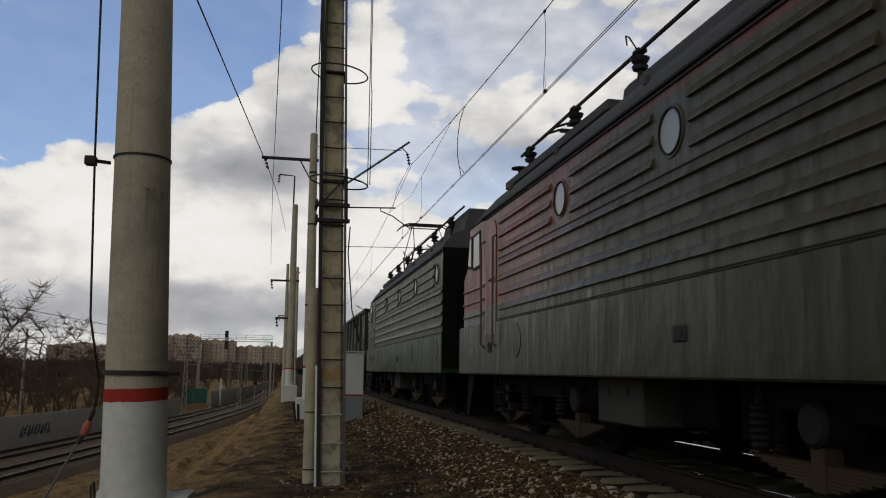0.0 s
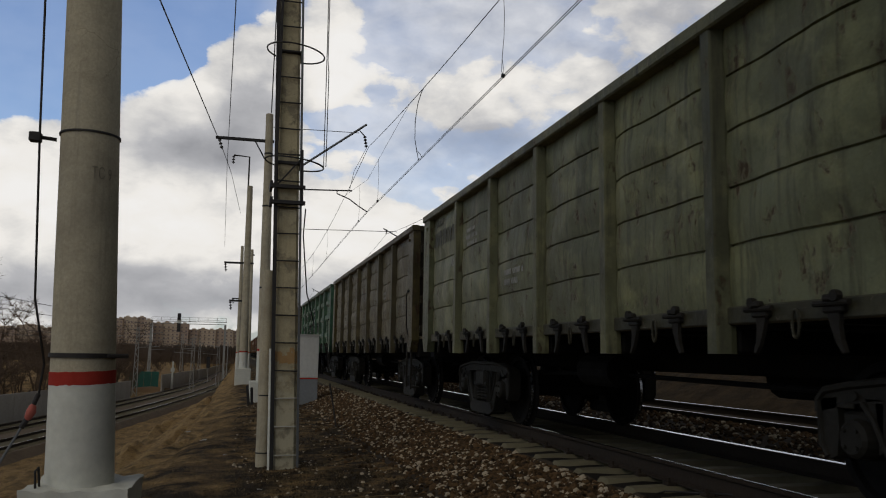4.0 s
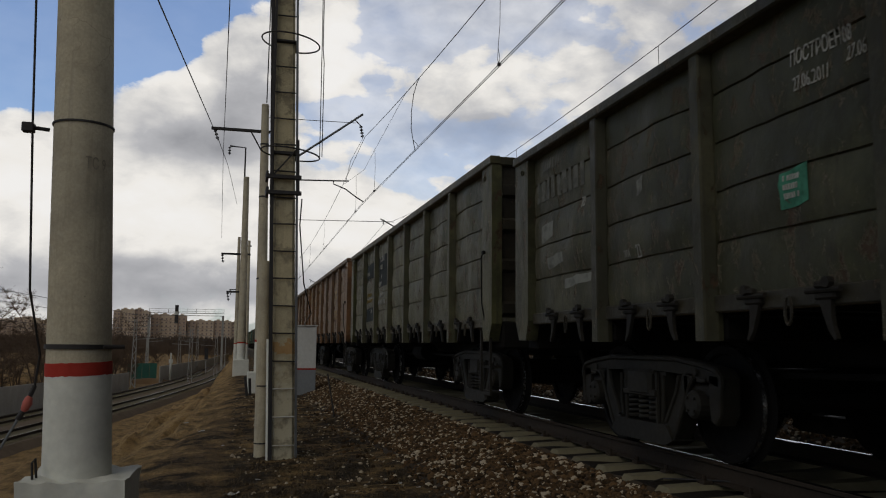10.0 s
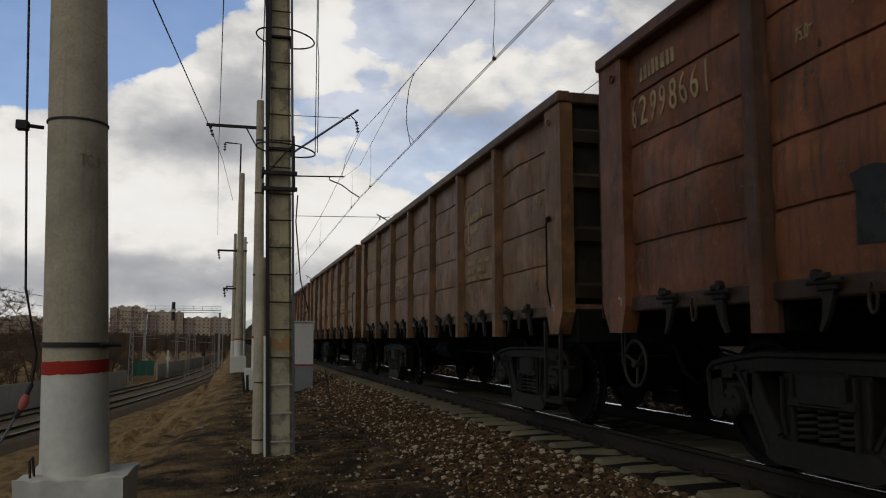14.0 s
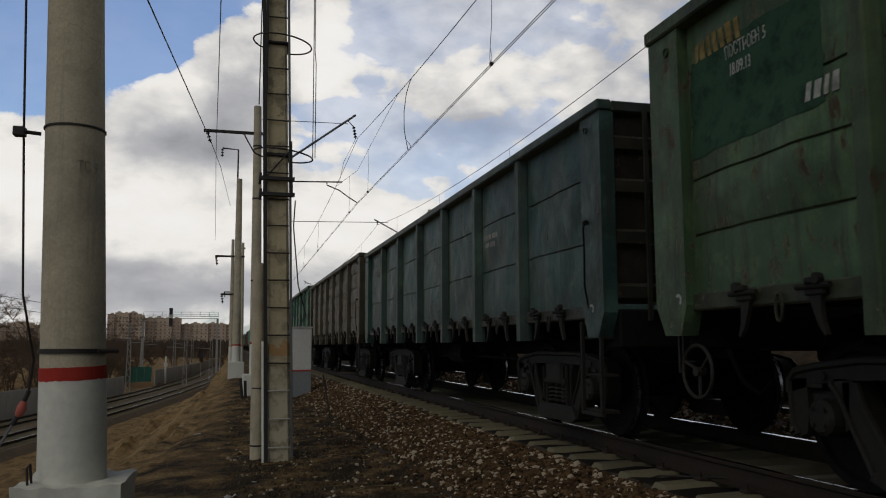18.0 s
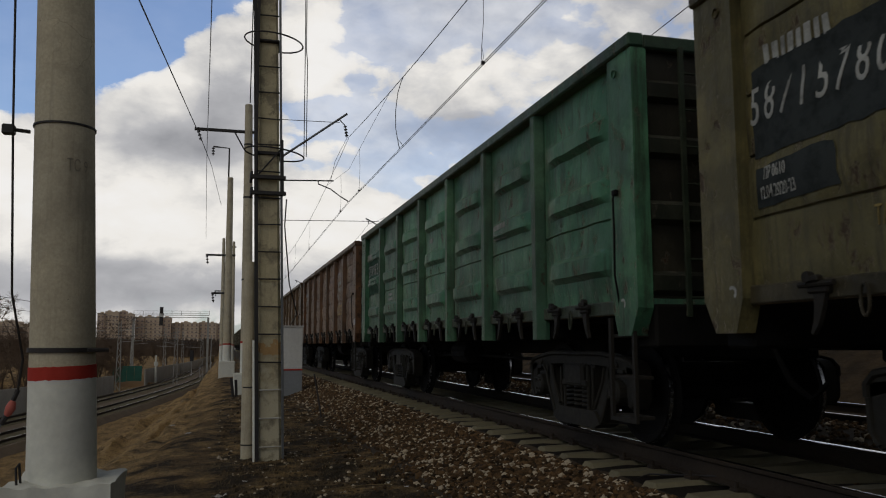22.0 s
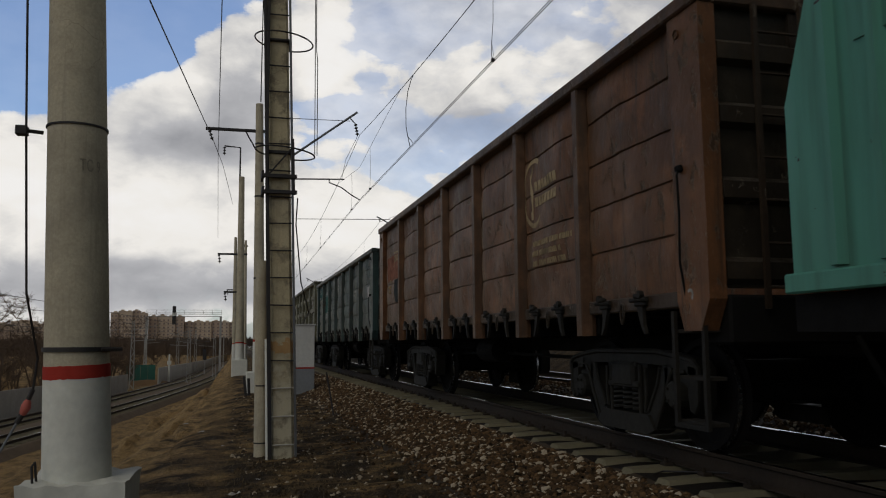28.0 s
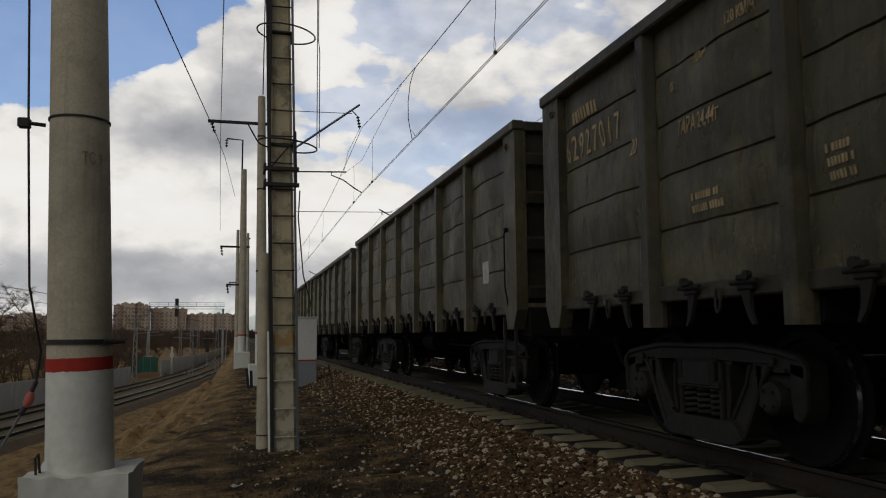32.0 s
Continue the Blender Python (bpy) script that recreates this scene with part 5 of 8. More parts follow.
# blocks of flats on the skyline
def flats(x0, x1, y, z0, tops, mat, label):
    b = thing("apartment_block", label, "building", ((x0 + x1) / 2, y, z0), group="blocks of flats")
    half = (x1 - x0) / 2
    n = len(tops)
    step = 2 * half / n
    win = Geo()
    bands = Geo()
    for i, h in enumerate(tops):
        a, c = -half + i * step, -half + (i + 1) * step
        set_back = 2.0 if i % 2 else 0.0
        g = Geo()
        g.box(a, c, set_back, 16, 0, h)
        part("wall", g, mat if i % 3 else CREAMWALL, b)
        g = Geo()
        g.box(a, c, set_back - 0.3, 16, h, h + 0.5)
        part("roof", g, BRICK, b)
        g = Geo()
        g.box(a + step * 0.3, a + step * 0.7, 4, 9, h + 0.5, h + 1.5)
        part("lift_house", g, BRICK, b)
        fl = int(h / 3.0)
        for k in range(fl):
            z = 1.2 + 3.0 * k
            m = max(2, int(step / 3.4))
            for j in range(m):
                xx = a + (j + 0.5) * step / m
                win.box(xx - 0.65, xx + 0.65, set_back - 0.08, set_back + 0.05, z, z + 1.3)
            bands.box(a + 0.3, c - 0.3, set_back - 0.25, set_back - 0.02, z - 0.8, z - 0.35)
    tagged(part("window_pane", win, DARKPANE, b), kind="stuff")
    tagged(part("balcony_band", bands, CREAMWALL, b), kind="stuff")
    return b


flats(-94.5, -67.5, 700, -2, (28.5, 29.8, 29.2, 30.0, 28.0), BRICK, "tall pinkish brick block of flats on the skyline")
flats(-67.0, -39.0, 712, -2, (26.0, 26.4, 25.6, 25.8), BRICK, "long pale block of flats on the skyline")
flats(-38.6, 12.0, 720, -2, (21.2, 22.0, 21.4, 22.0, 21.6, 21.0, 21.4), BRICK, "long low brick block of flats on the skyline")
flats(-190, -120, 720, -2, (20, 22, 20, 21), BRICK, "brick block of flats half hidden by trees")
far = thing("distant_wood", "far brown wood along the horizon", "trees", (0, 0, 0), kind="stuff")
g = Geo()
rnd2 = random.Random(9)
for i in range(5200):
    x = rnd2.uniform(-330, 60)
    y = rnd2.uniform(420, 640)
    h = rnd2.uniform(7, 10.5)
    lean = rnd2.uniform(-1.5, 1.5)
    g.add([(x - 0.9, y, -5), (x + 0.9, y, -5), (x + lean + 0.7, y + 1, -5 + h * 0.6), (x + lean, y, -5 + h), (x + lean - 1.0, y - 1, -5 + h * 0.55)], [(0, 1, 2), (0, 2, 3), (0, 3, 4)])
# haze is put into the treetops' colour, a little paler than the near trees
part("treetops", g, weathered("hazed_far_twigs", (0.15, 0.112, 0.082), (0.11, 0.08, 0.06), 0.95, 0.5, 0.6), far)

# feeder wires on the poles' left arms
fw = thing("feeder_wires", "thin feeder wires strung along the poles", "overhead wires", (0, 0, 0))
for pts in ([(-2.0, 2.0, 5.62), (-1.46, 14.0, 6.72), (-0.79, 29.0, 8.09), (-0.67, 45.0, 10.65), (-0.13, 62.0, 11.35)],
            [(-0.15, 7.5, 8.45), (-0.41, 20.0, 9.39), (-0.93, 45.0, 11.27), (-1.46, 79.0, 10.89)],
            [(3.39, 50.0, 8.54), (9.56, 50.0, 8.69)]):
    g = Geo()
    g.tube(pts, 0.014 if pts[0][1] < 20 else 0.02, 5)
    part("wire", g, WIRE, fw)


# ---- the train ----
WAGON = 13.92           # coupler to coupler
POSTS = (-4.325, -2.595, -0.865, 0.865, 2.595, 4.325)
HALF = 6.50
OUT, SKIN = 1.565, 1.455


SEAMS = {"plank": [1.74, 2.16, 2.58, 3.0], "pressed": [2.02], "plain": [2.0, 2.72]}
BAYS = [-HALF + 0.42] + [p for q in POSTS for p in (q - 0.086, q + 0.086)] + [HALF - 0.42]
BULGE = 0.034


def skin(style, bay, y, z):
    """How far the side sheet stands out: bulged between the posts, dented by years of grabs."""
    z0, z1 = 1.30, 3.40
    y0, y1 = BAYS[2 * bay], BAYS[2 * bay + 1]
    cy, hw = (y0 + y1) / 2, (y1 - y0) / 2
    seams = SEAMS[style]
    seed = bay + {"plank": 0, "pressed": 20, "plain": 40}[style]
    d = 0.0
    if style == "plank":
        k = [z0] + seams + [z1]
        for a, b in zip(k, k[1:]):
            if a <= z <= b:
                d += 0.014 * math.sin(math.pi * (z - a) / (b - a))
    if style == "pressed":
        for r in (1.64, 2.30, 2.86):
            e = max(0.0, 1 - (abs(y - cy) / (hw * 0.86)) ** 6)
            d += 0.070 * e * max(0.0, min(1.0, (z - r + 0.12) / 0.05, (r + 0.12 - z) / 0.05))
    rim = max(0.0, min(1.0, 5 * min(y - y0, y1 - y, z - z0, z1 - z)))
    d += BULGE * max(0.0, 1 - ((y - cy) / hw) ** 2) * max(0.0, 1 - abs((z - 2.3) / 1.1) ** 3) * (0.75 + 0.5 * ((bay * 37) % 7) / 7)
    d += 0.038 * rim * noise.noise((y * 1.5 + seed * 7.1, z * 1.7, seed)) + 0.018 * rim * noise.noise((y * 5 + seed, z * 4.3, seed * 3))
    return -(SKIN + d)


def panel_mesh(name, y0, y1, style, bay):
    """A side sheet: planks with seams, or pressed ribs."""
    z0, z1 = 1.30, 3.40
    rows = [z0, z1]
    seams = SEAMS[style]
    for s in seams:
        rows += [s - 0.011, s - 0.005, s + 0.005, s + 0.011]
    if style == "pressed":
        for r in (1.64, 2.30, 2.86):
            rows += [r - 0.12, r - 0.07, r + 0.07, r + 0.12]
    rows += [z0 + (z1 - z0) * i / 22 for i in range(1, 22)]
    rows = sorted(rows)
    cols = [y0 + (y1 - y0) * i / 16 for i in range(17)]

    def out(y, z):
        groove = 0.024 if min(abs(z - s) for s in seams) < 0.006 else 0.0
        return skin(style, bay, y, z) + groove
    g = Geo()
    g.smooth = True
    w = len(cols)
    g.add([(out(y, z), y, z) for z in rows for y in cols], [(j * w + i, j * w + i + 1, (j + 1) * w + i + 1, (j + 1) * w + i) for j in range(len(rows) - 1) for i in range(w - 1)])
    g.smooth = True
    g.add([(-(SKIN - 0.07), y, z) for y in (y0, y1) for z in (z0, z1)], [(0, 2, 3, 1)])
    return g.mesh(name, PAINT)


def post_mesh():
    g = Geo()
    prof = [(-0.092, -SKIN + 0.02), (-0.092, -SKIN - 0.02), (-0.064, -OUT + 0.012), (-0.052, -OUT), (0.052, -OUT), (0.064, -OUT + 0.012), (0.092, -SKIN - 0.02), (0.092, -SKIN + 0.02)]
    v, zs = [], (0.98, 1.28, 1.6, 2.4, 3.38)
    for z in zs:
        k = 1.0 + 0.10 * max(0, (1.6 - z))
        v += [(x, y * k, z) for y, x in prof]
    n = len(prof)
    g.add(v, [(i * n + j, i * n + (j + 1) % n, (i + 1) * n + (j + 1) % n, (i + 1) * n + j) for i in range(len(zs) - 1) for j in range(n)] + [tuple(range(n)), tuple(range(4 * n, 5 * n))])
    return g.mesh("post", PAINT)


def corner_mesh():
    """Wide corner plate at the far (+y) end; the near end uses it turned about."""
    g = Geo()
    a, b = HALF - 0.42, HALF
    g.prism([(a, 3.38), (a, 1.22), (a + 0.08, 1.0), (b - 0.12, 1.0), (b, 1.22), (b, 3.38)], "x", -OUT + 0.01, -SKIN + 0.04)
    g.lathe([(0.0, 0.035), (0.012, 0.035), (0.012, 0.0)], (-OUT - 0.008, b - 0.28, 3.22), "x", 10)
    return g.mesh("corner_post", PAINT)


def end_wall_mesh():
    g = Geo()
    b = HALF - 0.03
    g.box(-1.40, 1.40, b - 0.08, b - 0.03, 1.30, 3.40)
    MESH["end_rib"], MESH["end_stake"] = {}, {}
    for z in (1.42, 2.0, 2.55, 3.02):
        k = Geo()
        k.prism([(b - 0.03, z - 0.10), (b + 0.03, z - 0.06), (b + 0.03, z + 0.06), (b - 0.03, z + 0.10)], "x", -1.40, 1.40)
        MESH["end_rib"][z] = k.mesh("end_rib", PAINT)
    for x in (-0.7, 0.0, 0.7):
        k = Geo()
        k.box(x - 0.08, x + 0.08, b - 0.03, b + 0.015, 1.30, 3.40)
        MESH["end_stake"][x] = k.mesh("end_stake", PAINT)
    return g.mesh("end_wall", PAINT)


def ladder_mesh():
    g = Geo()
    y = HALF + 0.05
    for x in (-1.12, -0.72):
        g.box(x - 0.02, x + 0.02, y - 0.02, y + 0.01, 1.15, 3.38)
    for i in range(7):
        g.tube([(-1.12, y, 1.3 + 0.31 * i), (-0.72, y, 1.3 + 0.31 * i)], 0.012, 6)
    return g.mesh("ladder", PAINT)


def lug_mesh(s):
    """A hatch lock: bracket, pin, weight and a pointed finger below the sill; the two of a hatch face one another."""
    g = Geo()
    g.box(-OUT + 0.03, -SKIN + 0.05, -0.085, 0.085, 1.21, 1.28, 0.012)
    g.tube([(-OUT + 0.03, -0.14, 1.265), (-OUT + 0.03, 0.14, 1.265)], 0.018, 8)
    g.box(-OUT + 0.0, -OUT + 0.05, -0.04, 0.05, 1.275, 1.315, 0.010)
    g.lathe([(-0.02, 0.0), (-0.02, 0.034), (0.02, 0.034), (0.02, 0.0)], (-OUT + 0.02, s * 0.05, 1.305), "x", 8)
    g.prism([(s * a, z) for a, z in ((-0.055, 1.22), (0.045, 1.22), (0.040, 1.14), (0.050, 1.06), (0.078, 0.99), (0.060, 0.98), (0.012, 1.04), (-0.030, 1.14))], "x", -OUT + 0.042, -OUT + 0.072)
    return g.mesh("hatch_lock", LOCK)


def ring_mesh():
    g = Geo()
    pts = [(-OUT + 0.05, 0.03 * math.cos(t), 1.16 + 0.085 * math.sin(t)) for t in [2 * math.pi * i / 14 for i in range(15)]]
    g.tube(pts, 0.010, 6, False)
    return g.mesh("tie_ring", PAINT)


def step_mesh():
    """The stirrup below the ladder: one bent flat bar; its treads are parts."""
    g = Geo()
    g.prism([(-0.22, 0.30), (0.22, 0.30), (0.22, 1.15), (0.18, 1.15), (0.18, 0.335), (-0.18, 0.335), (-0.18, 1.15), (-0.22, 1.15)], "x", -OUT + 0.02, -OUT + 0.05)
    k = Geo()
    k.box(-OUT + 0.052, -OUT + 0.20, -0.20, 0.20, -0.015, 0.015, 0.004)
    MESH["tread"] = k.mesh("tread", LOCK)
    return g.mesh("step", LOCK)


def handrail_mesh():
    g = Geo()
    g.tube([(-OUT + 0.02, 0.02, 1.25), (-OUT - 0.03, 0.0, 1.5), (-OUT - 0.05, -0.05, 1.85), (-OUT - 0.045, -0.03, 2.14), (-OUT, 0.02, 2.2)], 0.009, 6)
    g.box(-OUT - 0.03, -OUT + 0.01, -0.035, 0.035, 2.17, 2.22, 0.01)
    return g.mesh("handrail", BLACK)


def wheel_mesh(s):
    g = Geo()
    g.smooth = True
    r = 0.478
    if s:
        # only the band that the rail touches is bright
        tread = [(0.800, r - 0.0015), (0.835, r - 0.004)]
        web = [(0.835, r - 0.004), (0.848, r - 0.010), (0.850, r - 0.020), (0.850, r - 0.065), (0.815, r - 0.080), (0.80, 0.30), (0.815, 0.15), (0.875, 0.125), (0.875, 0.0)]
        inner = [(0.800, r - 0.0015), (0.765, r), (0.755, r + 0.01), (0.735, r + 0.030), (0.725, r + 0.028), (0.72, r - 0.06), (0.755, r - 0.08), (0.77, 0.28), (0.70, 0.13), (0.68, 0.10)]
        g.slot = 1
        g.lathe([(s * a, b) for a, b in tread], (0, 0, 0), "x", 36)
        g.slot = 0
        g.lathe([(s * a, b) for a, b in web], (0, 0, 0), "x", 36)
        g.lathe([(s * a, b) for a, b in inner], (0, 0, 0), "x", 36)
        return g.mesh("wheel", WHEEL, TREAD)
    g.tube([(-1.1, 0, 0), (1.1, 0, 0)], 0.08, 14)
    return g.mesh("axle", WHEEL)


def side_frame_mesh():
    """Cast three-piece bogie side frame: arched top bar, slanted columns, spring seat and jaws, with thick rounded rims round its openings."""
    g = Geo()
    g.smooth = True
    x0, x1 = -1.10, -0.94

    def web(poly, a=x0, b=x1):
        g.prism(poly, "x", a, b)

    def rim(pts, r=0.022):
        g.tube([(x0, y, z) for y, z in pts], r, 6)
    web([(-1.26, 0.62), (-1.27, 0.70), (-1.20, 0.765), (-1.0, 0.80), (-0.60, 0.845), (0.60, 0.845), (1.0, 0.80), (1.20, 0.765), (1.27, 0.70), (1.26, 0.62), (1.05, 0.67), (0.80, 0.71), (0.45, 0.725), (-0.45, 0.725), (-0.80, 0.71), (-1.05, 0.67)])
    rim([(-1.265, 0.62), (-1.265, 0.70), (-1.20, 0.76), (-1.0, 0.795), (-0.60, 0.838), (0.60, 0.838), (1.0, 0.795), (1.20, 0.76), (1.265, 0.70), (1.265, 0.62)], 0.026)
    rim([(-0.25, 0.715), (0.25, 0.715)])
    for s in (-1, 1):
        web([(s * 0.86, 0.72), (s * 0.70, 0.72), (s * 0.62, 0.56), (s * 0.40, 0.25), (s * 0.55, 0.14), (s * 0.74, 0.46)])
        rim([(s * 0.88, 0.69), (s * 0.80, 0.60), (s * 0.73, 0.46), (s * 0.56, 0.17)])
        rim([(s * 0.66, 0.70), (s * 0.61, 0.56), (s * 0.43, 0.30)])
        web([(s * 0.40, 0.72), (s * 0.27, 0.72), (s * 0.28, 0.24), (s * 0.38, 0.22)], x0 + 0.02, x1)
        rim([(s * 0.285, 0.71), (s * 0.285, 0.27)])
        rim([(s * 0.39, 0.69), (s * 0.40, 0.45), (s * 0.37, 0.30)], 0.016)
        web([(s * 1.27, 0.70), (s * 1.10, 0.72), (s * 1.09, 0.50), (s * 1.115, 0.36), (s * 1.19, 0.33), (s * 1.26, 0.42)])
        rim([(s * 1.255, 0.62), (s * 1.25, 0.43), (s * 1.19, 0.35)])
        web([(s * 0.78, 0.70), (s * 0.72, 0.70), (s * 0.74, 0.42), (s * 0.77, 0.40)])
        # a bolted pad and a sand hole on the shoulder
        g.lathe([(-0.012, 0.0), (-0.012, 0.028), (0.0, 0.03)], (x0 - 0.012, s * 0.93, 0.735), "x", 8)
        g.box(x0 - 0.02, x0, s * 1.0 - 0.06, s * 1.0 + 0.06, 0.655, 0.69, 0.006)
    web([(-0.57, 0.15), (-0.46, 0.27), (0.46, 0.27), (0.57, 0.15), (0.44, 0.10), (-0.44, 0.10)], x0 - 0.03, x1 + 0.03)
    rim([(-0.55, 0.16), (-0.44, 0.115), (0.44, 0.115), (0.55, 0.16)])
    return g.mesh("side_frame", BOGIE)


def spring_mesh():
    g = Geo()
    g.smooth = True
    n = 5 * 12
    g.tube([(0.088 * math.cos(i * math.pi / 6), 0.088 * math.sin(i * math.pi / 6), 0.285 + 0.225 * i / n) for i in range(n + 1)], 0.017, 6)
    return g.mesh("spring", BOGIE)


def axle_box_mesh():
    g = Geo()
    g.lathe([(-1.16, 0.0), (-1.16, 0.09), (-1.14, 0.115), (-1.00, 0.13), (-0.93, 0.13)], (0, 0, 0), "x", 16)
    g.box(-1.08, -0.95, -0.16, 0.16, 0.06, 0.16, 0.02)
    for i in range(4):
        a = math.pi / 4 + i * math.pi / 2
        g.tube([(-1.175, 0.07 * math.cos(a), 0.07 * math.sin(a)), (-1.15, 0.07 * math.cos(a), 0.07 * math.sin(a))], 0.014, 6)
    return g.mesh("axle_box", BOGIE)


MESH = {}


def build_bogie(parent, y):
    bolster = Geo()
    bolster.box(-1.15, 1.15, -0.22, 0.22, 0.50, 0.74, 0.03)
    bolster.box(-1.14, -0.90, -0.30, 0.30, 0.50, 0.56, 0.01)
    bolster.lathe([(0.74, 0.16), (0.86, 0.15), (0.86, 0.0)], (0, 0, 0), "z", 16)
    b = part("bogie", bolster, BOGIE, parent, "black cast steel bogie", (0, y, 0))
    for s in (-1, 1):
        turn = pose(0, 0, 0, 0, 0, 0 if s < 0 else 180)
        part("side_frame", MESH["side_frame"], None, b, at=turn)
        for k in (-0.19, 0.0, 0.19) if s < 0 else (0.0,):
            part("spring", MESH["spring"], None, b, at=(s * 1.02, k, 0))
        for k in (-0.925, 0.925):
            part("axle_box", MESH["axle_box"], None, b, at=pose(0, k, 0.478, 0, 0, 0 if s < 0 else 180))
    for k in (-0.925, 0.925):
        for s in (-1, 1):
            part("wheel", MESH["wheel", s], None, b, "steel wheel with a bright tread", (0, k, 0.478))
        part("axle", MESH["wheel", 0], None, b, at=(0, k, 0.478))
    g = Geo()
    for k in (-0.38, 0.38):
        g.box(-0.9, 0.9, k - 0.05, k + 0.05, 0.38, 0.46, 0.01)
        for s in (-1, 1):
            g.prism([(k + math.copysign(0.02, k), 0.28), (k + math.copysign(0.10, k), 0.30), (k + math.copysign(0.10, k), 0.62), (k + math.copysign(0.02, k), 0.62)], "x", s * 0.80 - 0.05, s * 0.80 + 0.05)
    part("brake_beam", g, BLACK, b)
    return b


def prepare():
    for k, f in (("side_frame", side_frame_mesh), ("spring", spring_mesh), ("axle_box", axle_box_mesh), ("ring", ring_mesh),
                 ("post", post_mesh), ("corner", corner_mesh), ("end", end_wall_mesh), ("ladder", ladder_mesh), ("step", step_mesh), ("handrail", handrail_mesh)):
        MESH[k] = f()
    for s in (-1, 0, 1):
        MESH["wheel", s] = wheel_mesh(s)
    for s in (-1, 1):
        MESH["lug", s] = lug_mesh(s)
    for style in ("plank", "pressed", "plain"):
        for i in range(7):
            MESH[style, i] = panel_mesh("side_panel", BAYS[2 * i], BAYS[2 * i + 1], style, i)


def build_gondola(style, braced):
    w = thing("gondola_wagon", "gondola wagon", "freight wagon", (0, 0, 0), group="train")
    turn = pose(0, 0, 0, 0, 0, 180)
    for i in range(7):
        part("side_panel", MESH[style, i], None, w)
    g = Geo()
    g.box(SKIN - 0.06, SKIN, -HALF + 0.05, HALF - 0.05, 1.30, 3.40)
    part("far_side_wall", g, PAINT, w)
    for y in POSTS:
        part("post", MESH["post"], None, w, at=(0, y, 0))
        part("post", MESH["post"], None, w, at=pose(0, y, 0, 0, 0, 180))
    for s in (1, -1):
        me = MESH["corner"]
        if s < 0:
            me = MESH.get("corner_near")
            if me is None:
                me = MESH["corner"].copy()
                for v in me.vertices:
                    v.co.y = -v.co.y
                me.flip_normals()
                MESH["corner_near"] = me
        part("corner_post", me, None, w)
        part("corner_post", MESH["corner"] if s < 0 else MESH.get("corner_near") or MESH["corner"], None, w, at=turn)
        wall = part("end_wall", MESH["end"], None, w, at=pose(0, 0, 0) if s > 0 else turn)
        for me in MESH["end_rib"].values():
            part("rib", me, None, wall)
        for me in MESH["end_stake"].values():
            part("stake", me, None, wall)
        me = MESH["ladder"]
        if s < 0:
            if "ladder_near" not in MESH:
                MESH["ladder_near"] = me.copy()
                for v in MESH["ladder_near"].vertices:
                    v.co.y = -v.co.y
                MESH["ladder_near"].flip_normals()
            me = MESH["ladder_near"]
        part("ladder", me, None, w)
    for s in (-1, 1):
        g = Geo()
        g.box(-0.075, 0.075, -HALF - 0.02, HALF + 0.02, 3.37, 3.49, 0.015)
        part("top_chord", g, PAINT, w, at=(s * (OUT - 0.055), 0, 0))
        g = Geo()
        g.box(-1.44, 1.44, -0.05, 0.05, 3.36, 3.48, 0.015)
        part("end_chord", g, PAINT, w, at=(0, s * (HALF - 0.03), 0))
        g = Geo()
        g.box(-0.06, 0.06, -HALF + 0.1, HALF - 0.1, 1.18, 1.30, 0.01)
        part("side_sill", g, PAINT, w, at=(s * (SKIN - 0.02), 0, 0))
    g = Geo()
    g.box(-0.22, 0.22, -6.4, 6.4, 0.80, 1.16, 0.02)
    part("centre_sill", g, BLACK, w)
    g = Geo()
    g.box(-1.42, 1.42, -0.10, 0.10, 0.98, 1.165, 0.02)
    beam = g.mesh("crossbeam", BLACK)
    for y in POSTS:
        part("crossbeam", beam, None, w, at=(0, y, 0))
    g = Geo()
    g.box(-1.4, 1.4, -0.15, 0.15, 0.90, 1.25, 0.02)
    beam = g.mesh("end_beam", BLACK)
    for s in (-1, 1):
        part("end_beam", beam, None, w, at=(0, s * 6.35, 0))
    for i in range(7):
        c = (i - 3) * 1.73
        g = Geo()
        g.prism([(-SKIN + 0.06, 1.21), (-SKIN + 0.06, 1.25), (-0.2, 1.29), (0.2, 1.29), (SKIN - 0.06, 1.25), (SKIN - 0.06, 1.21)], "y", c - 0.76, c + 0.76)
        part("floor_hatch", g, BLACK, w)
        for d in (-0.33, 0.33):
            part("hatch_lock", MESH["lug", 1 if d > 0 else -1], None, w, at=(0, c * 0.985 + d, 0))
        part("tie_ring", MESH["ring"], None, w, at=(0, c * 0.985, 0))
    for s in (-1, 1):
        build_bogie(w, s * 4.325)
        g = Geo()
        g.box(-0.13, 0.13, 6.45, 6.80, 0.90, 1.17, 0.03)
        g.prism([(-0.20, 6.72), (0.16, 6.72), (0.20, 6.93), (-0.06, 6.97), (-0.22, 6.88)], "z", 0.88, 1.22)
        part("coupler", g, BLACK, w, at=pose(0, 0, 0, 0, 0, 0 if s > 0 else 180))
        g = Geo()
        g.tube([(0.35, 6.5, 0.95), (0.36, 6.75, 0.62), (0.30, 6.9, 0.50), (0.20, 6.96, 0.62)], 0.025, 7)
        part("brake_hose", g, BLACK, w, at=pose(0, 0, 0, 0, 0, 0 if s > 0 else 180))
    step = part("step", MESH["step"], None, w, at=(0, -HALF + 0.32, 0))
    for z in (0.34, 0.66, 1.0):
        part("tread", MESH["tread"], None, step, at=(0, 0, z))
    part("handrail", MESH["handrail"], None, w, at=(0, -HALF + 0.30, 0))
    g = Geo()
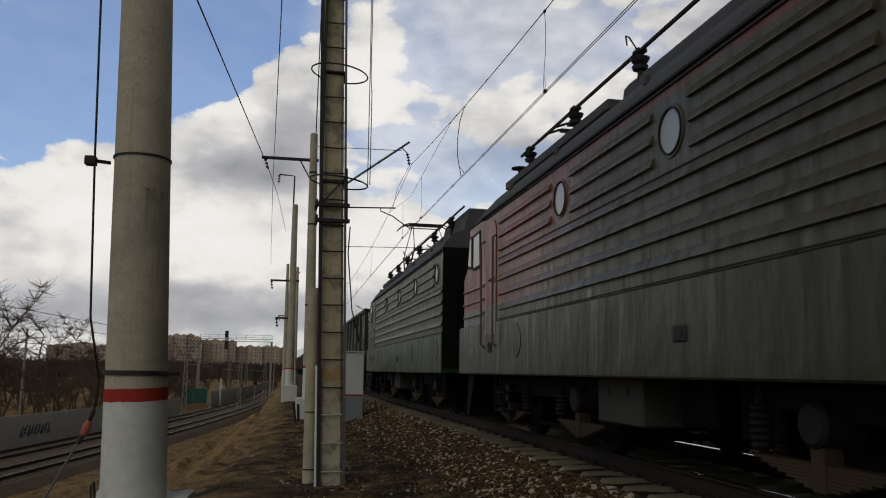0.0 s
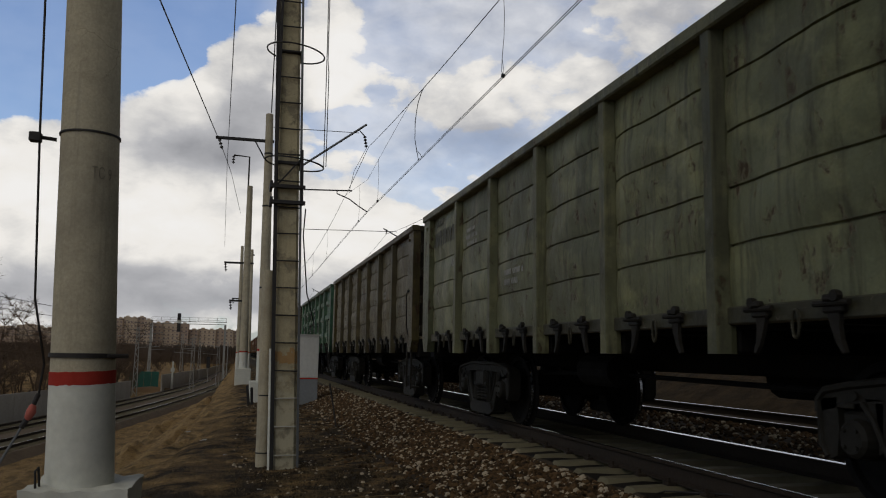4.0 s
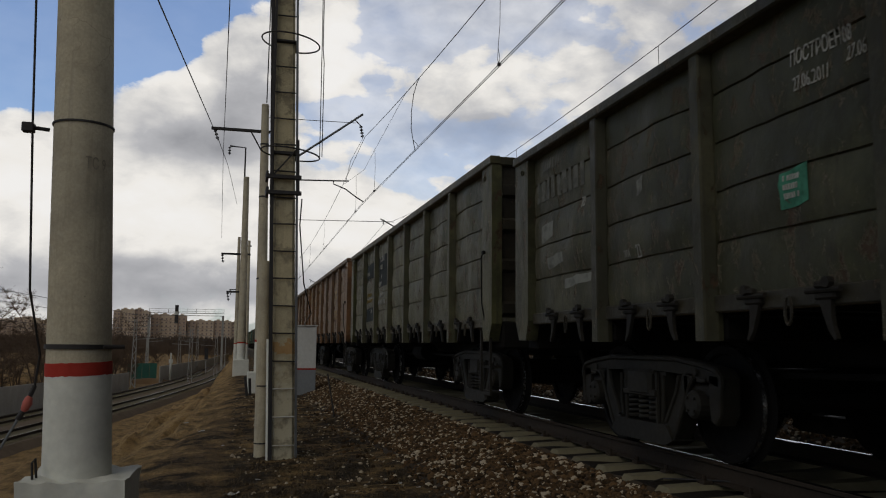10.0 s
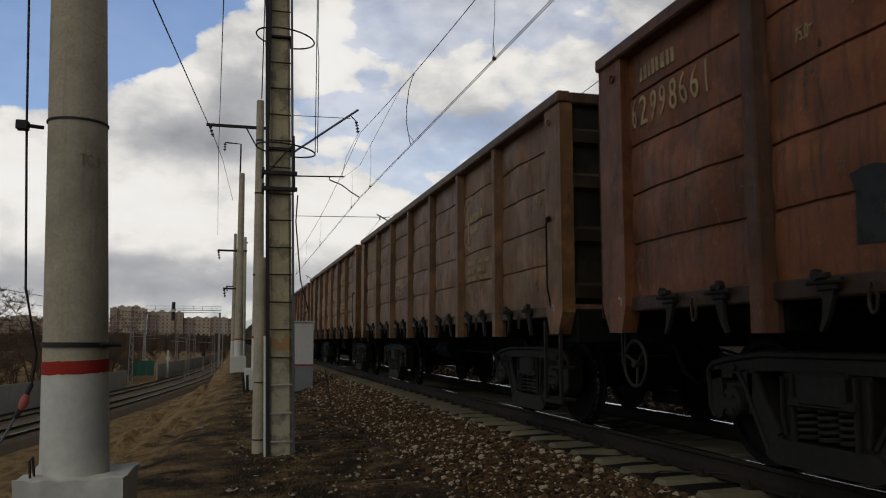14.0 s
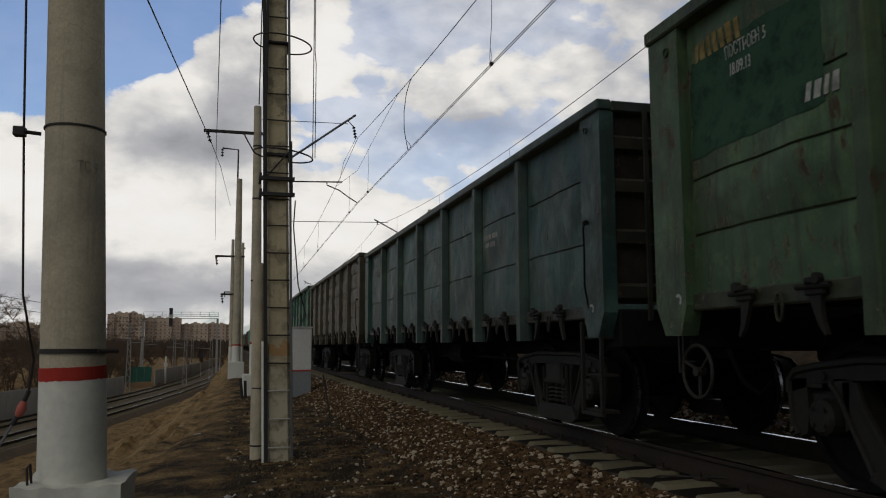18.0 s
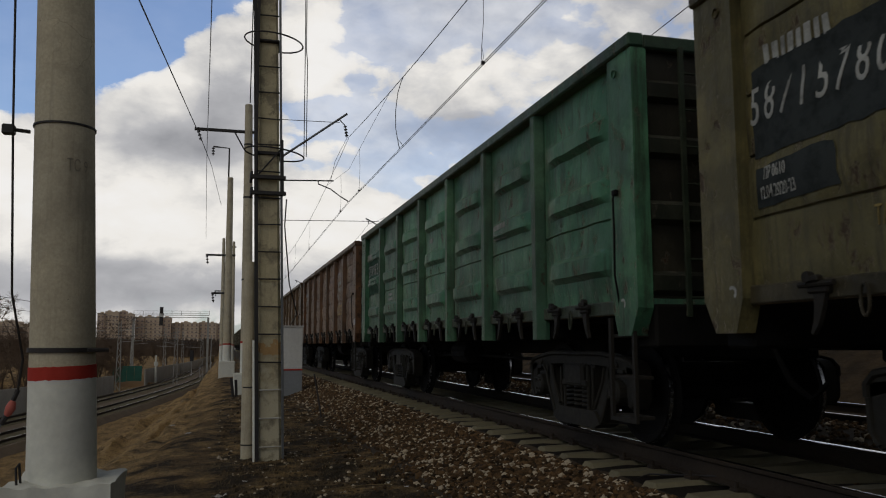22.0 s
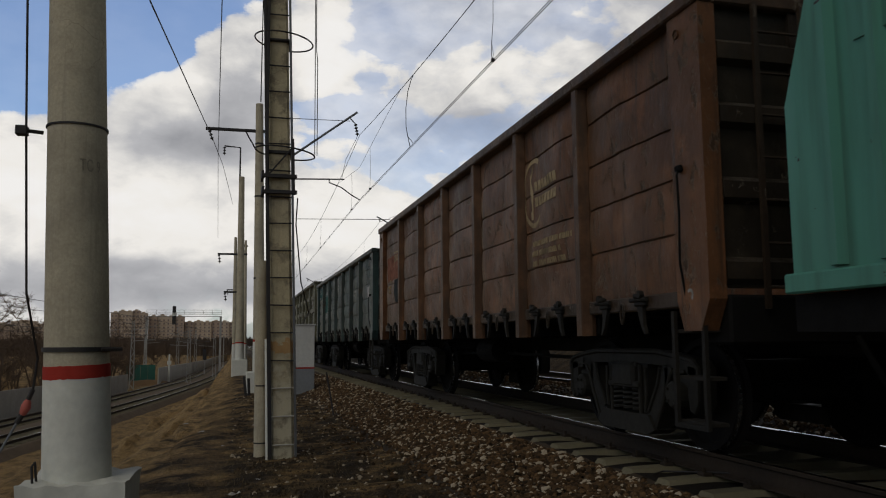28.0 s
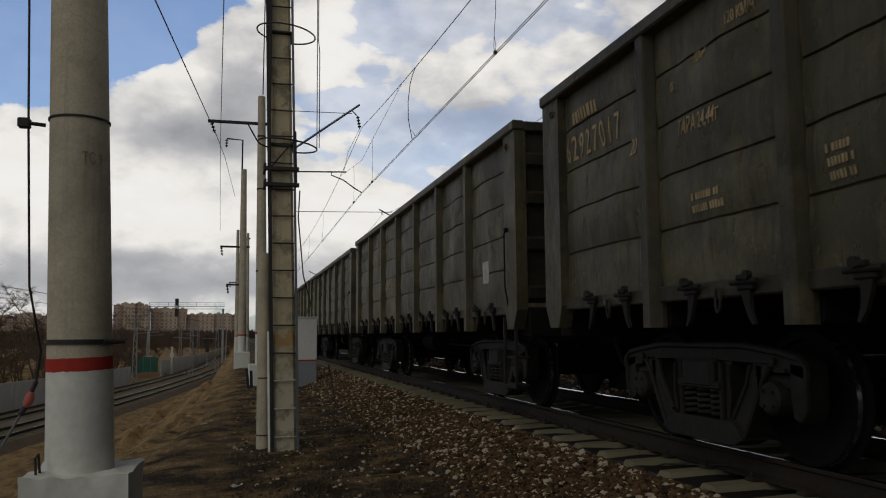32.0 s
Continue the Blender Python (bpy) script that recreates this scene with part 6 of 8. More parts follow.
    g.tube([(-0.7, 0.5, 0.80), (-0.7, 1.3, 0.80)], 0.18, 14)
    g.box(-0.75, -0.65, 0.7, 0.8, 0.9, 1.0)
    part("brake_cylinder", g, BLACK, w)
    g = Geo()
    g.tube([(0.5, -1.6, 0.78), (0.5, -0.6, 0.78)], 0.21, 14)
    part("air_tank", g, BLACK, w)
    g = Geo()
    g.tube([(-0.6, -3.2, 0.72), (-0.6, 0.5, 0.76)], 0.025, 6)
    g.tube([(-0.6, 1.3, 0.76), (-0.6, 3.2, 0.72)], 0.025, 6)
    part("brake_rod", g, BLACK, w)
    g = Geo()
    pts = [(0, 0.19 * math.cos(t), 0.19 * math.sin(t)) for t in [2 * math.pi * i / 20 for i in range(21)]]
    g.tube(pts, 0.014, 6, False)
    for i in range(3):
        a = 2 * math.pi * i / 3 + 0.4
        g.tube([(0.02, 0, 0), (0, 0.19 * math.cos(a), 0.19 * math.sin(a))], 0.013, 5)
    g.lathe([(-0.02, 0.0), (-0.02, 0.035), (0.06, 0.03)], (0, 0, 0), "x", 8)
    for y in (0.22, 0.28):
        g.box(0.02, 0.05, y - 0.012, y + 0.012, -0.02, 0.42)
    part("handbrake_wheel", g, BOGIE, w, "spoked handbrake wheel", (-1.44, 6.15, 0.74))
    if braced:
        for s in (-1, 1):
            g = Geo()
            g.prism([(s * 4.33, 1.30), (s * 4.53, 1.30), (s * 6.32, 3.36), (s * 6.12, 3.36)], "x", -OUT + 0.005, -SKIN - 0.01)
            part("diagonal_brace", g, PAINT, w)
    return w


DULLRED = weathered("dull_red_iron", (0.11, 0.026, 0.022), (0.05, 0.02, 0.018), 0.8)
prepare()
KINDS = {}
# style, braced, colour, rust, description
FLEET = [
    ("plank", 0, (0.029, 0.057, 0.033), 0.55, "dark green gondola wagon, dented and rust-streaked"),
    ("plank", 0, (0.027, 0.137, 0.058), 0.25, "bright green gondola wagon with white stencils"),
    ("plank", 0, (0.163, 0.176, 0.099), 0.45, "pale grey-green gondola wagon, badly flaked"),
    ("plank", 0, (0.093, 0.075, 0.029), 0.75, "olive brown gondola wagon, rusted"),
    ("pressed", 0, (0.050, 0.150, 0.095), 0.30, "teal gondola wagon with pressed ribs and black stencil patches"),
    ("plank", 0, (0.058, 0.048, 0.021), 0.60, "olive gondola wagon with dark repaired patches"),
    ("plain", 1, (0.024, 0.056, 0.028), 0.45, "dark green gondola wagon with diagonal end braces"),
    ("plain", 1, (0.140, 0.133, 0.090), 0.40, "grey gondola wagon with diagonal end braces"),
    ("plank", 0, (0.042, 0.045, 0.023), 0.50, "dark olive gondola wagon with faded stencils"),
    ("plank", 0, (0.058, 0.062, 0.027), 0.62, "dark green and rust gondola wagon with yellow stencils"),
    ("plank", 0, (0.175, 0.086, 0.040), 0.28, "red-brown gondola wagon with a round white emblem"),
    ("plank", 0, (0.180, 0.086, 0.038), 0.25, "red-brown gondola wagon with a dark square patch"),
    ("plank", 0, (0.170, 0.058, 0.023), 0.25, "red-brown gondola wagon with a round emblem"),
    ("plank", 0, (0.235, 0.112, 0.046), 0.25, "brown gondola wagon with a round emblem"),
    ("plank", 0, (0.223, 0.096, 0.033), 0.30, "brown gondola wagon, dusty"),
    ("plank", 0, (0.235, 0.100, 0.032), 0.15, "orange-brown gondola wagon, fairly fresh paint"),
    ("plank", 0, (0.060, 0.118, 0.060), 0.50, "faded green gondola wagon with a white banner"),
    ("plain", 0, (0.030, 0.088, 0.086), 0.20, "dark blue gondola wagon with white stencils"),
    ("plank", 0, (0.076, 0.068, 0.044), 0.65, "dark grey-brown gondola wagon, buckled and stained"),
    ("plank", 0, (0.038, 0.150, 0.110), 0.25, "green gondola wagon fading to teal above"),
    ("plank", 0, (0.135, 0.118, 0.050), 0.50, "olive gondola wagon with a red scuff"),
    ("pressed", 0, (0.056, 0.185, 0.110), 0.42, "green gondola wagon with pressed ribs"),
    ("plank", 0, (0.180, 0.082, 0.040), 0.70, "rusty red-brown gondola wagon with a worn emblem"),
    ("plank", 0, (0.132, 0.072, 0.036), 0.55, "rusty brown gondola wagon with worn white marks"),
    ("plain", 1, (0.043, 0.108, 0.056), 0.95, "green gondola wagon with diagonal end braces, heavily rusted"),
    ("plain", 1, (0.119, 0.126, 0.080), 0.50, "grey-green gondola wagon with diagonal end braces"),
    None,
    ("plank", 0, (0.165, 0.068, 0.028), 0.45, "dark red-brown gondola wagon with a round emblem"),
    ("plank", 0, (0.032, 0.069, 0.075), 0.45, "dark blue gondola wagon, dirty and patched"),
    ("pressed", 0, (0.158, 0.160, 0.108), 0.25, "pale grey gondola wagon with pressed ribs"),
    ("plank", 0, (0.078, 0.069, 0.040), 0.35, "dusty grey-brown gondola wagon"),
    ("plank", 0, (0.086, 0.073, 0.040), 0.40, "dusty olive-grey gondola wagon"),
    ("plank", 0, (0.097, 0.090, 0.053), 0.40, "dusty grey-brown gondola wagon far back in the train"),
    ("plank", 0, (0.108, 0.094, 0.053), 0.40, "dusty grey-brown gondola wagon far back in the train"),
    ("plank", 0, (0.102, 0.084, 0.050), 0.40, "dusty grey-brown gondola wagon far back in the train"),
]
COIL_AT, COIL = 26, 11.4
FIRST = 39.22           # where the first wagon's middle stands at the start


def start_y(i):
    return FIRST + WAGON * i - (0 if i < COIL_AT else (WAGON - COIL) / 2 if i == COIL_AT else WAGON - COIL)


# heights of the top edge, as they differ from wagon to wagon
TOPS = {1: 3.23, 8: 3.16, 17: 3.16, 18: 3.31, 28: 3.17, 19: 3.46, 24: 3.37, 10: 3.49, 11: 3.49, 12: 3.49, 13: 3.49, 14: 3.49, 21: 3.49, 22: 3.49, 23: 3.49, 27: 3.49, 30: 3.49, 31: 3.49}
CUT = {}


def lowered(me, top):
    """The same part for a wagon with lower sides."""
    if max(v.co.z for v in me.vertices) < 1.5:
        return me
    key = me.name, top
    if key not in CUT:
        CUT[key] = me.copy()
        k = (top - 1.30) / (3.49 - 1.30)
        for v in CUT[key].vertices:
            if v.co.z > 1.30:
                v.co.z = 1.30 + (v.co.z - 1.30) * k
    return CUT[key]


TRAIN, MASTER, STYLE = [], [], {}
for i, row in enumerate(FLEET):
    if row is None:
        TRAIN.append(None)
        continue
    style, braced, colour, rust, label = row
    at = pose(TRACK_X, start_y(i), 0)
    if (style, braced) not in KINDS:
        KINDS[style, braced] = w = build_gondola(style, braced)
        w.matrix_basis = at
        MASTER.append((w, i))
    else:
        w = copy_thing(KINDS[style, braced], at)
    TRAIN.append(w)
    STYLE[w.name] = style, (TOPS.get(i, 3.42) - 1.30) / (3.49 - 1.30)
    for ob in w.children_recursive:
        # frames and ends are grimier than sheets; end colours also hold the gap's shade
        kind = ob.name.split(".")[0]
        grime_shade = {"end_wall": 0.98, "rib": 0.94, "stake": 0.94, "ladder": 0.88, "end_chord": 0.75, "top_chord": 0.50, "post": 0.46, "corner_post": 0.15, "diagonal_brace": 0.5, "hatch_lock": 0.93, "tie_ring": 0.92, "side_sill": 0.80}.get(kind, 0.0)
        ob.color = (*(c * (1 - grime_shade) + d * grime_shade for c, d in zip(colour, (0.016, 0.013, 0.010))), rust * (1 - 0.6 * grime_shade))
        if (w, i) not in MASTER and TOPS.get(i, 3.42) < 3.48 and ob.name.split(".")[0] not in ("wheel", "bogie"):
            ob.data = lowered(ob.data, TOPS.get(i, 3.42))
    w["label"] = label
for i, w in enumerate(TRAIN):
    for ob in list(w.children) if w is not None else ():
        if ob.name.split(".")[0] == "handbrake_wheel":
            if i not in (7, 10, 12, 16, 19, 22, 29):
                bpy.data.objects.remove(ob)
            elif i == 19:
                ob.data = ob.data.copy()
                ob.data.materials[0] = DULLRED
for w, i in MASTER:
    for ob in w.children_recursive:
        if TOPS.get(i, 3.42) < 3.48 and ob.name.split(".")[0] not in ("wheel", "bogie"):
            ob.data = lowered(ob.data, TOPS.get(i, 3.42))


# ---- writing and marks on the wagons ----
def stencil(colour):
    def make(n, b):
        o, w = spots(n)
        n.put(b.inputs["Base Color"], n.mix(n.ramp(n.noise(o, 6.0, 6, 0.7, w), (0.46, 0.0), (0.64, 0.75)), colour, tuple(c * 0.30 for c in colour)))
    return surface("stencil_paint", make, 0, 0.8)


WHITE_INK = stencil((0.36, 0.355, 0.32))
CREAM_INK = stencil((0.40, 0.30, 0.17))
YELLOW_INK = stencil((0.26, 0.19, 0.07))
DARK_INK = stencil((0.035, 0.040, 0.038))
ORANGE_INK = stencil((0.42, 0.14, 0.05))
PALE_INK = stencil((0.50, 0.46, 0.42))
GREEN_INK = stencil((0.06, 0.22, 0.14))
TEAL_INK = stencil((0.05, 0.13, 0.11))
FLAKE_INK = stencil((0.22, 0.22, 0.19))
REDDISH_INK = stencil((0.26, 0.10, 0.055))
FAINT_INK = stencil((0.150, 0.148, 0.125))
DULL_INK = stencil((0.064, 0.055, 0.030))
INK = {"m": stencil((0.030, 0.072, 0.042)), "a": FAINT_INK, "g": GREEN_INK, "t": TEAL_INK, "f": FLAKE_INK, "r": REDDISH_INK, "w": WHITE_INK, "c": CREAM_INK, "y": YELLOW_INK, "d": DARK_INK, "o": ORANGE_INK, "p": PALE_INK, "k": DULL_INK}
FACE = -SKIN - 0.040    # just proud of the sheet


def put_mark(w, me, ink, y, z, name="marking", proud=0.0, face=FACE):
    """Sets a flat mark, drawn in x-z, on the side towards the camera; y is its left edge as read."""
    if not me.materials:
        me.materials.append(INK[ink])
    if w.name in STYLE:
        # the paint follows the bulges of the sheet
        style, k = STYLE[w.name]
        for v in me.vertices:
            py, pz = y - v.co.x, 1.30 + (z + v.co.z - 1.30) / k
            bay = min(range(7), key=lambda b: abs((BAYS[2 * b] + BAYS[2 * b + 1]) / 2 - py))
            sheet = skin(style, bay, py, pz) if abs(py) < HALF - 0.44 else -OUT + 0.01
            v.co.y = sheet - 0.005 - (face - proud) + v.co.y - proud * 0.3
    ob = part(name, me, None, w, at=Matrix.Translation((face - proud, y, z)) @ pose(0, 0, 0, 0, 0, -90))
    if name in ("stencil", "brand_mark", "wagon_number", "emblem", "stamp"):
        ob["kind"] = "stuff"
    return ob


def bars_mesh(widths, height, gap):
    """Unreadable lines of writing, as plain bars."""
    g = Geo()
    for i, wd in enumerate(widths):
        if wd <= 0:
            continue
        z = -i * (height + gap)
        x, k = 0.0, i
        while x < wd - 0.3 * height:
            n = height * (0.34, 0.44, 0.30, 0.40)[k % 4]
            g.box(x, x + n, -0.002, 0.002, z, z + height * (1.0, 0.94, 1.0)[k % 3])
            x += n + height * (0.24 if k % 6 or height > 0.1 else 0.7)
            k += 1
    return g.mesh("marking")


def block_mesh(pts):
    """A worn field of paint: a four-cornered patch with a ragged rim, cut fine so that it can follow the sheet."""
    g = Geo()
    a, b, c, d = [Vector((p[0], 0, p[1])) for p in pts]
    nx, nz = max(3, int((b - a).length / 0.09)), max(3, int((d - a).length / 0.09))
    v = []
    for j in range(nz + 1):
        for i in range(nx + 1):
            p = a.lerp(b, i / nx).lerp(d.lerp(c, i / nx), j / nz)
            if i in (0, nx) or j in (0, nz):
                p = p + Vector((noise.noise((p.x * 9, p.z * 9, 3 + a.x)), 0, noise.noise((p.x * 9, p.z * 9, 8)))) * 0.03
            v.append(tuple(p))
    w = nx + 1
    g.smooth = True
    g.add(v, [(j * w + i, j * w + i + 1, (j + 1) * w + i + 1, (j + 1) * w + i) for j in range(nz) for i in range(nx)])
    return g.mesh("marking")


def blot_mesh(wd, h, seed):
    """An overpainted spot with a wandering outline, cut fine so that it can follow the sheet."""
    g = Geo()
    rings, n = max(3, int(wd / 0.16)), 26
    v = [(wd / 2, 0, h / 2)]
    for r in range(1, rings + 1):
        for i in range(n):
            a = 6.2832 * i / n
            far = (r / rings) * (1 + 0.42 * noise.noise((1.3 * math.cos(a), 1.3 * math.sin(a), seed)) + 0.16 * noise.noise((5 * math.cos(a), 5 * math.sin(a), seed)))
            box = 1 / max(abs(math.cos(a)), abs(math.sin(a))) ** 0.6
            v.append((wd / 2 * (1 + far * box * math.cos(a)), 0, h / 2 * (1 + far * box * math.sin(a))))
    f = [(0, 1 + i, 1 + (i + 1) % n) for i in range(n)]
    f += [(1 + r * n + i, 1 + (r + 1) * n + i, 1 + (r + 1) * n + (i + 1) % n, 1 + r * n + (i + 1) % n) for r in range(rings - 1) for i in range(n)]
    g.smooth = True
    g.add(v, f)
    return g.mesh("marking")


def ring_emblem(s):
    """The operator's round sign: an open ring, a stroke and two bars."""
    g = Geo()
    n = 26
    arc = [math.radians(60 + 250 * i / n) for i in range(n + 1)]
    v = [(s * r * math.cos(a) * 0.8, 0, s * r * math.sin(a)) for a in arc for r in (1.0, 0.86)]
    g.add(v, [(2 * i, 2 * i + 1, 2 * i + 3, 2 * i + 2) for i in range(n)])
    g.prism([(-0.22 * s, -0.75 * s), (-0.05 * s, -0.75 * s), (-0.02 * s, 0.75 * s), (-0.2 * s, 0.5 * s)], "y", -0.002, 0.002)
    for z in (0.02, -0.42):
        for k in range(7):
            g.prism([((0.12 + 0.26 * k) * s, z * s), ((0.31 + 0.26 * k) * s, z * s), ((0.31 + 0.26 * k) * s, (z + 0.26) * s), ((0.12 + 0.26 * k) * s, (z + 0.26) * s)], "y", -0.002, 0.002)
    return g.mesh("emblem")


def logo_mesh(s):
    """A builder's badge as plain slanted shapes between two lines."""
    g = Geo()
    quad = lambda x0, x1, z0, z1, lean=0.35: g.prism([((x0 + lean * z0) * s, z0 * s), ((x1 + lean * z0) * s, z0 * s), ((x1 + lean * z1) * s, z1 * s), ((x0 + lean * z1) * s, z1 * s)], "y", -0.0015, 0.0015)
    quad(0.0, 0.80, 0.0, 0.05)
    quad(0.06, 0.86, 0.48, 0.53)
    for x in (0.06, 0.34, 0.62):
        quad(x, x + 0.06, 0.12, 0.40)
        quad(x + 0.06, x + 0.20, 0.34, 0.40)
        quad(x + 0.06, x + 0.18, 0.20, 0.26)
        quad(x + 0.15, x + 0.20, 0.12, 0.34)
    return g.mesh("logo")


def ring_mark(s):
    """A small round stamp: a thin ring and two strokes."""
    g = Geo()
    n = 22
    v = [(s * r * math.cos(6.2832 * i / n), 0, s * r * math.sin(6.2832 * i / n)) for i in range(n) for r in (1.0, 0.88)]
    g.add(v, [(2 * i, 2 * i + 1, (2 * i + 3) % (2 * n), (2 * i + 2) % (2 * n)) for i in range(n)])
    for z in (0.12, -0.4):
        g.prism([(-0.5 * s, z * s), (0.5 * s, z * s), (0.45 * s, (z + 0.28) * s), (-0.45 * s, (z + 0.28) * s)], "y", -0.0015, 0.0015)
    return g.mesh("stamp")


def number_on(w, text, ink, z=2.70, y=6.06, h=0.255, proud=0.0, step=0.153):
    """A painted number, digit by digit; each is cut fine so that it can follow the sheet."""
    for k, sign in enumerate(text):
        me = letters(sign, h, 0.66)
        bm = bmesh.new()
        bm.from_mesh(me)
        for _ in range(3):
            bmesh.ops.subdivide_edges(bm, edges=[e for e in bm.edges if e.calc_length() > 0.07], cuts=1)
            bmesh.ops.triangulate(bm, faces=bm.faces)
        bm.to_mesh(me)
        bm.free()
        xs = [v.co.x for v in me.vertices]
        for v in me.vertices:
            v.co.x -= (min(xs) + max(xs)) / 2
        put_mark(w, me, ink, y - (k + 0.5) * step, z, "digit", proud)


def small_texts(w, ink, lines, proud=0.0):
    for text, y, z, h in lines:
        put_mark(w, letters(text, h * 0.9, 0.56), ink, y - 0.08, z, "stencil", proud)


def patch(w, ink, y, z, wd, h, skew=0.0, proud=-0.004):
    put_mark(w, block_mesh([(0, 0), (wd, 0.02 + skew), (wd * 0.98, h), (0.01, h - 0.03)]), ink, y, z, "patch", proud)


def emblem_on(w, ink, y, z, s):
    put_mark(w, ring_emblem(s), ink, y, z, "emblem")


T = TRAIN
# (wagon, number, ink, height, left edge)
for i, text, ink, low, left in ((7, "53376814", "w", 2.74, 4.15), (11, "62983614", "c", 2.62, 6.04), (15, "60823135", "c", 2.70, 6.05), (17, "53121513", "w", 2.47, 6.06), (19, "63593966", "w", 2.65, 6.15),
                                (20, "58715780", "w", 2.32, 6.15), (21, "52789765", "w", 2.44, 6.11), (22, "54037643", "w", 2.42, 6.13), (23, "60493883", "c", 2.70, 6.05), (28, "62466602", "w", 2.40, 6.06),
                                (30, "62927017", "c", 2.66, 6.10), (12, "62998661", "c", 2.72, 6.10), (29, "60281763", "a", 2.46, 6.05), (9, "64225246", "a", 2.70, 6.05), (10, "62197512", "c", 2.68, 6.05)):
    left = min(left, 6.04)
    number_on(T[i], text, ink, low, left, proud=0.009 if i == 20 else 0.022 if i == 21 else 0.0)
    put_mark(T[i], bars_mesh([0.62], 0.12, 0), ink, left - 0.2, low + 0.36, "brand_mark")
for i, ink in ((0, "a"), (1, "w"), (2, "a"), (4, "a"), (5, "a"), (8, "a"), (13, "c"), (14, "c"), (24, "a"), (31, "a"), (32, "a")):
    low = 3.42 - TOPS.get(i, 3.42)
    put_mark(T[i], bars_mesh([1.25], 0.24, 0), ink, 5.95, 2.78 - low, "wagon_number")
    put_mark(T[i], bars_mesh([0.5], 0.12, 0), ink, 5.75, 3.10 - low, "brand_mark")
for i in (2, 4, 13, 14, 16, 24, 29, 31):
    ink = "w" if i in (1, 2, 4, 16, 24, 29) else "c"
    put_mark(T[i], bars_mesh([0.5, 0.6, 0.55], 0.06, 0.04), ink, 3.9, 2.75, "stencil")
    put_mark(T[i], bars_mesh([0.7, 0.5], 0.07, 0.05), ink, 2.1, 1.95, "stencil")
    put_mark(T[i], bars_mesh([0.3], 0.12, 0), ink, 4.8, 2.35, "stencil")
for i in (10, 11, 12, 13, 14, 22, 27):
    emblem_on(T[i], "c" if i != 22 else "w", -2.98, 2.60, 0.40)
    put_mark(T[i], bars_mesh([1.1, 0.8, 0.9], 0.06, 0.05), "c", -2.95, 1.98, "stencil")
for i in (10, 11, 12):
    put_mark(T[i], logo_mesh(1.0), "c", 2.45, 2.38, "brand_mark")
    patch(T[i], "d", 3.54, 1.45, 0.72, 0.42)
    small_texts(T[i], "c", (("75,0т", 4.0, 2.72, 0.10), ("94м³", 3.52, 2.76, 0.12)))
small_texts(T[11], "c", (("20", 4.95, 2.30, 0.17), ("ДР", 5.75, 2.48, 0.10), ("28.01.2023", 5.85, 2.34, 0.10), ("ПРОБЕГ", 5.75, 2.20, 0.10), ("ПОСТРОЕН", 2.42, 3.14, 0.12), ("28.01.2017", 2.42, 2.98, 0.12)))
small_texts(T[15], "c", (("20", 4.98, 2.24, 0.19), ("ДР", 5.70, 2.46, 0.10), ("21.02.2023", 5.88, 2.32, 0.11), ("ПРОБЕГ", 5.84, 2.17, 0.11)))
small_texts(T[17], "w", (("20", 5.03, 1.90, 0.20), ("ДР", 5.95, 1.84, 0.11), ("29.00.22", 6.05, 1.70, 0.10)))
small_texts(T[19], "w", (("20", 5.14, 2.38, 0.20), ("ДР", 6.02, 2.32, 0.10), ("19.05.2021", 6.12, 2.20, 0.10), ("ПРОБЕГ", 6.08, 2.08, 0.10)))
small_texts(T[21], "w", (("20", 5.58, 2.24, 0.15),))
small_texts(T[23], "c", (("20", 5.2, 2.30, 0.14),))
small_texts(T[28], "w", (("20", 4.85, 2.62, 0.15), ("ПР 482", 4.95, 2.12, 0.12), ("29.04.2020-2023", 5.25, 1.92, 0.11), ("ПРОБЕГ", 4.9, 1.76, 0.11)))
small_texts(T[30], "c", (("20", 4.75, 2.45, 0.17), ("75т", 4.05, 2.80, 0.09), ("92м³", 3.70, 2.92, 0.10), ("120 КМ/Ч", 3.30, 3.06, 0.10), ("ТАРА 24,44т", 3.95, 2.42, 0.14)))
small_texts(T[7], "w", (("КР 5м1", 0.6, 2.95, 0.13), ("31.05.19", 0.62, 2.72, 0.13)))
put_mark(T[23], logo_mesh(0.62), "c", 5.65, 2.36, "brand_mark")
def jack_mark():
    """A short white hook and two strokes that show where to set a jack."""
    g = Geo()
    arc = [math.radians(-60 + 200 * i / 8) for i in range(9)]
    v = [(r * math.cos(a), 0, r * math.sin(a)) for a in arc for r in (0.045, 0.022)]
    g.add(v, [(2 * i, 2 * i + 1, 2 * i + 3, 2 * i + 2) for i in range(8)])
    return g.mesh("jack_mark", WHITE_INK)


JACK = jack_mark()
for i in (7, 10, 12, 13, 15, 16, 17, 19, 20, 21, 22, 23, 27, 29):
    for y in (6.18, -6.26):
        part("jack_mark", JACK, None, T[i], "small white painted hook", Matrix.Translation((-OUT + 0.006, y, 1.26)) @ pose(0, 0, 0, 0, 0, -90))
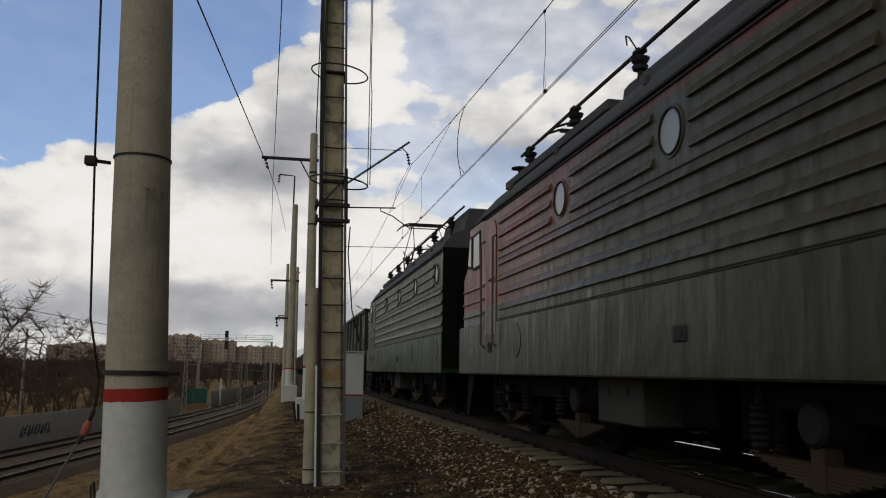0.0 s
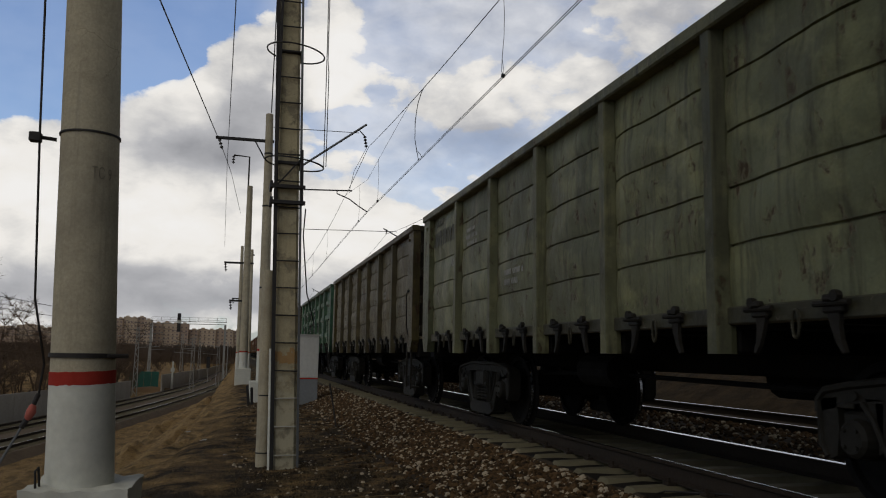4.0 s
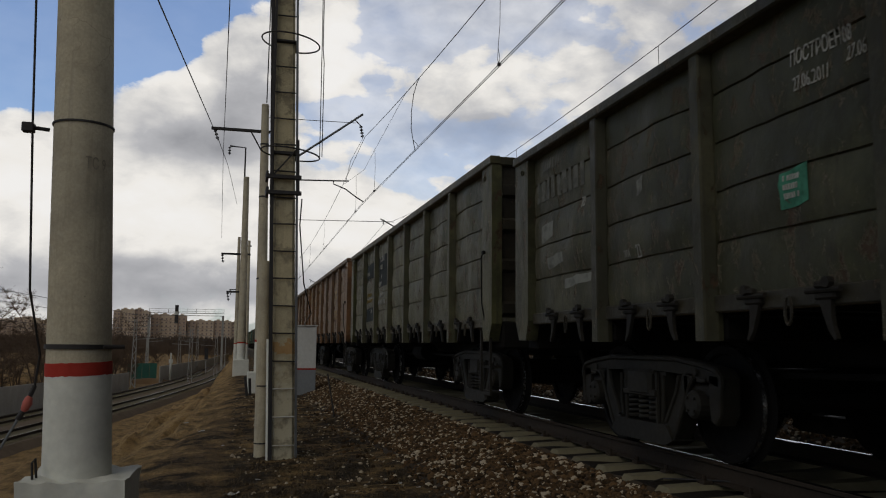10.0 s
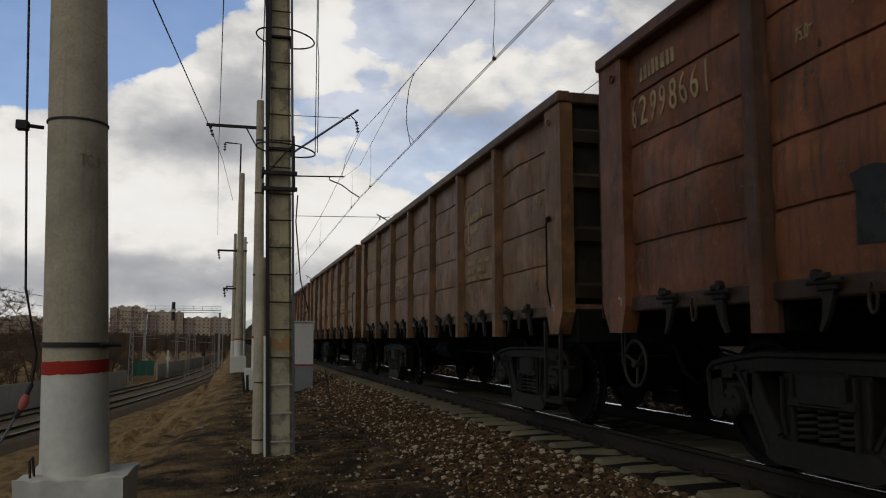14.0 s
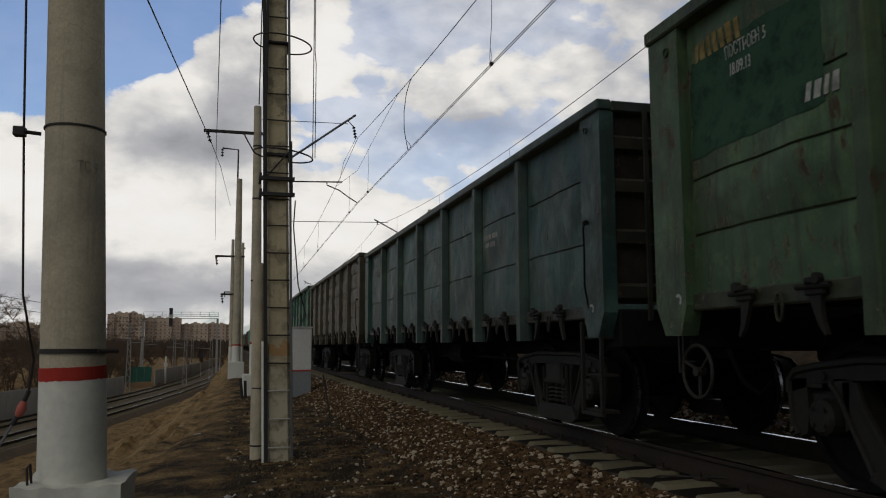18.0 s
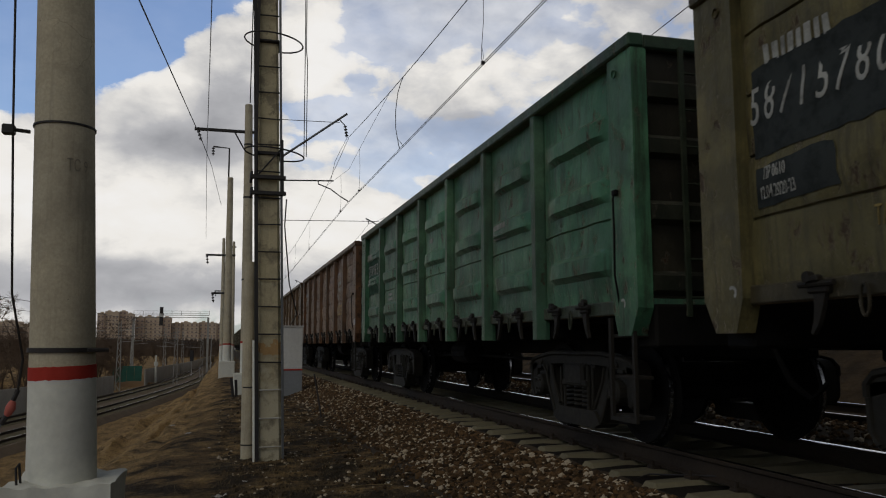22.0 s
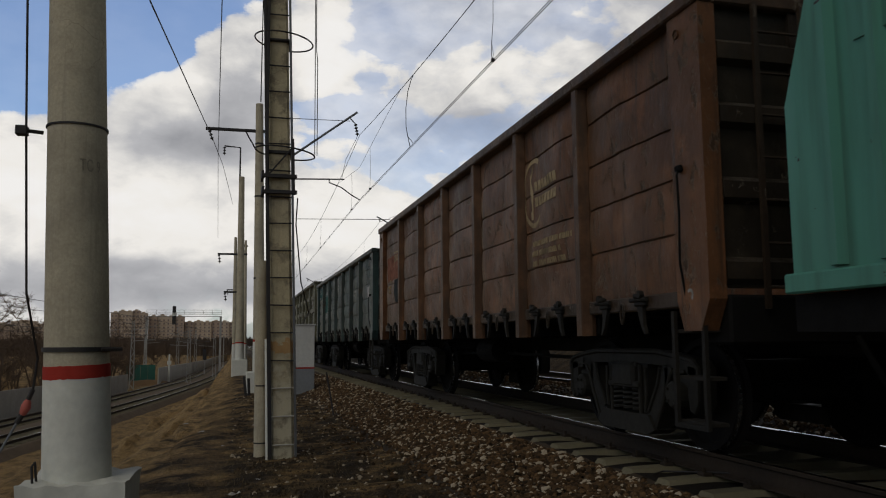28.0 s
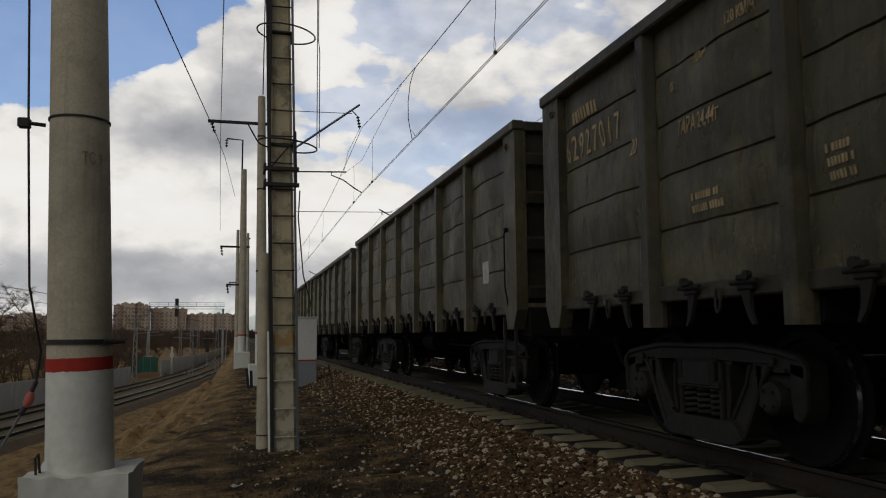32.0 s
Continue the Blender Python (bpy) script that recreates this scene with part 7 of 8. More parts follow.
# black stencil grounds with white lines on the teal wagon
for y, z, wd, h, rows in ((0.54, 2.40, 0.98, 0.44, ()), (0.41, 1.82, 0.80, 0.43, (0.0, 0.45, 0.5)), (2.0, 2.42, 0.78, 0.36, (0.42, 0.42)), (2.03, 1.80, 0.78, 0.43, (0.42, 0.36)),
                          (-1.12, 1.80, 1.28, 0.44, (0.0, 0.55, 0.6)), (-1.08, 1.41, 1.27, 0.25, ()), (3.66, 2.42, 0.72, 0.25, (0.4,)), (5.7, 2.0, 0.6, 0.3, (0.3,))):
    patch(T[4], "d", y, z, wd, h, 0.0, 0.008)
    if rows:
        put_mark(T[4], bars_mesh(list(rows), 0.055, 0.055), "a", y - 0.15, z + h - 0.17, "stencil", 0.012)
small_texts(T[4], "w", (("ПРИПИСАН", 0.36, 2.68, 0.11), ("МЕТАЛЛУРГИЧЕСКАЯ", 0.57, 2.55, 0.105), ("СОБСТВЕННИК", 0.40, 2.13, 0.10), ("АРЕНДОВАН", -1.22, 2.06, 0.11)), 0.012)
put_mark(T[0], blot_mesh(0.42, 0.52, 12), "o", -3.32, 2.32, "patch", -0.004)
for k, (y, z, wd, h) in enumerate(((0.42, 2.20, 0.95, 0.66), (0.66, 1.42, 0.66, 0.42), (-0.30, 1.50, 0.32, 0.55), (2.30, 2.05, 0.90, 0.36), (2.40, 2.45, 0.55, 0.30),
                                   (3.95, 1.95, 0.80, 0.85), (-1.15, 2.00, 0.90, 0.90), (5.50, 1.60, 0.70, 0.50))):
    put_mark(T[5], blot_mesh(wd, h, k * 2.7), "k", y, z, "patch", -0.003)
small_texts(T[5], "w", (("ГРУЗОВ  10-5", 0.02, 1.84, 0.10),), 0.004)
patch(T[16], "p", -4.47, 2.20, 1.45, 0.42)
put_mark(T[16], bars_mesh([0.62], 0.16, 0), "o", -4.95, 2.36, "brand_mark", 0.006)
put_mark(T[16], bars_mesh([1.0, 0.9], 0.08, 0.06), "w", -4.6, 2.1, "stencil")
patch(T[18], "y", -0.1, 2.55, 0.9, 0.3)
patch(T[20], "o", -2.9, 2.7, 0.5, 0.25)
patch(T[20], "d", 6.0, 2.10, 1.6, 0.61, 0.0, 0.004)
patch(T[20], "d", 6.0, 1.78, 0.75, 0.29, 0.0, 0.004)
patch(T[7], "o", -1.2, 2.3, 0.75, 0.55)
put_mark(T[7], bars_mesh([0.75, 0.6], 0.3, 0.1), "w", -2.9, 2.6, "stencil")
patch(T[28], "p", 1.0, 2.6, 0.5, 0.42)
put_mark(T[31], block_mesh([(0, 0), (0.3, 0), (0.3, 0.3), (0, 0.3)]), "p", -4.9, 1.62, "patch")


# further writing, bay by bay
small_texts(T[20], "w", (("ПР 0610", 5.98, 1.95, 0.09), ("12.04.2020-23", 6.03, 1.83, 0.09)), 0.010)
small_texts(T[20], "y", (("ТАРА", 5.12, 1.54, 0.12), ("23", 4.68, 1.54, 0.18)), 0.006)
patch(T[16], "m", 6.05, 2.28, 1.40, 0.75)
patch(T[21], "m", 6.05, 2.02, 1.35, 0.95)
put_mark(T[16], bars_mesh([0.62], 0.14, 0), "y", 5.95, 2.98, "brand_mark", 0.006)
small_texts(T[16], "w", (("ПОСТРОЕН 5", 5.66, 2.88, 0.10), ("18.09.13", 5.62, 2.75, 0.10)), 0.006)
for i, ink in ((3, "w"), (17, "w"), (18, "y"), (19, "w"), (20, "w"), (21, "w"), (24, "w"), (25, "w"), (28, "w"), (30, "c")):
    put_mark(T[i], bars_mesh([0.34, 0.40], 0.055, 0.035), ink, 3.7, 1.9, "stencil")
    put_mark(T[i], bars_mesh([0.55, 0.42], 0.065, 0.04), ink, -2.9, 2.3, "stencil")
    put_mark(T[i], bars_mesh([0.28], 0.08, 0.0), ink, 0.4, 2.55, "stencil")
small_texts(T[8], "w", (("ПОСТРОЕН08", 1.72, 2.66, 0.11), ("27.06.2011", 1.70, 2.50, 0.10), ("КР", 1.05, 2.72, 0.11), ("27.06.2022", 1.25, 2.54, 0.10), ("ТАРА", 3.95, 1.70, 0.07), ("23", 3.72, 1.68, 0.13), ("20", 4.85, 2.30, 0.12)))
patch(T[8], "g", 1.75, 1.78, 0.26, 0.26)
put_mark(T[8], bars_mesh([0.14, 0.15, 0.14], 0.035, 0.02), "w", 1.70, 1.95, "stencil", 0.004)
for y, z, wd, h in ((5.8, 2.05, 0.35, 0.22), (5.6, 1.75, 0.45, 0.15), (5.2, 1.52, 0.6, 0.13), (3.6, 2.2, 0.12, 0.16)):
    patch(T[8], "f", y, z, wd, h, 0.03)
small_texts(T[9], "w", (("69,5т 88м³", 4.0, 2.66, 0.10), ("ТАРА", 3.7, 1.72, 0.07), ("24", 3.45, 1.70, 0.13), ("ПОСТРОЕН 5", 2.35, 2.86, 0.13), ("04.02.2012", 2.35, 2.68, 0.12), ("КР", 2.2, 2.46, 0.11), ("04.02.2023", 2.38, 2.28, 0.12), ("ПРИПИСАН", 2.2, 2.02, 0.12), ("СТ МАГНИТОГОРСК-ГРУЗОВ", 2.48, 1.86, 0.10)))
small_texts(T[9], "y", (("СРОЧНЫЙ ВОЗВРАТ", 4.05, 2.12, 0.09), ("МАГНИТОГОРСК-ГРУЗОВОЙ", 4.12, 1.97, 0.09)))
patch(T[9], "d", 4.2, 2.55, 1.45, 0.40)
patch(T[9], "d", 4.2, 1.50, 1.4, 0.35)
patch(T[9], "d", 2.45, 2.25, 1.4, 0.75)
patch(T[9], "f", 3.2, 2.98, 0.3, 0.2)
small_texts(T[10], "c", (("20", 4.80, 2.36, 0.14), ("ДР", 5.75, 2.40, 0.08), ("06.04.2022", 5.85, 2.28, 0.08), ("ПРОБЕГ", 5.85, 2.17, 0.08), ("120 КМ/Ч", 3.75, 2.36, 0.11), ("ПОСТРОЕН 5", 2.42, 3.06, 0.12), ("06.04.2017", 2.42, 2.90, 0.12)))
for i in (11, 12, 13, 14, 15, 30):
    put_mark(T[i], bars_mesh([0.22, 0.24, 0.22], 0.05, 0.03), "c", 2.3, 1.95, "stencil")
for y, z, wd, h in ((4.0, 2.15, 0.7, 0.4), (1.9, 2.1, 0.5, 0.35), (5.6, 2.4, 0.6, 0.4), (0.4, 2.3, 0.6, 0.35), (-1.2, 2.35, 0.4, 0.3), (2.3, 2.5, 0.8, 0.12)):
    patch(T[1], "f", y, z - 0.1, wd, h, 0.05)
small_texts(T[1], "w", (("ПРИПИСАН", 0.55, 2.52, 0.09), ("МЕТИЗ", -1.1, 1.72, 0.10)))
put_mark(T[5], blot_mesh(0.2, 0.22, 4.0), "t", 1.25, 1.50, "patch")
small_texts(T[5], "w", (("ПОСТРОЕН 5", 2.15, 2.56, 0.085), ("15 05 12", 2.15, 2.42, 0.085), ("ПРИПИСАН", 0.22, 1.97, 0.10)), 0.004)
number_on(T[6], "577009", "a", 2.62, 5.5, 0.20)
small_texts(T[6], "w", (("23,0т", 3.6, 1.55, 0.13),))
put_mark(T[6], bars_mesh([0.16, 0.16, 0.28], 0.06, 0.03), "w", 2.1, 1.85, "stencil")
patch(T[16], "f", -4.45, 2.72, 0.9, 0.4, 0.05)
patch(T[16], "t", -2.8, 2.6, 0.9, 0.5, 0.05)
small_texts(T[22], "w", (("12", -4.6, 2.95, 0.14), ("ПР 1529", 5.45, 1.90, 0.10), ("06.02.2020-2023", 5.72, 1.77, 0.10), ("ПРОБЕГ", 5.45, 1.64, 0.10)))
patch(T[22], "p", -6.18, 2.62, 0.12, 0.2)
patch(T[22], "p", -6.22, 1.42, 0.3, 0.16)
put_mark(T[23], ring_mark(0.12), "c", 6.28, 2.42, "stamp")
put_mark(T[23], bars_mesh([0.26], 0.07, 0), "c", 5.2, 2.02, "stencil")
patch(T[27], "r", 5.9, 2.22, 1.3, 0.55)
patch(T[27], "d", 5.0, 1.75, 0.7, 0.5)
put_mark(T[27], logo_mesh(0.55), "c", 5.3, 2.52, "brand_mark")
small_texts(T[27], "c", (("ДР", 5.55, 2.18, 0.08), ("23.03.2020-23", 5.75, 2.06, 0.08), ("ПРОБЕГ", 5.6, 1.95, 0.08)))
patch(T[28], "t", 5.9, 2.55, 1.4, 0.4)
patch(T[28], "t", 4.0, 2.0, 1.1, 0.6)
patch(T[28], "p", -5.35, 2.05, 0.28, 0.3)
patch(T[28], "f", -4.0, 2.1, 0.8, 0.75)
patch(T[29], "k", 3.54, 1.48, 0.85, 0.50, 0.0, 0.004)
put_mark(T[29], bars_mesh([0.55], 0.3, 0), "p", -4.7, 2.42, "brand_mark")
put_mark(T[21], ring_mark(0.12), "w", 5.85, 3.10, "stamp")
put_mark(T[0], ring_mark(0.08), "w", -5.2, 2.78, "stamp")


# ---- the covered coil wagon ----
def build_coil_wagon():
    w = thing("coil_wagon", "sea-green hooded coil wagon on a black frame, white number", "freight wagon", (TRACK_X, start_y(COIL_AT), 0), group="train")
    HOOD = surface("sea_green_hood", lambda n, b: coat(n, b, (0.075, 0.250, 0.180)), 0, 0.6)
    hl = 5.35
    g = Geo()
    prof = [(-hl, 1.30), (-hl, 2.35), (-hl + 0.40, 3.40), (hl - 0.40, 3.40), (hl, 2.35), (hl, 1.30)]
    g.prism(prof, "x", -1.50, 1.50)
    part("hood", g, HOOD, w, "sea-green ribbed steel hood with chipped paint")
    g = Geo()
    g.prism([(-1.50, 3.40), (-1.2, 3.62), (-0.4, 3.76), (0.4, 3.76), (1.2, 3.62), (1.50, 3.40)], "y", -hl + 0.42, hl - 0.42)
    part("hood_roof", g, HOOD, w)
    y = -hl + 0.50
    k = 0
    while y < hl - 0.3:
        g = Geo()
        g.prism([(-1.50, y - 0.055), (-1.555, y - 0.03), (-1.555, y + 0.03), (-1.50, y + 0.055)], "z", 1.34, 3.38 if abs(y) < hl - 0.45 else 2.9)
        part("rib", g, HOOD, w)
        k += 1
        y += 0.62 if k % 2 else 0.36
    g = Geo()
    g.box(-1.56, -1.48, -hl - 0.02, hl + 0.02, 1.20, 1.32, 0.012)
    part("lower_rim", g, HOOD, w)
    g = Geo()
    g.box(-1.57, -1.47, -hl + 0.40, hl - 0.40, 3.36, 3.44, 0.012)
    part("upper_rim", g, HOOD, w)
    for y in (-3.2, -0.9, 1.4, 3.2):
        g = Geo()
        g.box(-1.45, -1.15, y - 0.16, y + 0.16, 3.44, 3.60, 0.02)
        g.box(-1.40, -1.20, y - 0.22, y + 0.22, 3.56, 3.62, 0.02)
        part("lifting_lug", g, BLACK, w, "black lifting lug on the roof")
    g = Geo()
    g.prism([(3.3, 2.55), (3.95, 2.55), (3.95, 2.9), (3.3, 2.9)], "x", -1.515, -1.50)
    g.prism([(4.25, 2.55), (4.75, 2.55), (4.75, 3.0), (4.25, 3.0)], "x", -1.512, -1.50)
    part("inspection_plate", g, HOOD, w)
    g = Geo()
    e = hl + 0.05
    g.prism([(-e, 1.20), (-e, 0.98), (-2.9, 0.94), (-1.7, 0.66), (1.7, 0.66), (2.9, 0.94), (e, 0.98), (e, 1.20)], "x", -1.46, -1.34)
    part("side_sill", g, BLACK, w, "black fish-bellied sill")
    part("side_sill", g, BLACK, w, at=(2.80, 0, 0))
    g = Geo()
    g.box(-1.34, 1.34, -e, e, 1.05, 1.2)
    g.box(-0.22, 0.22, -e, e, 0.78, 1.05)
    part("underframe", g, BLACK, w)
    for s in (-1, 1):
        build_bogie(w, s * 3.6)
        g = Geo()
        g.box(-0.13, 0.13, 5.3, 5.5, 0.90, 1.17, 0.03)
        g.prism([(-0.20, 5.45), (0.16, 5.45), (0.20, 5.66), (-0.06, 5.70), (-0.22, 5.60)], "z", 0.88, 1.22)
        part("coupler", g, BLACK, w, at=pose(0, 0, 0, 0, 0, 0 if s > 0 else 180))
    def mark(text, y, z, h, name="stencil"):
        me = letters(text, h, 0.75)
        put_mark(w, me, "w", y, z, name, face=-1.465)
    mark("54211164", 1.16, 0.80, 0.215, "wagon_number")
    mark("20", 0.02, 0.80, 0.12)
    mark("СОБСТВЕННИК", -0.22, 1.06, 0.09)
    put_mark(w, bars_mesh([0.35], 0.08, 0), "w", -0.26, 0.92, "brand_mark", face=-1.465)
    mark("СРОЧНЫЙ ВОЗВРАТ", -0.22, 0.78, 0.09)
    mark("СТ ЧЕРЕПОВЕЦ-2", -1.35, 1.00, 0.10)
    mark("СЕВ ЖД", -1.45, 0.84, 0.10)
    put_mark(w, bars_mesh([0.3, 0.3, 0.3], 0.04, 0.03), "w", 2.1, 1.06, "stencil", face=-1.465)
    put_mark(w, bars_mesh([0.25, 0.3], 0.05, 0.03), "w", 2.9, 1.08, "stencil", face=-1.465)
    put_mark(w, bars_mesh([0.22], 0.16, 0), "p", 1.0, 1.75, "stencil", face=-1.504)
    TRAIN[COIL_AT] = w


def coat(n, b, colour, dirt=(0.05, 0.045, 0.04), amount=0.45, smooth=0.35, gloss=0.28, dust=0.0):
    """Fairly sound paint with chips, runs and grime."""
    o, w = spots(n)
    runs = n.noise(stretched(n, o, 5.0, 6.0, 0.45), 1.5, 6, 0.6, w)
    c = n.mix(n.ramp(n.noise(o, 0.9, 5, 0.6, w), (0.35, 0.0), (0.7, 0.6)), colour, tuple(x * 0.72 + 0.006 for x in colour))
    c = n.mix(n.ramp(runs, (0.48, 0.0), (0.75, amount)), c, dirt)
    c = n.mix(n.math("GREATER_THAN", n.noise(o, 9.0, 4, 0.55, w), 0.70), c, (0.035, 0.03, 0.025))
    n.put(b.inputs["Base Color"], c)
    n.put(b.inputs["Roughness"], n.ramp(runs, (0.3, smooth), (0.7, smooth + 0.30)))
    b.inputs["Specular IOR Level"].default_value = gloss
    if dust:
        b.inputs["Specular Tint"].default_value = (1.0, 0.90, 0.66, 1)
        b.inputs["Sheen Weight"].default_value, b.inputs["Sheen Roughness"].default_value = dust, 0.35
        b.inputs["Sheen Tint"].default_value = (1.0, 0.88, 0.60, 1)
    # buckled sheet: dents stand upright between the ribs
    dents = n.math("ADD", n.noise(o, 2.2, 3, 0.5, w), n.math("MULTIPLY", n.noise(stretched(n, o, 1.0, 2.6, 0.7), 1.6, 3, 0.5, w), 1.2 if dust else 0.0))
    bump(n, b, dents, 0.25, 0.03 if smooth > 0.3 else 0.07)


build_coil_wagon()


# ---- the two locomotive sections ----
GLASS = surface("dark_cab_glass", lambda n, b: n.put(b.inputs["Base Color"], (0.05, 0.055, 0.06, 1)), 0, 0.06)
# the pale base colour stands in for the sky's reflection in the panes
PORT_GLASS = surface("sky_pale_port_glass", lambda n, b: n.put(b.inputs["Base Color"], (0.36, 0.37, 0.35, 1)), 0, 0.15)
ROOF = weathered("roof_grey", (0.10, 0.10, 0.10), (0.06, 0.055, 0.05), 0.75, 12.0, 0.6)
RUBBER = weathered("black_rubber", (0.02, 0.02, 0.02), (0.03, 0.03, 0.03), 0.7, 20.0, 0.3)


BOXGREY = weathered("underfloor_grey", (0.085, 0.078, 0.060), (0.035, 0.031, 0.025), 0.79)
LEAF = weathered("rusty_spring_leaf", (0.075, 0.050, 0.028), (0.030, 0.022, 0.014), 0.8)


def build_loco(y, upper, lower, nose, rail_mat, label, raised, shift=0.0):
    """One section; its cab is at the end away from the camera."""
    w = thing("locomotive_section", label, "locomotive", (TRACK_X, y, 0), group="train")
    X, E = 1.58, 7.5
    # body: side walls as panes between openings are one sheet with portholes let in
    g = Geo()
    g.prism([(-E, 1.72), (5.8 if nose is not upper else 5.9, 1.72), (5.9, 3.44), (-E, 3.44)], "x", -X, -X + 0.06)
    part("side_wall", g, upper, w, "ribbed side wall")
    g = Geo()
    g.prism([(-E, 1.72), (5.9, 1.72), (5.9, 3.44), (-E, 3.44)], "x", X - 0.06, X)
    part("far_side_wall", g, upper, w)
    g = Geo()
    g.box(-X - 0.012, X + 0.012, -E - 0.01, E - 0.05, 0.90, 1.72, 0.02)
    part("skirt", g, lower, w, "smooth lower side")
    # cab
    g = Geo()
    g.prism([(5.9, 1.72), (7.10, 1.72), (7.10, 2.56), (7.02, 2.64), (6.86, 2.70), (6.66, 3.44), (5.9, 3.44)], "x", -X + 0.004, X - 0.004)
    part("cab", g, nose, w, "driver's cab")
    # ribs
    for z in (1.885, 2.11, 2.335, 2.565):
        g = Geo()
        g.prism([(-X - 0.040, z - 0.020), (-X, z - 0.024), (-X, z + 0.075), (-X - 0.040, z - 0.006)], "y", -E, 4.65)
        part("rib", g, upper, w)
    for z in (2.11, 2.335, 1.885):
        g = Geo()
        g.prism([(-X - 0.028, z - 0.012), (-X, z - 0.025), (-X, z + 0.025), (-X - 0.028, z + 0.008)], "y", 5.6, 7.05)
        part("rib", g, nose, w)
    for z in (1.735, 2.655):
        g = Geo()
        g.box(-X - 0.008, -X, -E, 4.7, z - 0.006, z + 0.006)
        part("seam", g, RUBBER, w)
    ports = [p + shift for p in (-7.02, -4.2, -1.38, 1.45)]
    for z in (2.785, 2.995, 3.205):
        for a, b in ((-6.70, -4.55), (-3.85, -1.72), (-1.03, 1.10), (1.80, 4.65 - shift)):
            a, b = a + shift, b + shift
            g = Geo()
            g.prism([(-X - 0.038, z - 0.018), (-X, z - 0.022), (-X, z + 0.070), (-X - 0.038, z - 0.005)], "y", a, b)
            part("rib", g, upper, w)
    for yp in ports:
        g = Geo()
        g.smooth = True
        g.lathe([(-X - 0.002, 0.236), (-X - 0.014, 0.232), (-X - 0.014, 0.212), (-X - 0.004, 0.210)], (0, yp, 3.00), "x", 32)
        pw = part("porthole", g, upper, w, "round window in a painted flange")
        g = Geo()
        g.smooth = True
        g.lathe([(-X - 0.002, 0.212), (-X - 0.024, 0.210), (-X - 0.026, 0.196), (-X - 0.006, 0.190)], (0, yp, 3.00), "x", 32)
        part("rubber_seal", g, RUBBER, pw, "black rubber seal")
        g = Geo()
        g.lathe([(-X - 0.008, 0.195), (-X - 0.008, 0.0)], (0, yp, 3.00), "x", 32)
        part("pane", g, PORT_GLASS, pw)
    # roof
    g = Geo()
    g.smooth = True
    g.prism([(-X - 0.02, 3.40), (-X - 0.02, 3.46), (-1.52, 3.62), (-1.36, 3.80), (-1.05, 3.92), (1.05, 3.92), (1.36, 3.80), (1.52, 3.62), (X + 0.02, 3.46), (X + 0.02, 3.40)], "y", -E, 5.6)
    g.add([(x, yy, z) for yy, k in ((5.6, 1.0), (6.3, 0.62), (6.72, 0.10)) for x, z in [(-X - 0.02, 3.44), (-1.52, 3.44 + 0.18 * k), (-1.30, 3.44 + 0.38 * k), (0, 3.44 + 0.48 * k), (1.30, 3.44 + 0.38 * k), (1.52, 3.44 + 0.18 * k), (X + 0.02, 3.44)]],
          [(j * 7 + i, j * 7 + i + 1, j * 7 + 8 + i, j * 7 + 7 + i) for j in range(2) for i in range(6)])
    part("roof", g, ROOF, w, "sooty grey roof")
    g = Geo()
    g.box(-X - 0.045, -X + 0.01, -E, 5.7, 3.425, 3.46, 0.006)
    part("gutter", g, RUBBER, w)
    g = Geo()
    g.prism([(-1.12, 3.86), (-1.02, 4.36), (1.02, 4.36), (1.12, 3.86)], "y", -E + 0.05, -4.9)
    part("roof_hatch", g, ROOF, w, "raised roof vent box")
    g = Geo()
    g.prism([(-1.16, 3.84), (-1.12, 4.10), (-1.06, 4.17), (1.06, 4.17), (1.12, 4.10), (1.16, 3.84)], "y", -4.85, 1.0)
    part("roof_hatch", g, ROOF, w)
    for yy in (-6.0, -3.9, -1.6, 0.62, 2.6, 4.6):
        g = Geo()
        g.lathe([(-0.50, 0.03), (-0.20, 0.03), (-0.19, 0.08), (-0.15, 0.09), (-0.14, 0.05), (-0.10, 0.09), (-0.06, 0.11), (-0.04, 0.05), (0.02, 0.04)], (-1.10, yy, 4.38), "z", 14)
        g.box(-1.16, -1.04, yy - 0.07, yy + 0.07, 4.37, 4.42, 0.01)
        part("roof_insulator", g, IRON, w)
    g = Geo()
    g.tube([(-1.12, -7.4, 4.40), (-1.12, 5.0, 4.38)], 0.026, 6)
    g.tube([(-1.12, 0.62, 4.40), (-1.22, 0.62, 4.55), (-1.24, 0.66, 4.58), (-1.20, 0.72, 4.50)], 0.010, 5)
    part("roof_busbar", g, IRON, w)
    # walkway edge and small fittings along the roof
    for yy in (-5.6, -2.9, -0.3, 2.3, 4.4):
        g = Geo()
        g.box(-1.50, -1.44, yy - 0.03, yy + 0.03, 3.66, 3.76, 0.01)
        part("roof_lug", g, ROOF, w)
    g = Geo()
    g.box(-1.28, -1.02, 1.1, 5.4, 3.90, 4.02, 0.01)
    part("roof_walkway", g, ROOF, w)
    g = Geo()
    g.lathe([(0.0, 0.02), (0.30, 0.02), (0.30, 0.14), (0.32, 0.14), (0.33, 0.0)], (-0.95, 5.7, 4.05), "z", 12)
    g.tube([(-1.05, 5.6, 3.80), (-0.97, 5.68, 4.3)], 0.012, 5)
    g.tube([(-0.85, 5.8, 3.80), (-0.93, 5.72, 4.3)], 0.012, 5)
    part("roof_aerial", g, IRON, w)
    # pantograph: a lower frame on insulators, two pairs of hinged arms, two collector bars
    base, top, foot = (4.0, 6.05, 4.22) if raised else (4.45, 4.74, 4.28)
    g = Geo()
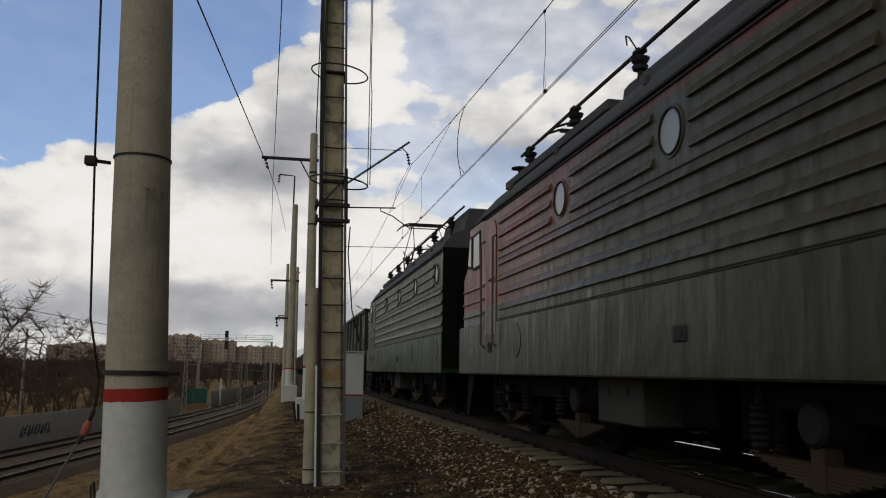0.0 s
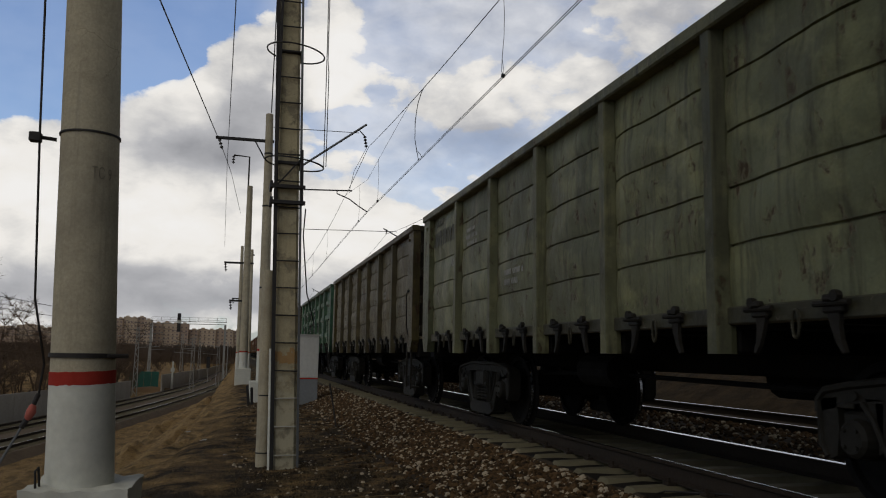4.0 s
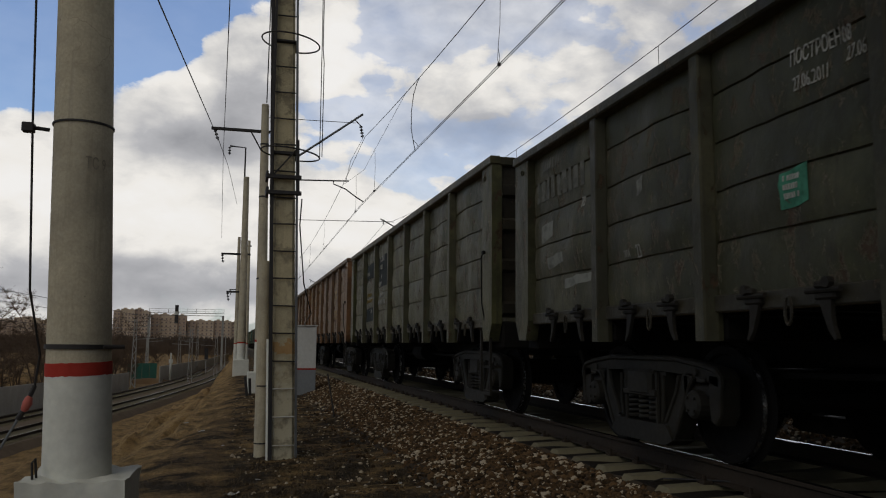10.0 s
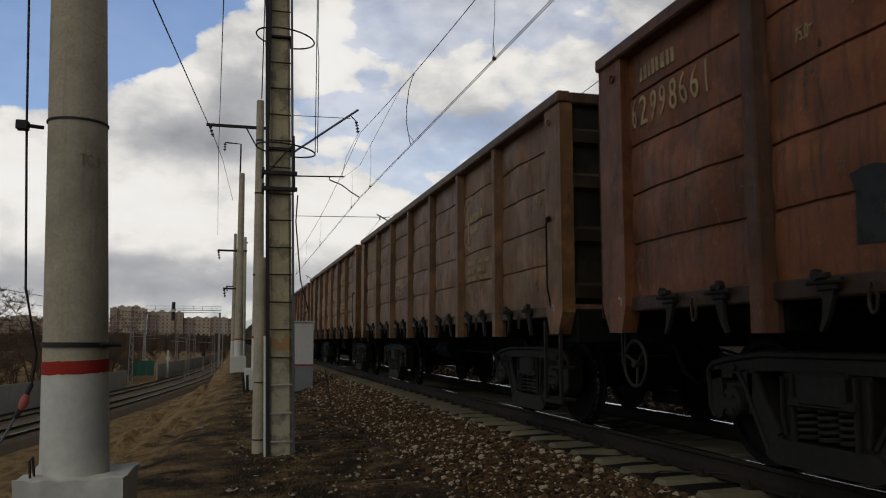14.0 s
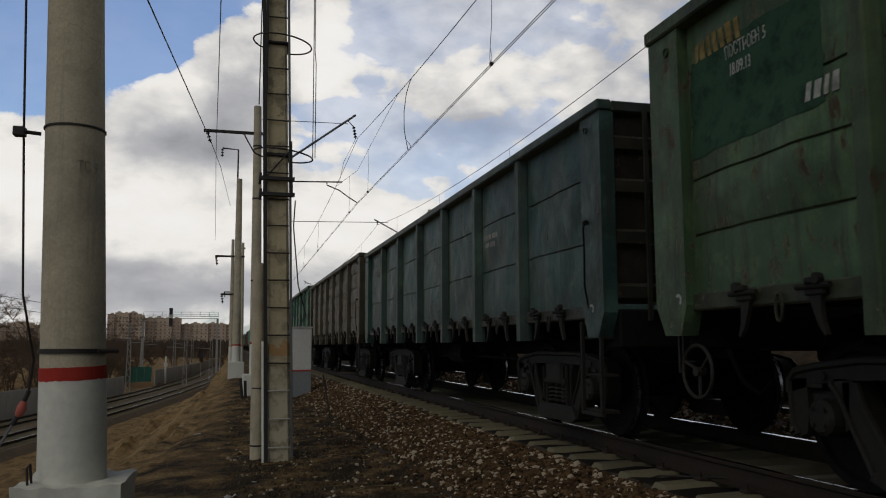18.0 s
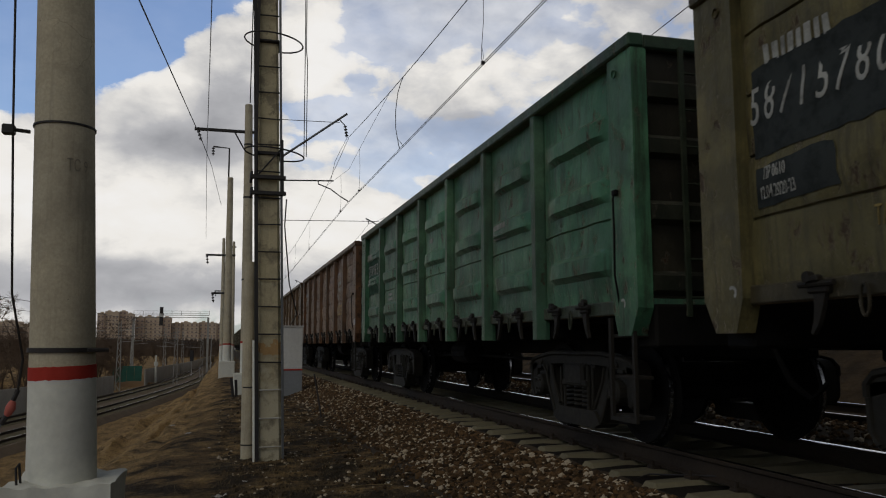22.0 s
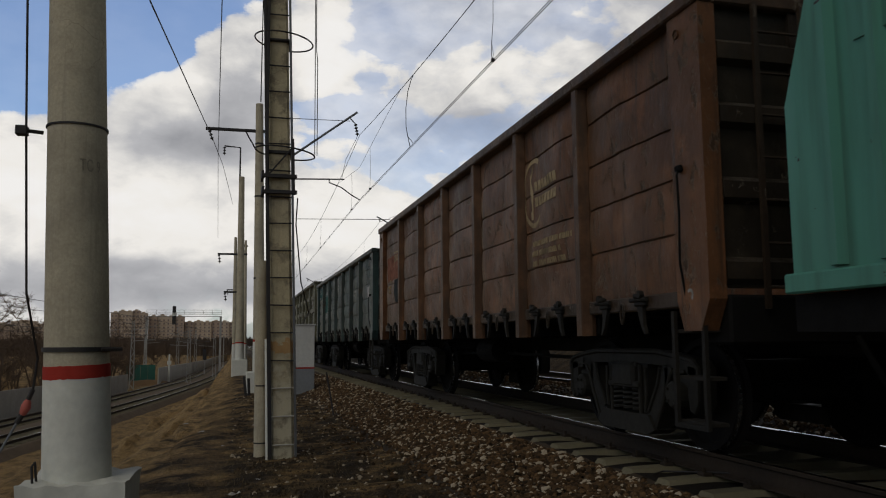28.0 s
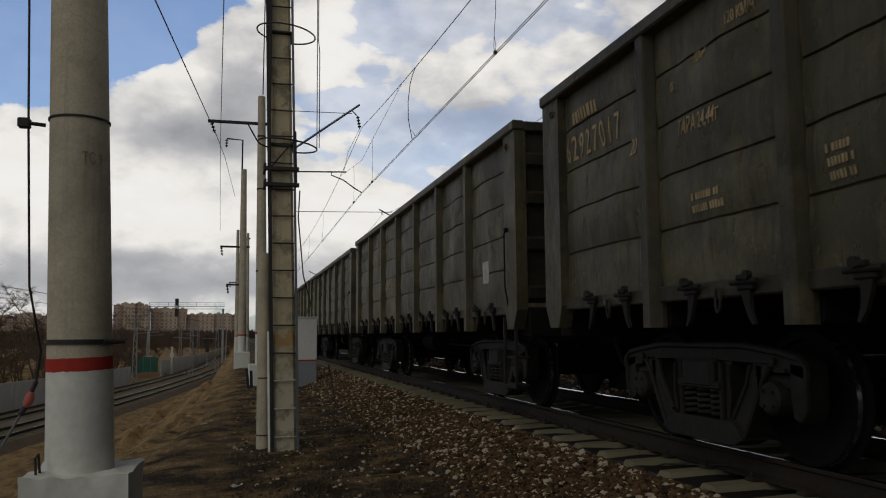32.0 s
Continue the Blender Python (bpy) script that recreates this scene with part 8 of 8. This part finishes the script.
    for x in (-0.75, 0.75):
        for yy in (base - 1.0, base + 1.0):
            insulator(g, (x, yy, 3.86), (x, yy, foot - 0.02), 3, 0.08)
    g.tube([(-0.75, base - 1.15, foot), (-0.75, base + 1.15, foot), (0.75, base + 1.15, foot), (0.75, base - 1.15, foot), (-0.75, base - 1.15, foot)], 0.035, 6)
    pan = part("pantograph", g, IRON, w, "raised pantograph" if raised else "folded pantograph")
    knee = 5.0 if raised else 4.52
    out = 1.25 if raised else 1.6
    for s in (-1, 1):
        g = Geo()
        for x in (-0.62, 0.62):
            g.tube([(x, base + s * 0.35, foot + 0.03), (x * 0.9, base + s * out, knee)], 0.026, 6)
            g.tube([(x * 0.9, base + s * out, knee), (x * 0.72, base + s * 0.20, top - 0.12)], 0.015, 6)
        g.tube([(-0.60, base + s * out, knee), (0.60, base + s * out, knee)], 0.022, 6)
        g.tube([(-0.56, base + s * out, knee), (0.42, base + s * 0.22, top - 0.14)], 0.010, 5)
        part("pantograph_arm", g, IRON, pan)
        g = Geo()
        bar = [(-0.98, base + s * 0.17, top - 0.24), (-0.80, base + s * 0.17, top - 0.07), (-0.62, base + s * 0.17, top), (0.62, base + s * 0.17, top), (0.80, base + s * 0.17, top - 0.07), (0.98, base + s * 0.17, top - 0.24)]
        g.tube(bar, 0.020, 6)
        g.box(-0.60, 0.60, base + s * 0.17 - 0.035, base + s * 0.17 + 0.035, top - 0.035, top + 0.02)
        part("collector_bar", g, IRON, pan)
    g = Geo()
    for x in (-0.5, 0.5):
        g.tube([(x, base - 0.2, top - 0.05), (x * 0.9, base, top - 0.13), (x, base + 0.2, top - 0.05)], 0.014, 5)
    g.tube([(-0.5, base, top - 0.13), (0.5, base, top - 0.13)], 0.018, 6)
    part("collector_cradle", g, IRON, pan)
    # cab windows
    g = Geo()
    g.prism([(5.82, 2.66), (6.36, 2.66), (6.34, 3.28), (5.86, 3.30)], "x", -X - 0.014, -X + 0.02)
    cw = part("side_window", g, RUBBER, w, "cab side window")
    g = Geo()
    g.prism([(5.87, 2.71), (6.31, 2.71), (6.29, 3.23), (5.91, 3.25)], "x", -X - 0.018, -X - 0.010)
    part("pane", g, GLASS, cw)
    g = Geo()
    g.prism([(6.46, 2.70), (6.78, 2.74), (6.62, 3.30), (6.46, 3.28)], "x", -X - 0.012, -X + 0.02)
    cw = part("corner_window", g, RUBBER, w)
    g = Geo()
    g.prism([(6.50, 2.75), (6.73, 2.79), (6.59, 3.25), (6.50, 3.24)], "x", -X - 0.016, -X - 0.008)
    part("pane", g, GLASS, cw)
    g = Geo()
    g.prism([(6.88, 2.76), (6.885, 2.76), (6.72, 3.34), (6.70, 3.34)], "x", -1.35, 1.35)
    part("windscreen", g, GLASS, w)
    # door with its handrails
    g = Geo()
    g.prism([(4.86, 1.52), (5.42, 1.52), (5.46, 1.58), (5.46, 3.18), (5.36, 3.30), (4.92, 3.30), (4.82, 3.18), (4.82, 1.58)], "x", -X - 0.016, -X + 0.02)
    d = part("cab_door", g, nose, w, "side door")
    g = Geo()
    g.tube([(-X - 0.05, 4.95, 2.36), (-X - 0.05, 5.08, 2.36)], 0.018, 6)
    g.box(-X - 0.05, -X, 4.93, 4.99, 2.32, 2.40, 0.008)
    part("door_handle", g, IRON, d)
    for yy, z0, z1 in ((5.52, 1.32, 3.05), (4.78, 1.32, 3.05)):
        g = Geo()
        g.tube([(-X - 0.01, yy, z0), (-X - 0.075, yy, z0 + 0.05), (-X - 0.075, yy, z1 - 0.05), (-X - 0.01, yy, z1)], 0.017, 8)
        part("handrail", g, rail_mat, w, "long grab rail")
    # the step recess is a flat dark plate, its shade put into the colour
    g = Geo()
    g.box(-X - 0.016, -X, 5.02, 5.30, 1.24, 1.40)
    part("step_recess", g, RUBBER, w)
    for yy, r in ((3.72, 0.24), (-3.6, 0.22), (-6.9, 0.22)):
        g = Geo()
        g.lathe([(-X - 0.020, 0.0), (-X - 0.020, r * 0.95), (-X - 0.010, r * 0.97)], (0, yy, 1.38), "x", 28)
        cover = part("round_cover", g, lower, w, "round cover plate")
        g = Geo()
        g.lathe([(-X - 0.012, r * 0.965), (-X - 0.016, r * 0.98), (-X - 0.012, r)], (0, yy, 1.38), "x", 28)
        part("gap", g, RUBBER, cover)
    for yy in (-1.05, 6.35):
        g = Geo()
        g.box(-X - 0.03, -X, yy - 0.11, yy + 0.11, 1.20, 1.34, 0.012)
        g.box(-X - 0.04, -X - 0.03, yy - 0.07, yy + 0.07, 1.24, 1.30)
        part("data_plate", g, CREAMY if yy > 0 else IRON, w)
    # blunt end with the gangway
    g = Geo()
    g.box(-X, X, -E - 0.02, -E + 0.04, 1.0, 3.5, 0.01)
    wall_end = part("end_wall", g, BLACK, w, "black end wall with gangway bellows")
    g = Geo()
    for k in range(5):
        d = 0.02 if k % 2 else 0.0
        g.box(-0.75 + d, 0.75 - d, -E - 0.07 - 0.05 * k, -E - 0.02 - 0.05 * k, 1.1 + d, 3.2 - d, 0.012)
    part("gangway_bellows", g, RUBBER, wall_end, "folded black rubber bellows")
    for x in (-1.3, -1.05, 1.05, 1.3):
        g = Geo()
        g.box(x - 0.03, x + 0.03, -E - 0.05, -E - 0.016, 1.2, 3.2)
        part("post", g, BLACK, wall_end)
    g = Geo()
    g.prism([(-1.60, 7.42), (-1.45, 7.52), (-1.2, 7.56), (1.2, 7.56), (1.45, 7.52), (1.60, 7.42)], "z", 0.92, 1.70)
    part("nose_apron", g, lower, w)
    # running gear
    for s in (-1, 1):
        g = Geo()
        yb = s * 3.75
        for x in (-1.10, 1.10):
            g.prism([(yb - 2.2, 0.72), (yb - 2.2, 0.86), (yb - 0.9, 0.86), (yb - 0.7, 0.95), (yb + 0.7, 0.95), (yb + 0.9, 0.86), (yb + 2.2, 0.86), (yb + 2.2, 0.72), (yb + 0.8, 0.62), (yb - 0.8, 0.62)], "x", x - 0.07, x + 0.07)
        g.box(-1.1, 1.1, yb - 0.25, yb + 0.25, 0.6, 0.85, 0.03)
        b = part("loco_bogie", g, BLACK, w, "black two-axle power bogie")
        for k in (-1.5, 1.5):
            r = 0.62
            for q in (-1, 1):
                g = Geo()
                g.smooth = True
                g.slot = 1
                g.lathe([(q * 0.80, r - 0.002), (q * 0.835, r - 0.004)], (0, 0, 0), "x", 40)
                g.slot = 0
                g.lathe([(q * 0.725, r + 0.03), (q * 0.75, r + 0.02), (q * 0.765, r), (q * 0.80, r - 0.002)], (0, 0, 0), "x", 40)
                g.lathe([(q * 0.835, r - 0.004), (q * 0.86, r - 0.008), (q * 0.86, r - 0.09), (q * 0.82, r - 0.12), (q * 0.82, 0.2), (q * 0.9, 0.18), (q * 0.9, 0)], (0, 0, 0), "x", 40)
                g.lathe([(q * 0.725, r + 0.03), (q * 0.725, r - 0.1), (q * 0.77, 0.2), (q * 0.72, 0.0)], (0, 0, 0), "x", 40)
                part("drive_wheel", g, (WHEEL, TREAD), b, at=(0, yb + k, r))
            g = Geo()
            g.lathe([(-1.30, 0), (-1.30, 0.13), (-1.27, 0.16), (-1.0, 0.18)], (0, yb + k, 0.62), "x", 18)
            part("axle_box", g, BOGIE, b)
            # leaf spring slung under the axle box, its ends hung from rubber-ringed links
            g = Geo()
            for q in range(7):
                half = 0.78 - 0.10 * q
                g.box(-1.24, -1.12, yb + k - half, yb + k + half, 0.335 - 0.024 * q, 0.357 - 0.024 * q)
            g.box(-1.26, -1.10, yb + k - 0.07, yb + k + 0.07, 0.17, 0.48, 0.01)
            part("leaf_spring", g, LEAF, b, "rusty leaf spring under the axle box")
            for dq in (-0.74, 0.74):
                g = Geo()
                g.lathe([(0.0, 0.03)] + [(0.04 + 0.055 * q + d, r) for q in range(6) for d, r in ((0.0, 0.05), (0.012, 0.085), (0.040, 0.085), (0.052, 0.05))] + [(0.5, 0.03)], (-1.18, yb + k + dq, 0.36), "z", 14)
                part("spring_link", g, BOGIE, b)
            g = Geo()
            g.tube([(-1.05, yb + k + 0.62 * (1 if k > 0 else -1), 0.9), (-1.0, yb + k + 0.72 * (1 if k > 0 else -1), 0.35), (-0.82, yb + k + 0.66 * (1 if k > 0 else -1), 0.08)], 0.03, 6)
            part("sand_pipe", g, BLACK, b)
        for k in (-0.72, 0.72):
            g = Geo()
            g.smooth = True
            g.lathe([(-0.62, 0.0), (-0.62, 0.38), (-0.50, 0.46), (0.50, 0.46), (0.62, 0.38), (0.62, 0.0)], (0, yb + k, 0.62), "x", 20)
            part("traction_motor", g, BLACK, b)
        for k in (-2.28, -0.78, 0.78, 2.28):
            g = Geo()
            g.prism([(yb + k - 0.07, 0.30), (yb + k + 0.07, 0.30), (yb + k + 0.05, 0.92), (yb + k - 0.05, 0.92)], "x", -0.98, -0.74)
            g.tube([(-1.02, yb + k, 0.24), (1.02, yb + k, 0.24)], 0.045, 8)
            part("brake_beam", g, BLACK, b)
        g = Geo()
        g.tube([(-0.98, yb - 2.4, 0.22), (-0.98, yb + 2.4, 0.22)], 0.030, 6)
        part("brake_rod", g, BLACK, b)
    g = Geo()
    g.box(-1.32, -0.75, 0.28, 1.42, 0.42, 0.90, 0.02)
    bx = part("equipment_box", g, BOXGREY, w, "grey underfloor equipment box")
    for yy in (0.62, 1.10):
        g = Geo()
        g.box(-1.335, -1.32, yy - 0.03, yy + 0.03, 0.70, 0.80, 0.004)
        part("latch", g, IRON, bx)
    for a, c, z0, x0 in ((-0.55, 0.1, 0.46, -1.0), (-1.35, -0.75, 0.40, -0.9)):
        g = Geo()
        g.box(x0, 0.9, a, c, z0, 0.90, 0.02)
        part("equipment_box", g, BLACK, w)
    g = Geo()
    g.prism([(7.0, 0.90), (7.45, 0.90), (7.6, 0.20), (7.4, 0.16)], "x", -1.4, 1.4)
    part("cowcatcher", g, BLACK, w)
    g = Geo()
    g.box(-1.45, -1.10, 4.9, 5.4, 0.34, 0.37)
    g.box(-1.45, -1.10, 4.9, 5.4, 0.62, 0.65)
    for yy in (4.9, 5.4):
        g.box(-1.45, -1.42, yy - 0.02, yy + 0.02, 0.32, 0.92)
    part("cab_step", g, BLACK, w)
    for s in (-1, 1):
        g = Geo()
        g.box(-0.13, 0.13, 7.3, 8.0, 0.92, 1.18, 0.03)
        g.prism([(-0.2, 7.95), (0.16, 7.95), (0.2, 8.3), (-0.06, 8.36), (-0.22, 8.25)], "z", 0.9, 1.22)
        part("coupler", g, BLACK, w, at=pose(0, 0, 0, 0, 0, 0 if s > 0 else 180))
    return w


CREAMY = weathered("cream_plate", (0.34, 0.30, 0.20), (0.2, 0.17, 0.12), 0.7)
GREEN_BODY = surface("dusty_green_body", lambda n, b: coat(n, b, (0.058, 0.066, 0.022), (0.062, 0.056, 0.026), 0.40, 0.28, 0.26, 0.20), 0, 0.42)
GREEN_LOW = surface("green_skirt", lambda n, b: coat(n, b, (0.011, 0.044, 0.007), (0.024, 0.032, 0.011), 0.3, 0.26, 0.24, 0.10), 0, 0.42)


def livery(n, b):
    """Grey flank with a slanted red field towards the cab."""
    o = n.add("ShaderNodeTexCoord").outputs["Object"]
    p = n.add("ShaderNodeSeparateXYZ", {0: o})
    coat(n, b, (0.072, 0.062, 0.036), (0.020, 0.017, 0.011), 0.85, 0.24, 0.40, 0.14)
    grey = b.inputs["Base Color"].links[0].from_socket
    slant = n.math("ADD", p.outputs[1], n.math("MULTIPLY", n.math("SUBTRACT", p.outputs[2], 2.0), 0.9))
    soft = n.math("ADD", slant, n.math("MULTIPLY", n.math("SUBTRACT", n.noise(o, 1.6, 5, 0.6), 0.5), 2.2))
    field = n.math("MULTIPLY", n.ramp(n.math("MULTIPLY", soft, 0.2), (0.26, 0.0), (0.78, 1.0)), n.math("GREATER_THAN", p.outputs[2], 1.95))
    edge = n.math("MULTIPLY", n.math("GREATER_THAN", p.outputs[2], 3.33), 0.8)
    field = n.math("MAXIMUM", field, edge)
    grime_shade = n.ramp(n.noise(o, 1.1, 6, 0.65), (0.4, 1.0), (0.68, 0.35))
    n.put(b.inputs["Base Color"], n.mix(n.math("MULTIPLY", field, grime_shade), grey, (0.25, 0.058, 0.036)))


def nose_coat(n, b):
    o = n.add("ShaderNodeTexCoord").outputs["Object"]
    p = n.add("ShaderNodeSeparateXYZ", {0: o})
    coat(n, b, (0.31, 0.075, 0.045), (0.13, 0.06, 0.045), 0.45, 0.24, 0.35, 0.12)
    red = b.inputs["Base Color"].links[0].from_socket
    n.put(b.inputs["Base Color"], n.mix(n.math("LESS_THAN", p.outputs[2], 1.98), red, (0.17, 0.165, 0.15)))


GREY_SIDE = surface("grey_side_with_red_field", livery, 0, 0.40)
RED_NOSE = surface("red_cab_paint", nose_coat, 0, 0.45)
GREY_LOW = surface("grey_skirt", lambda n, b: coat(n, b, (0.028, 0.028, 0.016), (0.017, 0.016, 0.009), 0.4, 0.24, 0.40, 0.12), 0, 0.40)
PALE_RAIL = weathered("pale_handrail", (0.26, 0.26, 0.24), (0.16, 0.15, 0.13), 0.6)
BROWN_RAIL = weathered("brown_handrail", (0.16, 0.09, 0.07), (0.1, 0.06, 0.05), 0.6)
LOCOS = [(build_loco(7.15, GREY_SIDE, GREY_LOW, RED_NOSE, BROWN_RAIL, "grimy grey and red electric locomotive section with round windows", False, 0.40), 7.15),
         (build_loco(23.8, GREEN_BODY, GREEN_LOW, GREEN_BODY, PALE_RAIL, "dusty green electric locomotive section with round windows", True, 0.15), 23.8)]


def motions():
    # how far the train has come: it slows a little
    come = [(0, 0.0), (1, 14.9), (2, 30.01), (3, 44.41), (3.5, 51.94), (4.5, 67.0), (5.5, 82.18), (6, 89.63), (7, 104.43), (8, 118.72), (9, 133.4), (10, 148.06), (11, 162.65), (12, 177.13), (13, 191.23), (14, 206.15), (14.5, 213.26), (16.5, 242.0), (17, 249.12), (18, 262.8), (19, 277.07), (20, 291.17), (21, 305.2), (22, 319.25), (23, 332.65), (24, 346.94), (25, 360.73), (25.5, 367.55), (26.5, 381.15), (27.5, 394.37), (28, 401.08), (29, 414.24), (30, 427.27), (31, 440.11), (32, 452.75)]
    for ob, y in [(w, start_y(i)) for i, w in enumerate(TRAIN) if w is not None] + LOCOS:
        walk(ob, [(t, pose(TRACK_X, y - s, 0)) for t, s in come])
    # the wheels roll: all axles at one place in a bogie share one turning
    ts, ss = [t for t, s in come], [s for t, s in come]
    for k in (-0.925, 0.925):
        axles = [o for o in bpy.data.objects if o.name.split(".")[0] in ("wheel", "axle") and abs(o.location.y - k) < 0.01]
        walk(axles[0], [(f / FPS, pose(0, k, 0.478, math.degrees(float(np.interp(f / FPS, ts, ss)) / 0.478))) for f in range(0, int(SECONDS * FPS) + 1)])
        keys = axles[0].animation_data
        for o in axles[1:]:
            o.rotation_mode = "QUATERNION"
            mine = o.animation_data_create()
            mine.action = keys.action
            mine.action_slot = keys.action_slot

    turning = {}
    for o in [o for o in bpy.data.objects if o.name.split(".")[0] == "drive_wheel"]:
        y = o.location.y
        if round(y, 3) in turning:
            o.rotation_mode = "QUATERNION"
            mine, keys = o.animation_data_create(), turning[round(y, 3)]
            mine.action = keys.action
            mine.action_slot = keys.action_slot
            continue
        walk(o, [(f / FPS, pose(0, y, 0.62, math.degrees(float(np.interp(f / FPS, ts, ss)) / 0.62))) for f in range(0, int(SECONDS * FPS) + 1)])
        turning[round(y, 3)] = o.animation_data


motions()
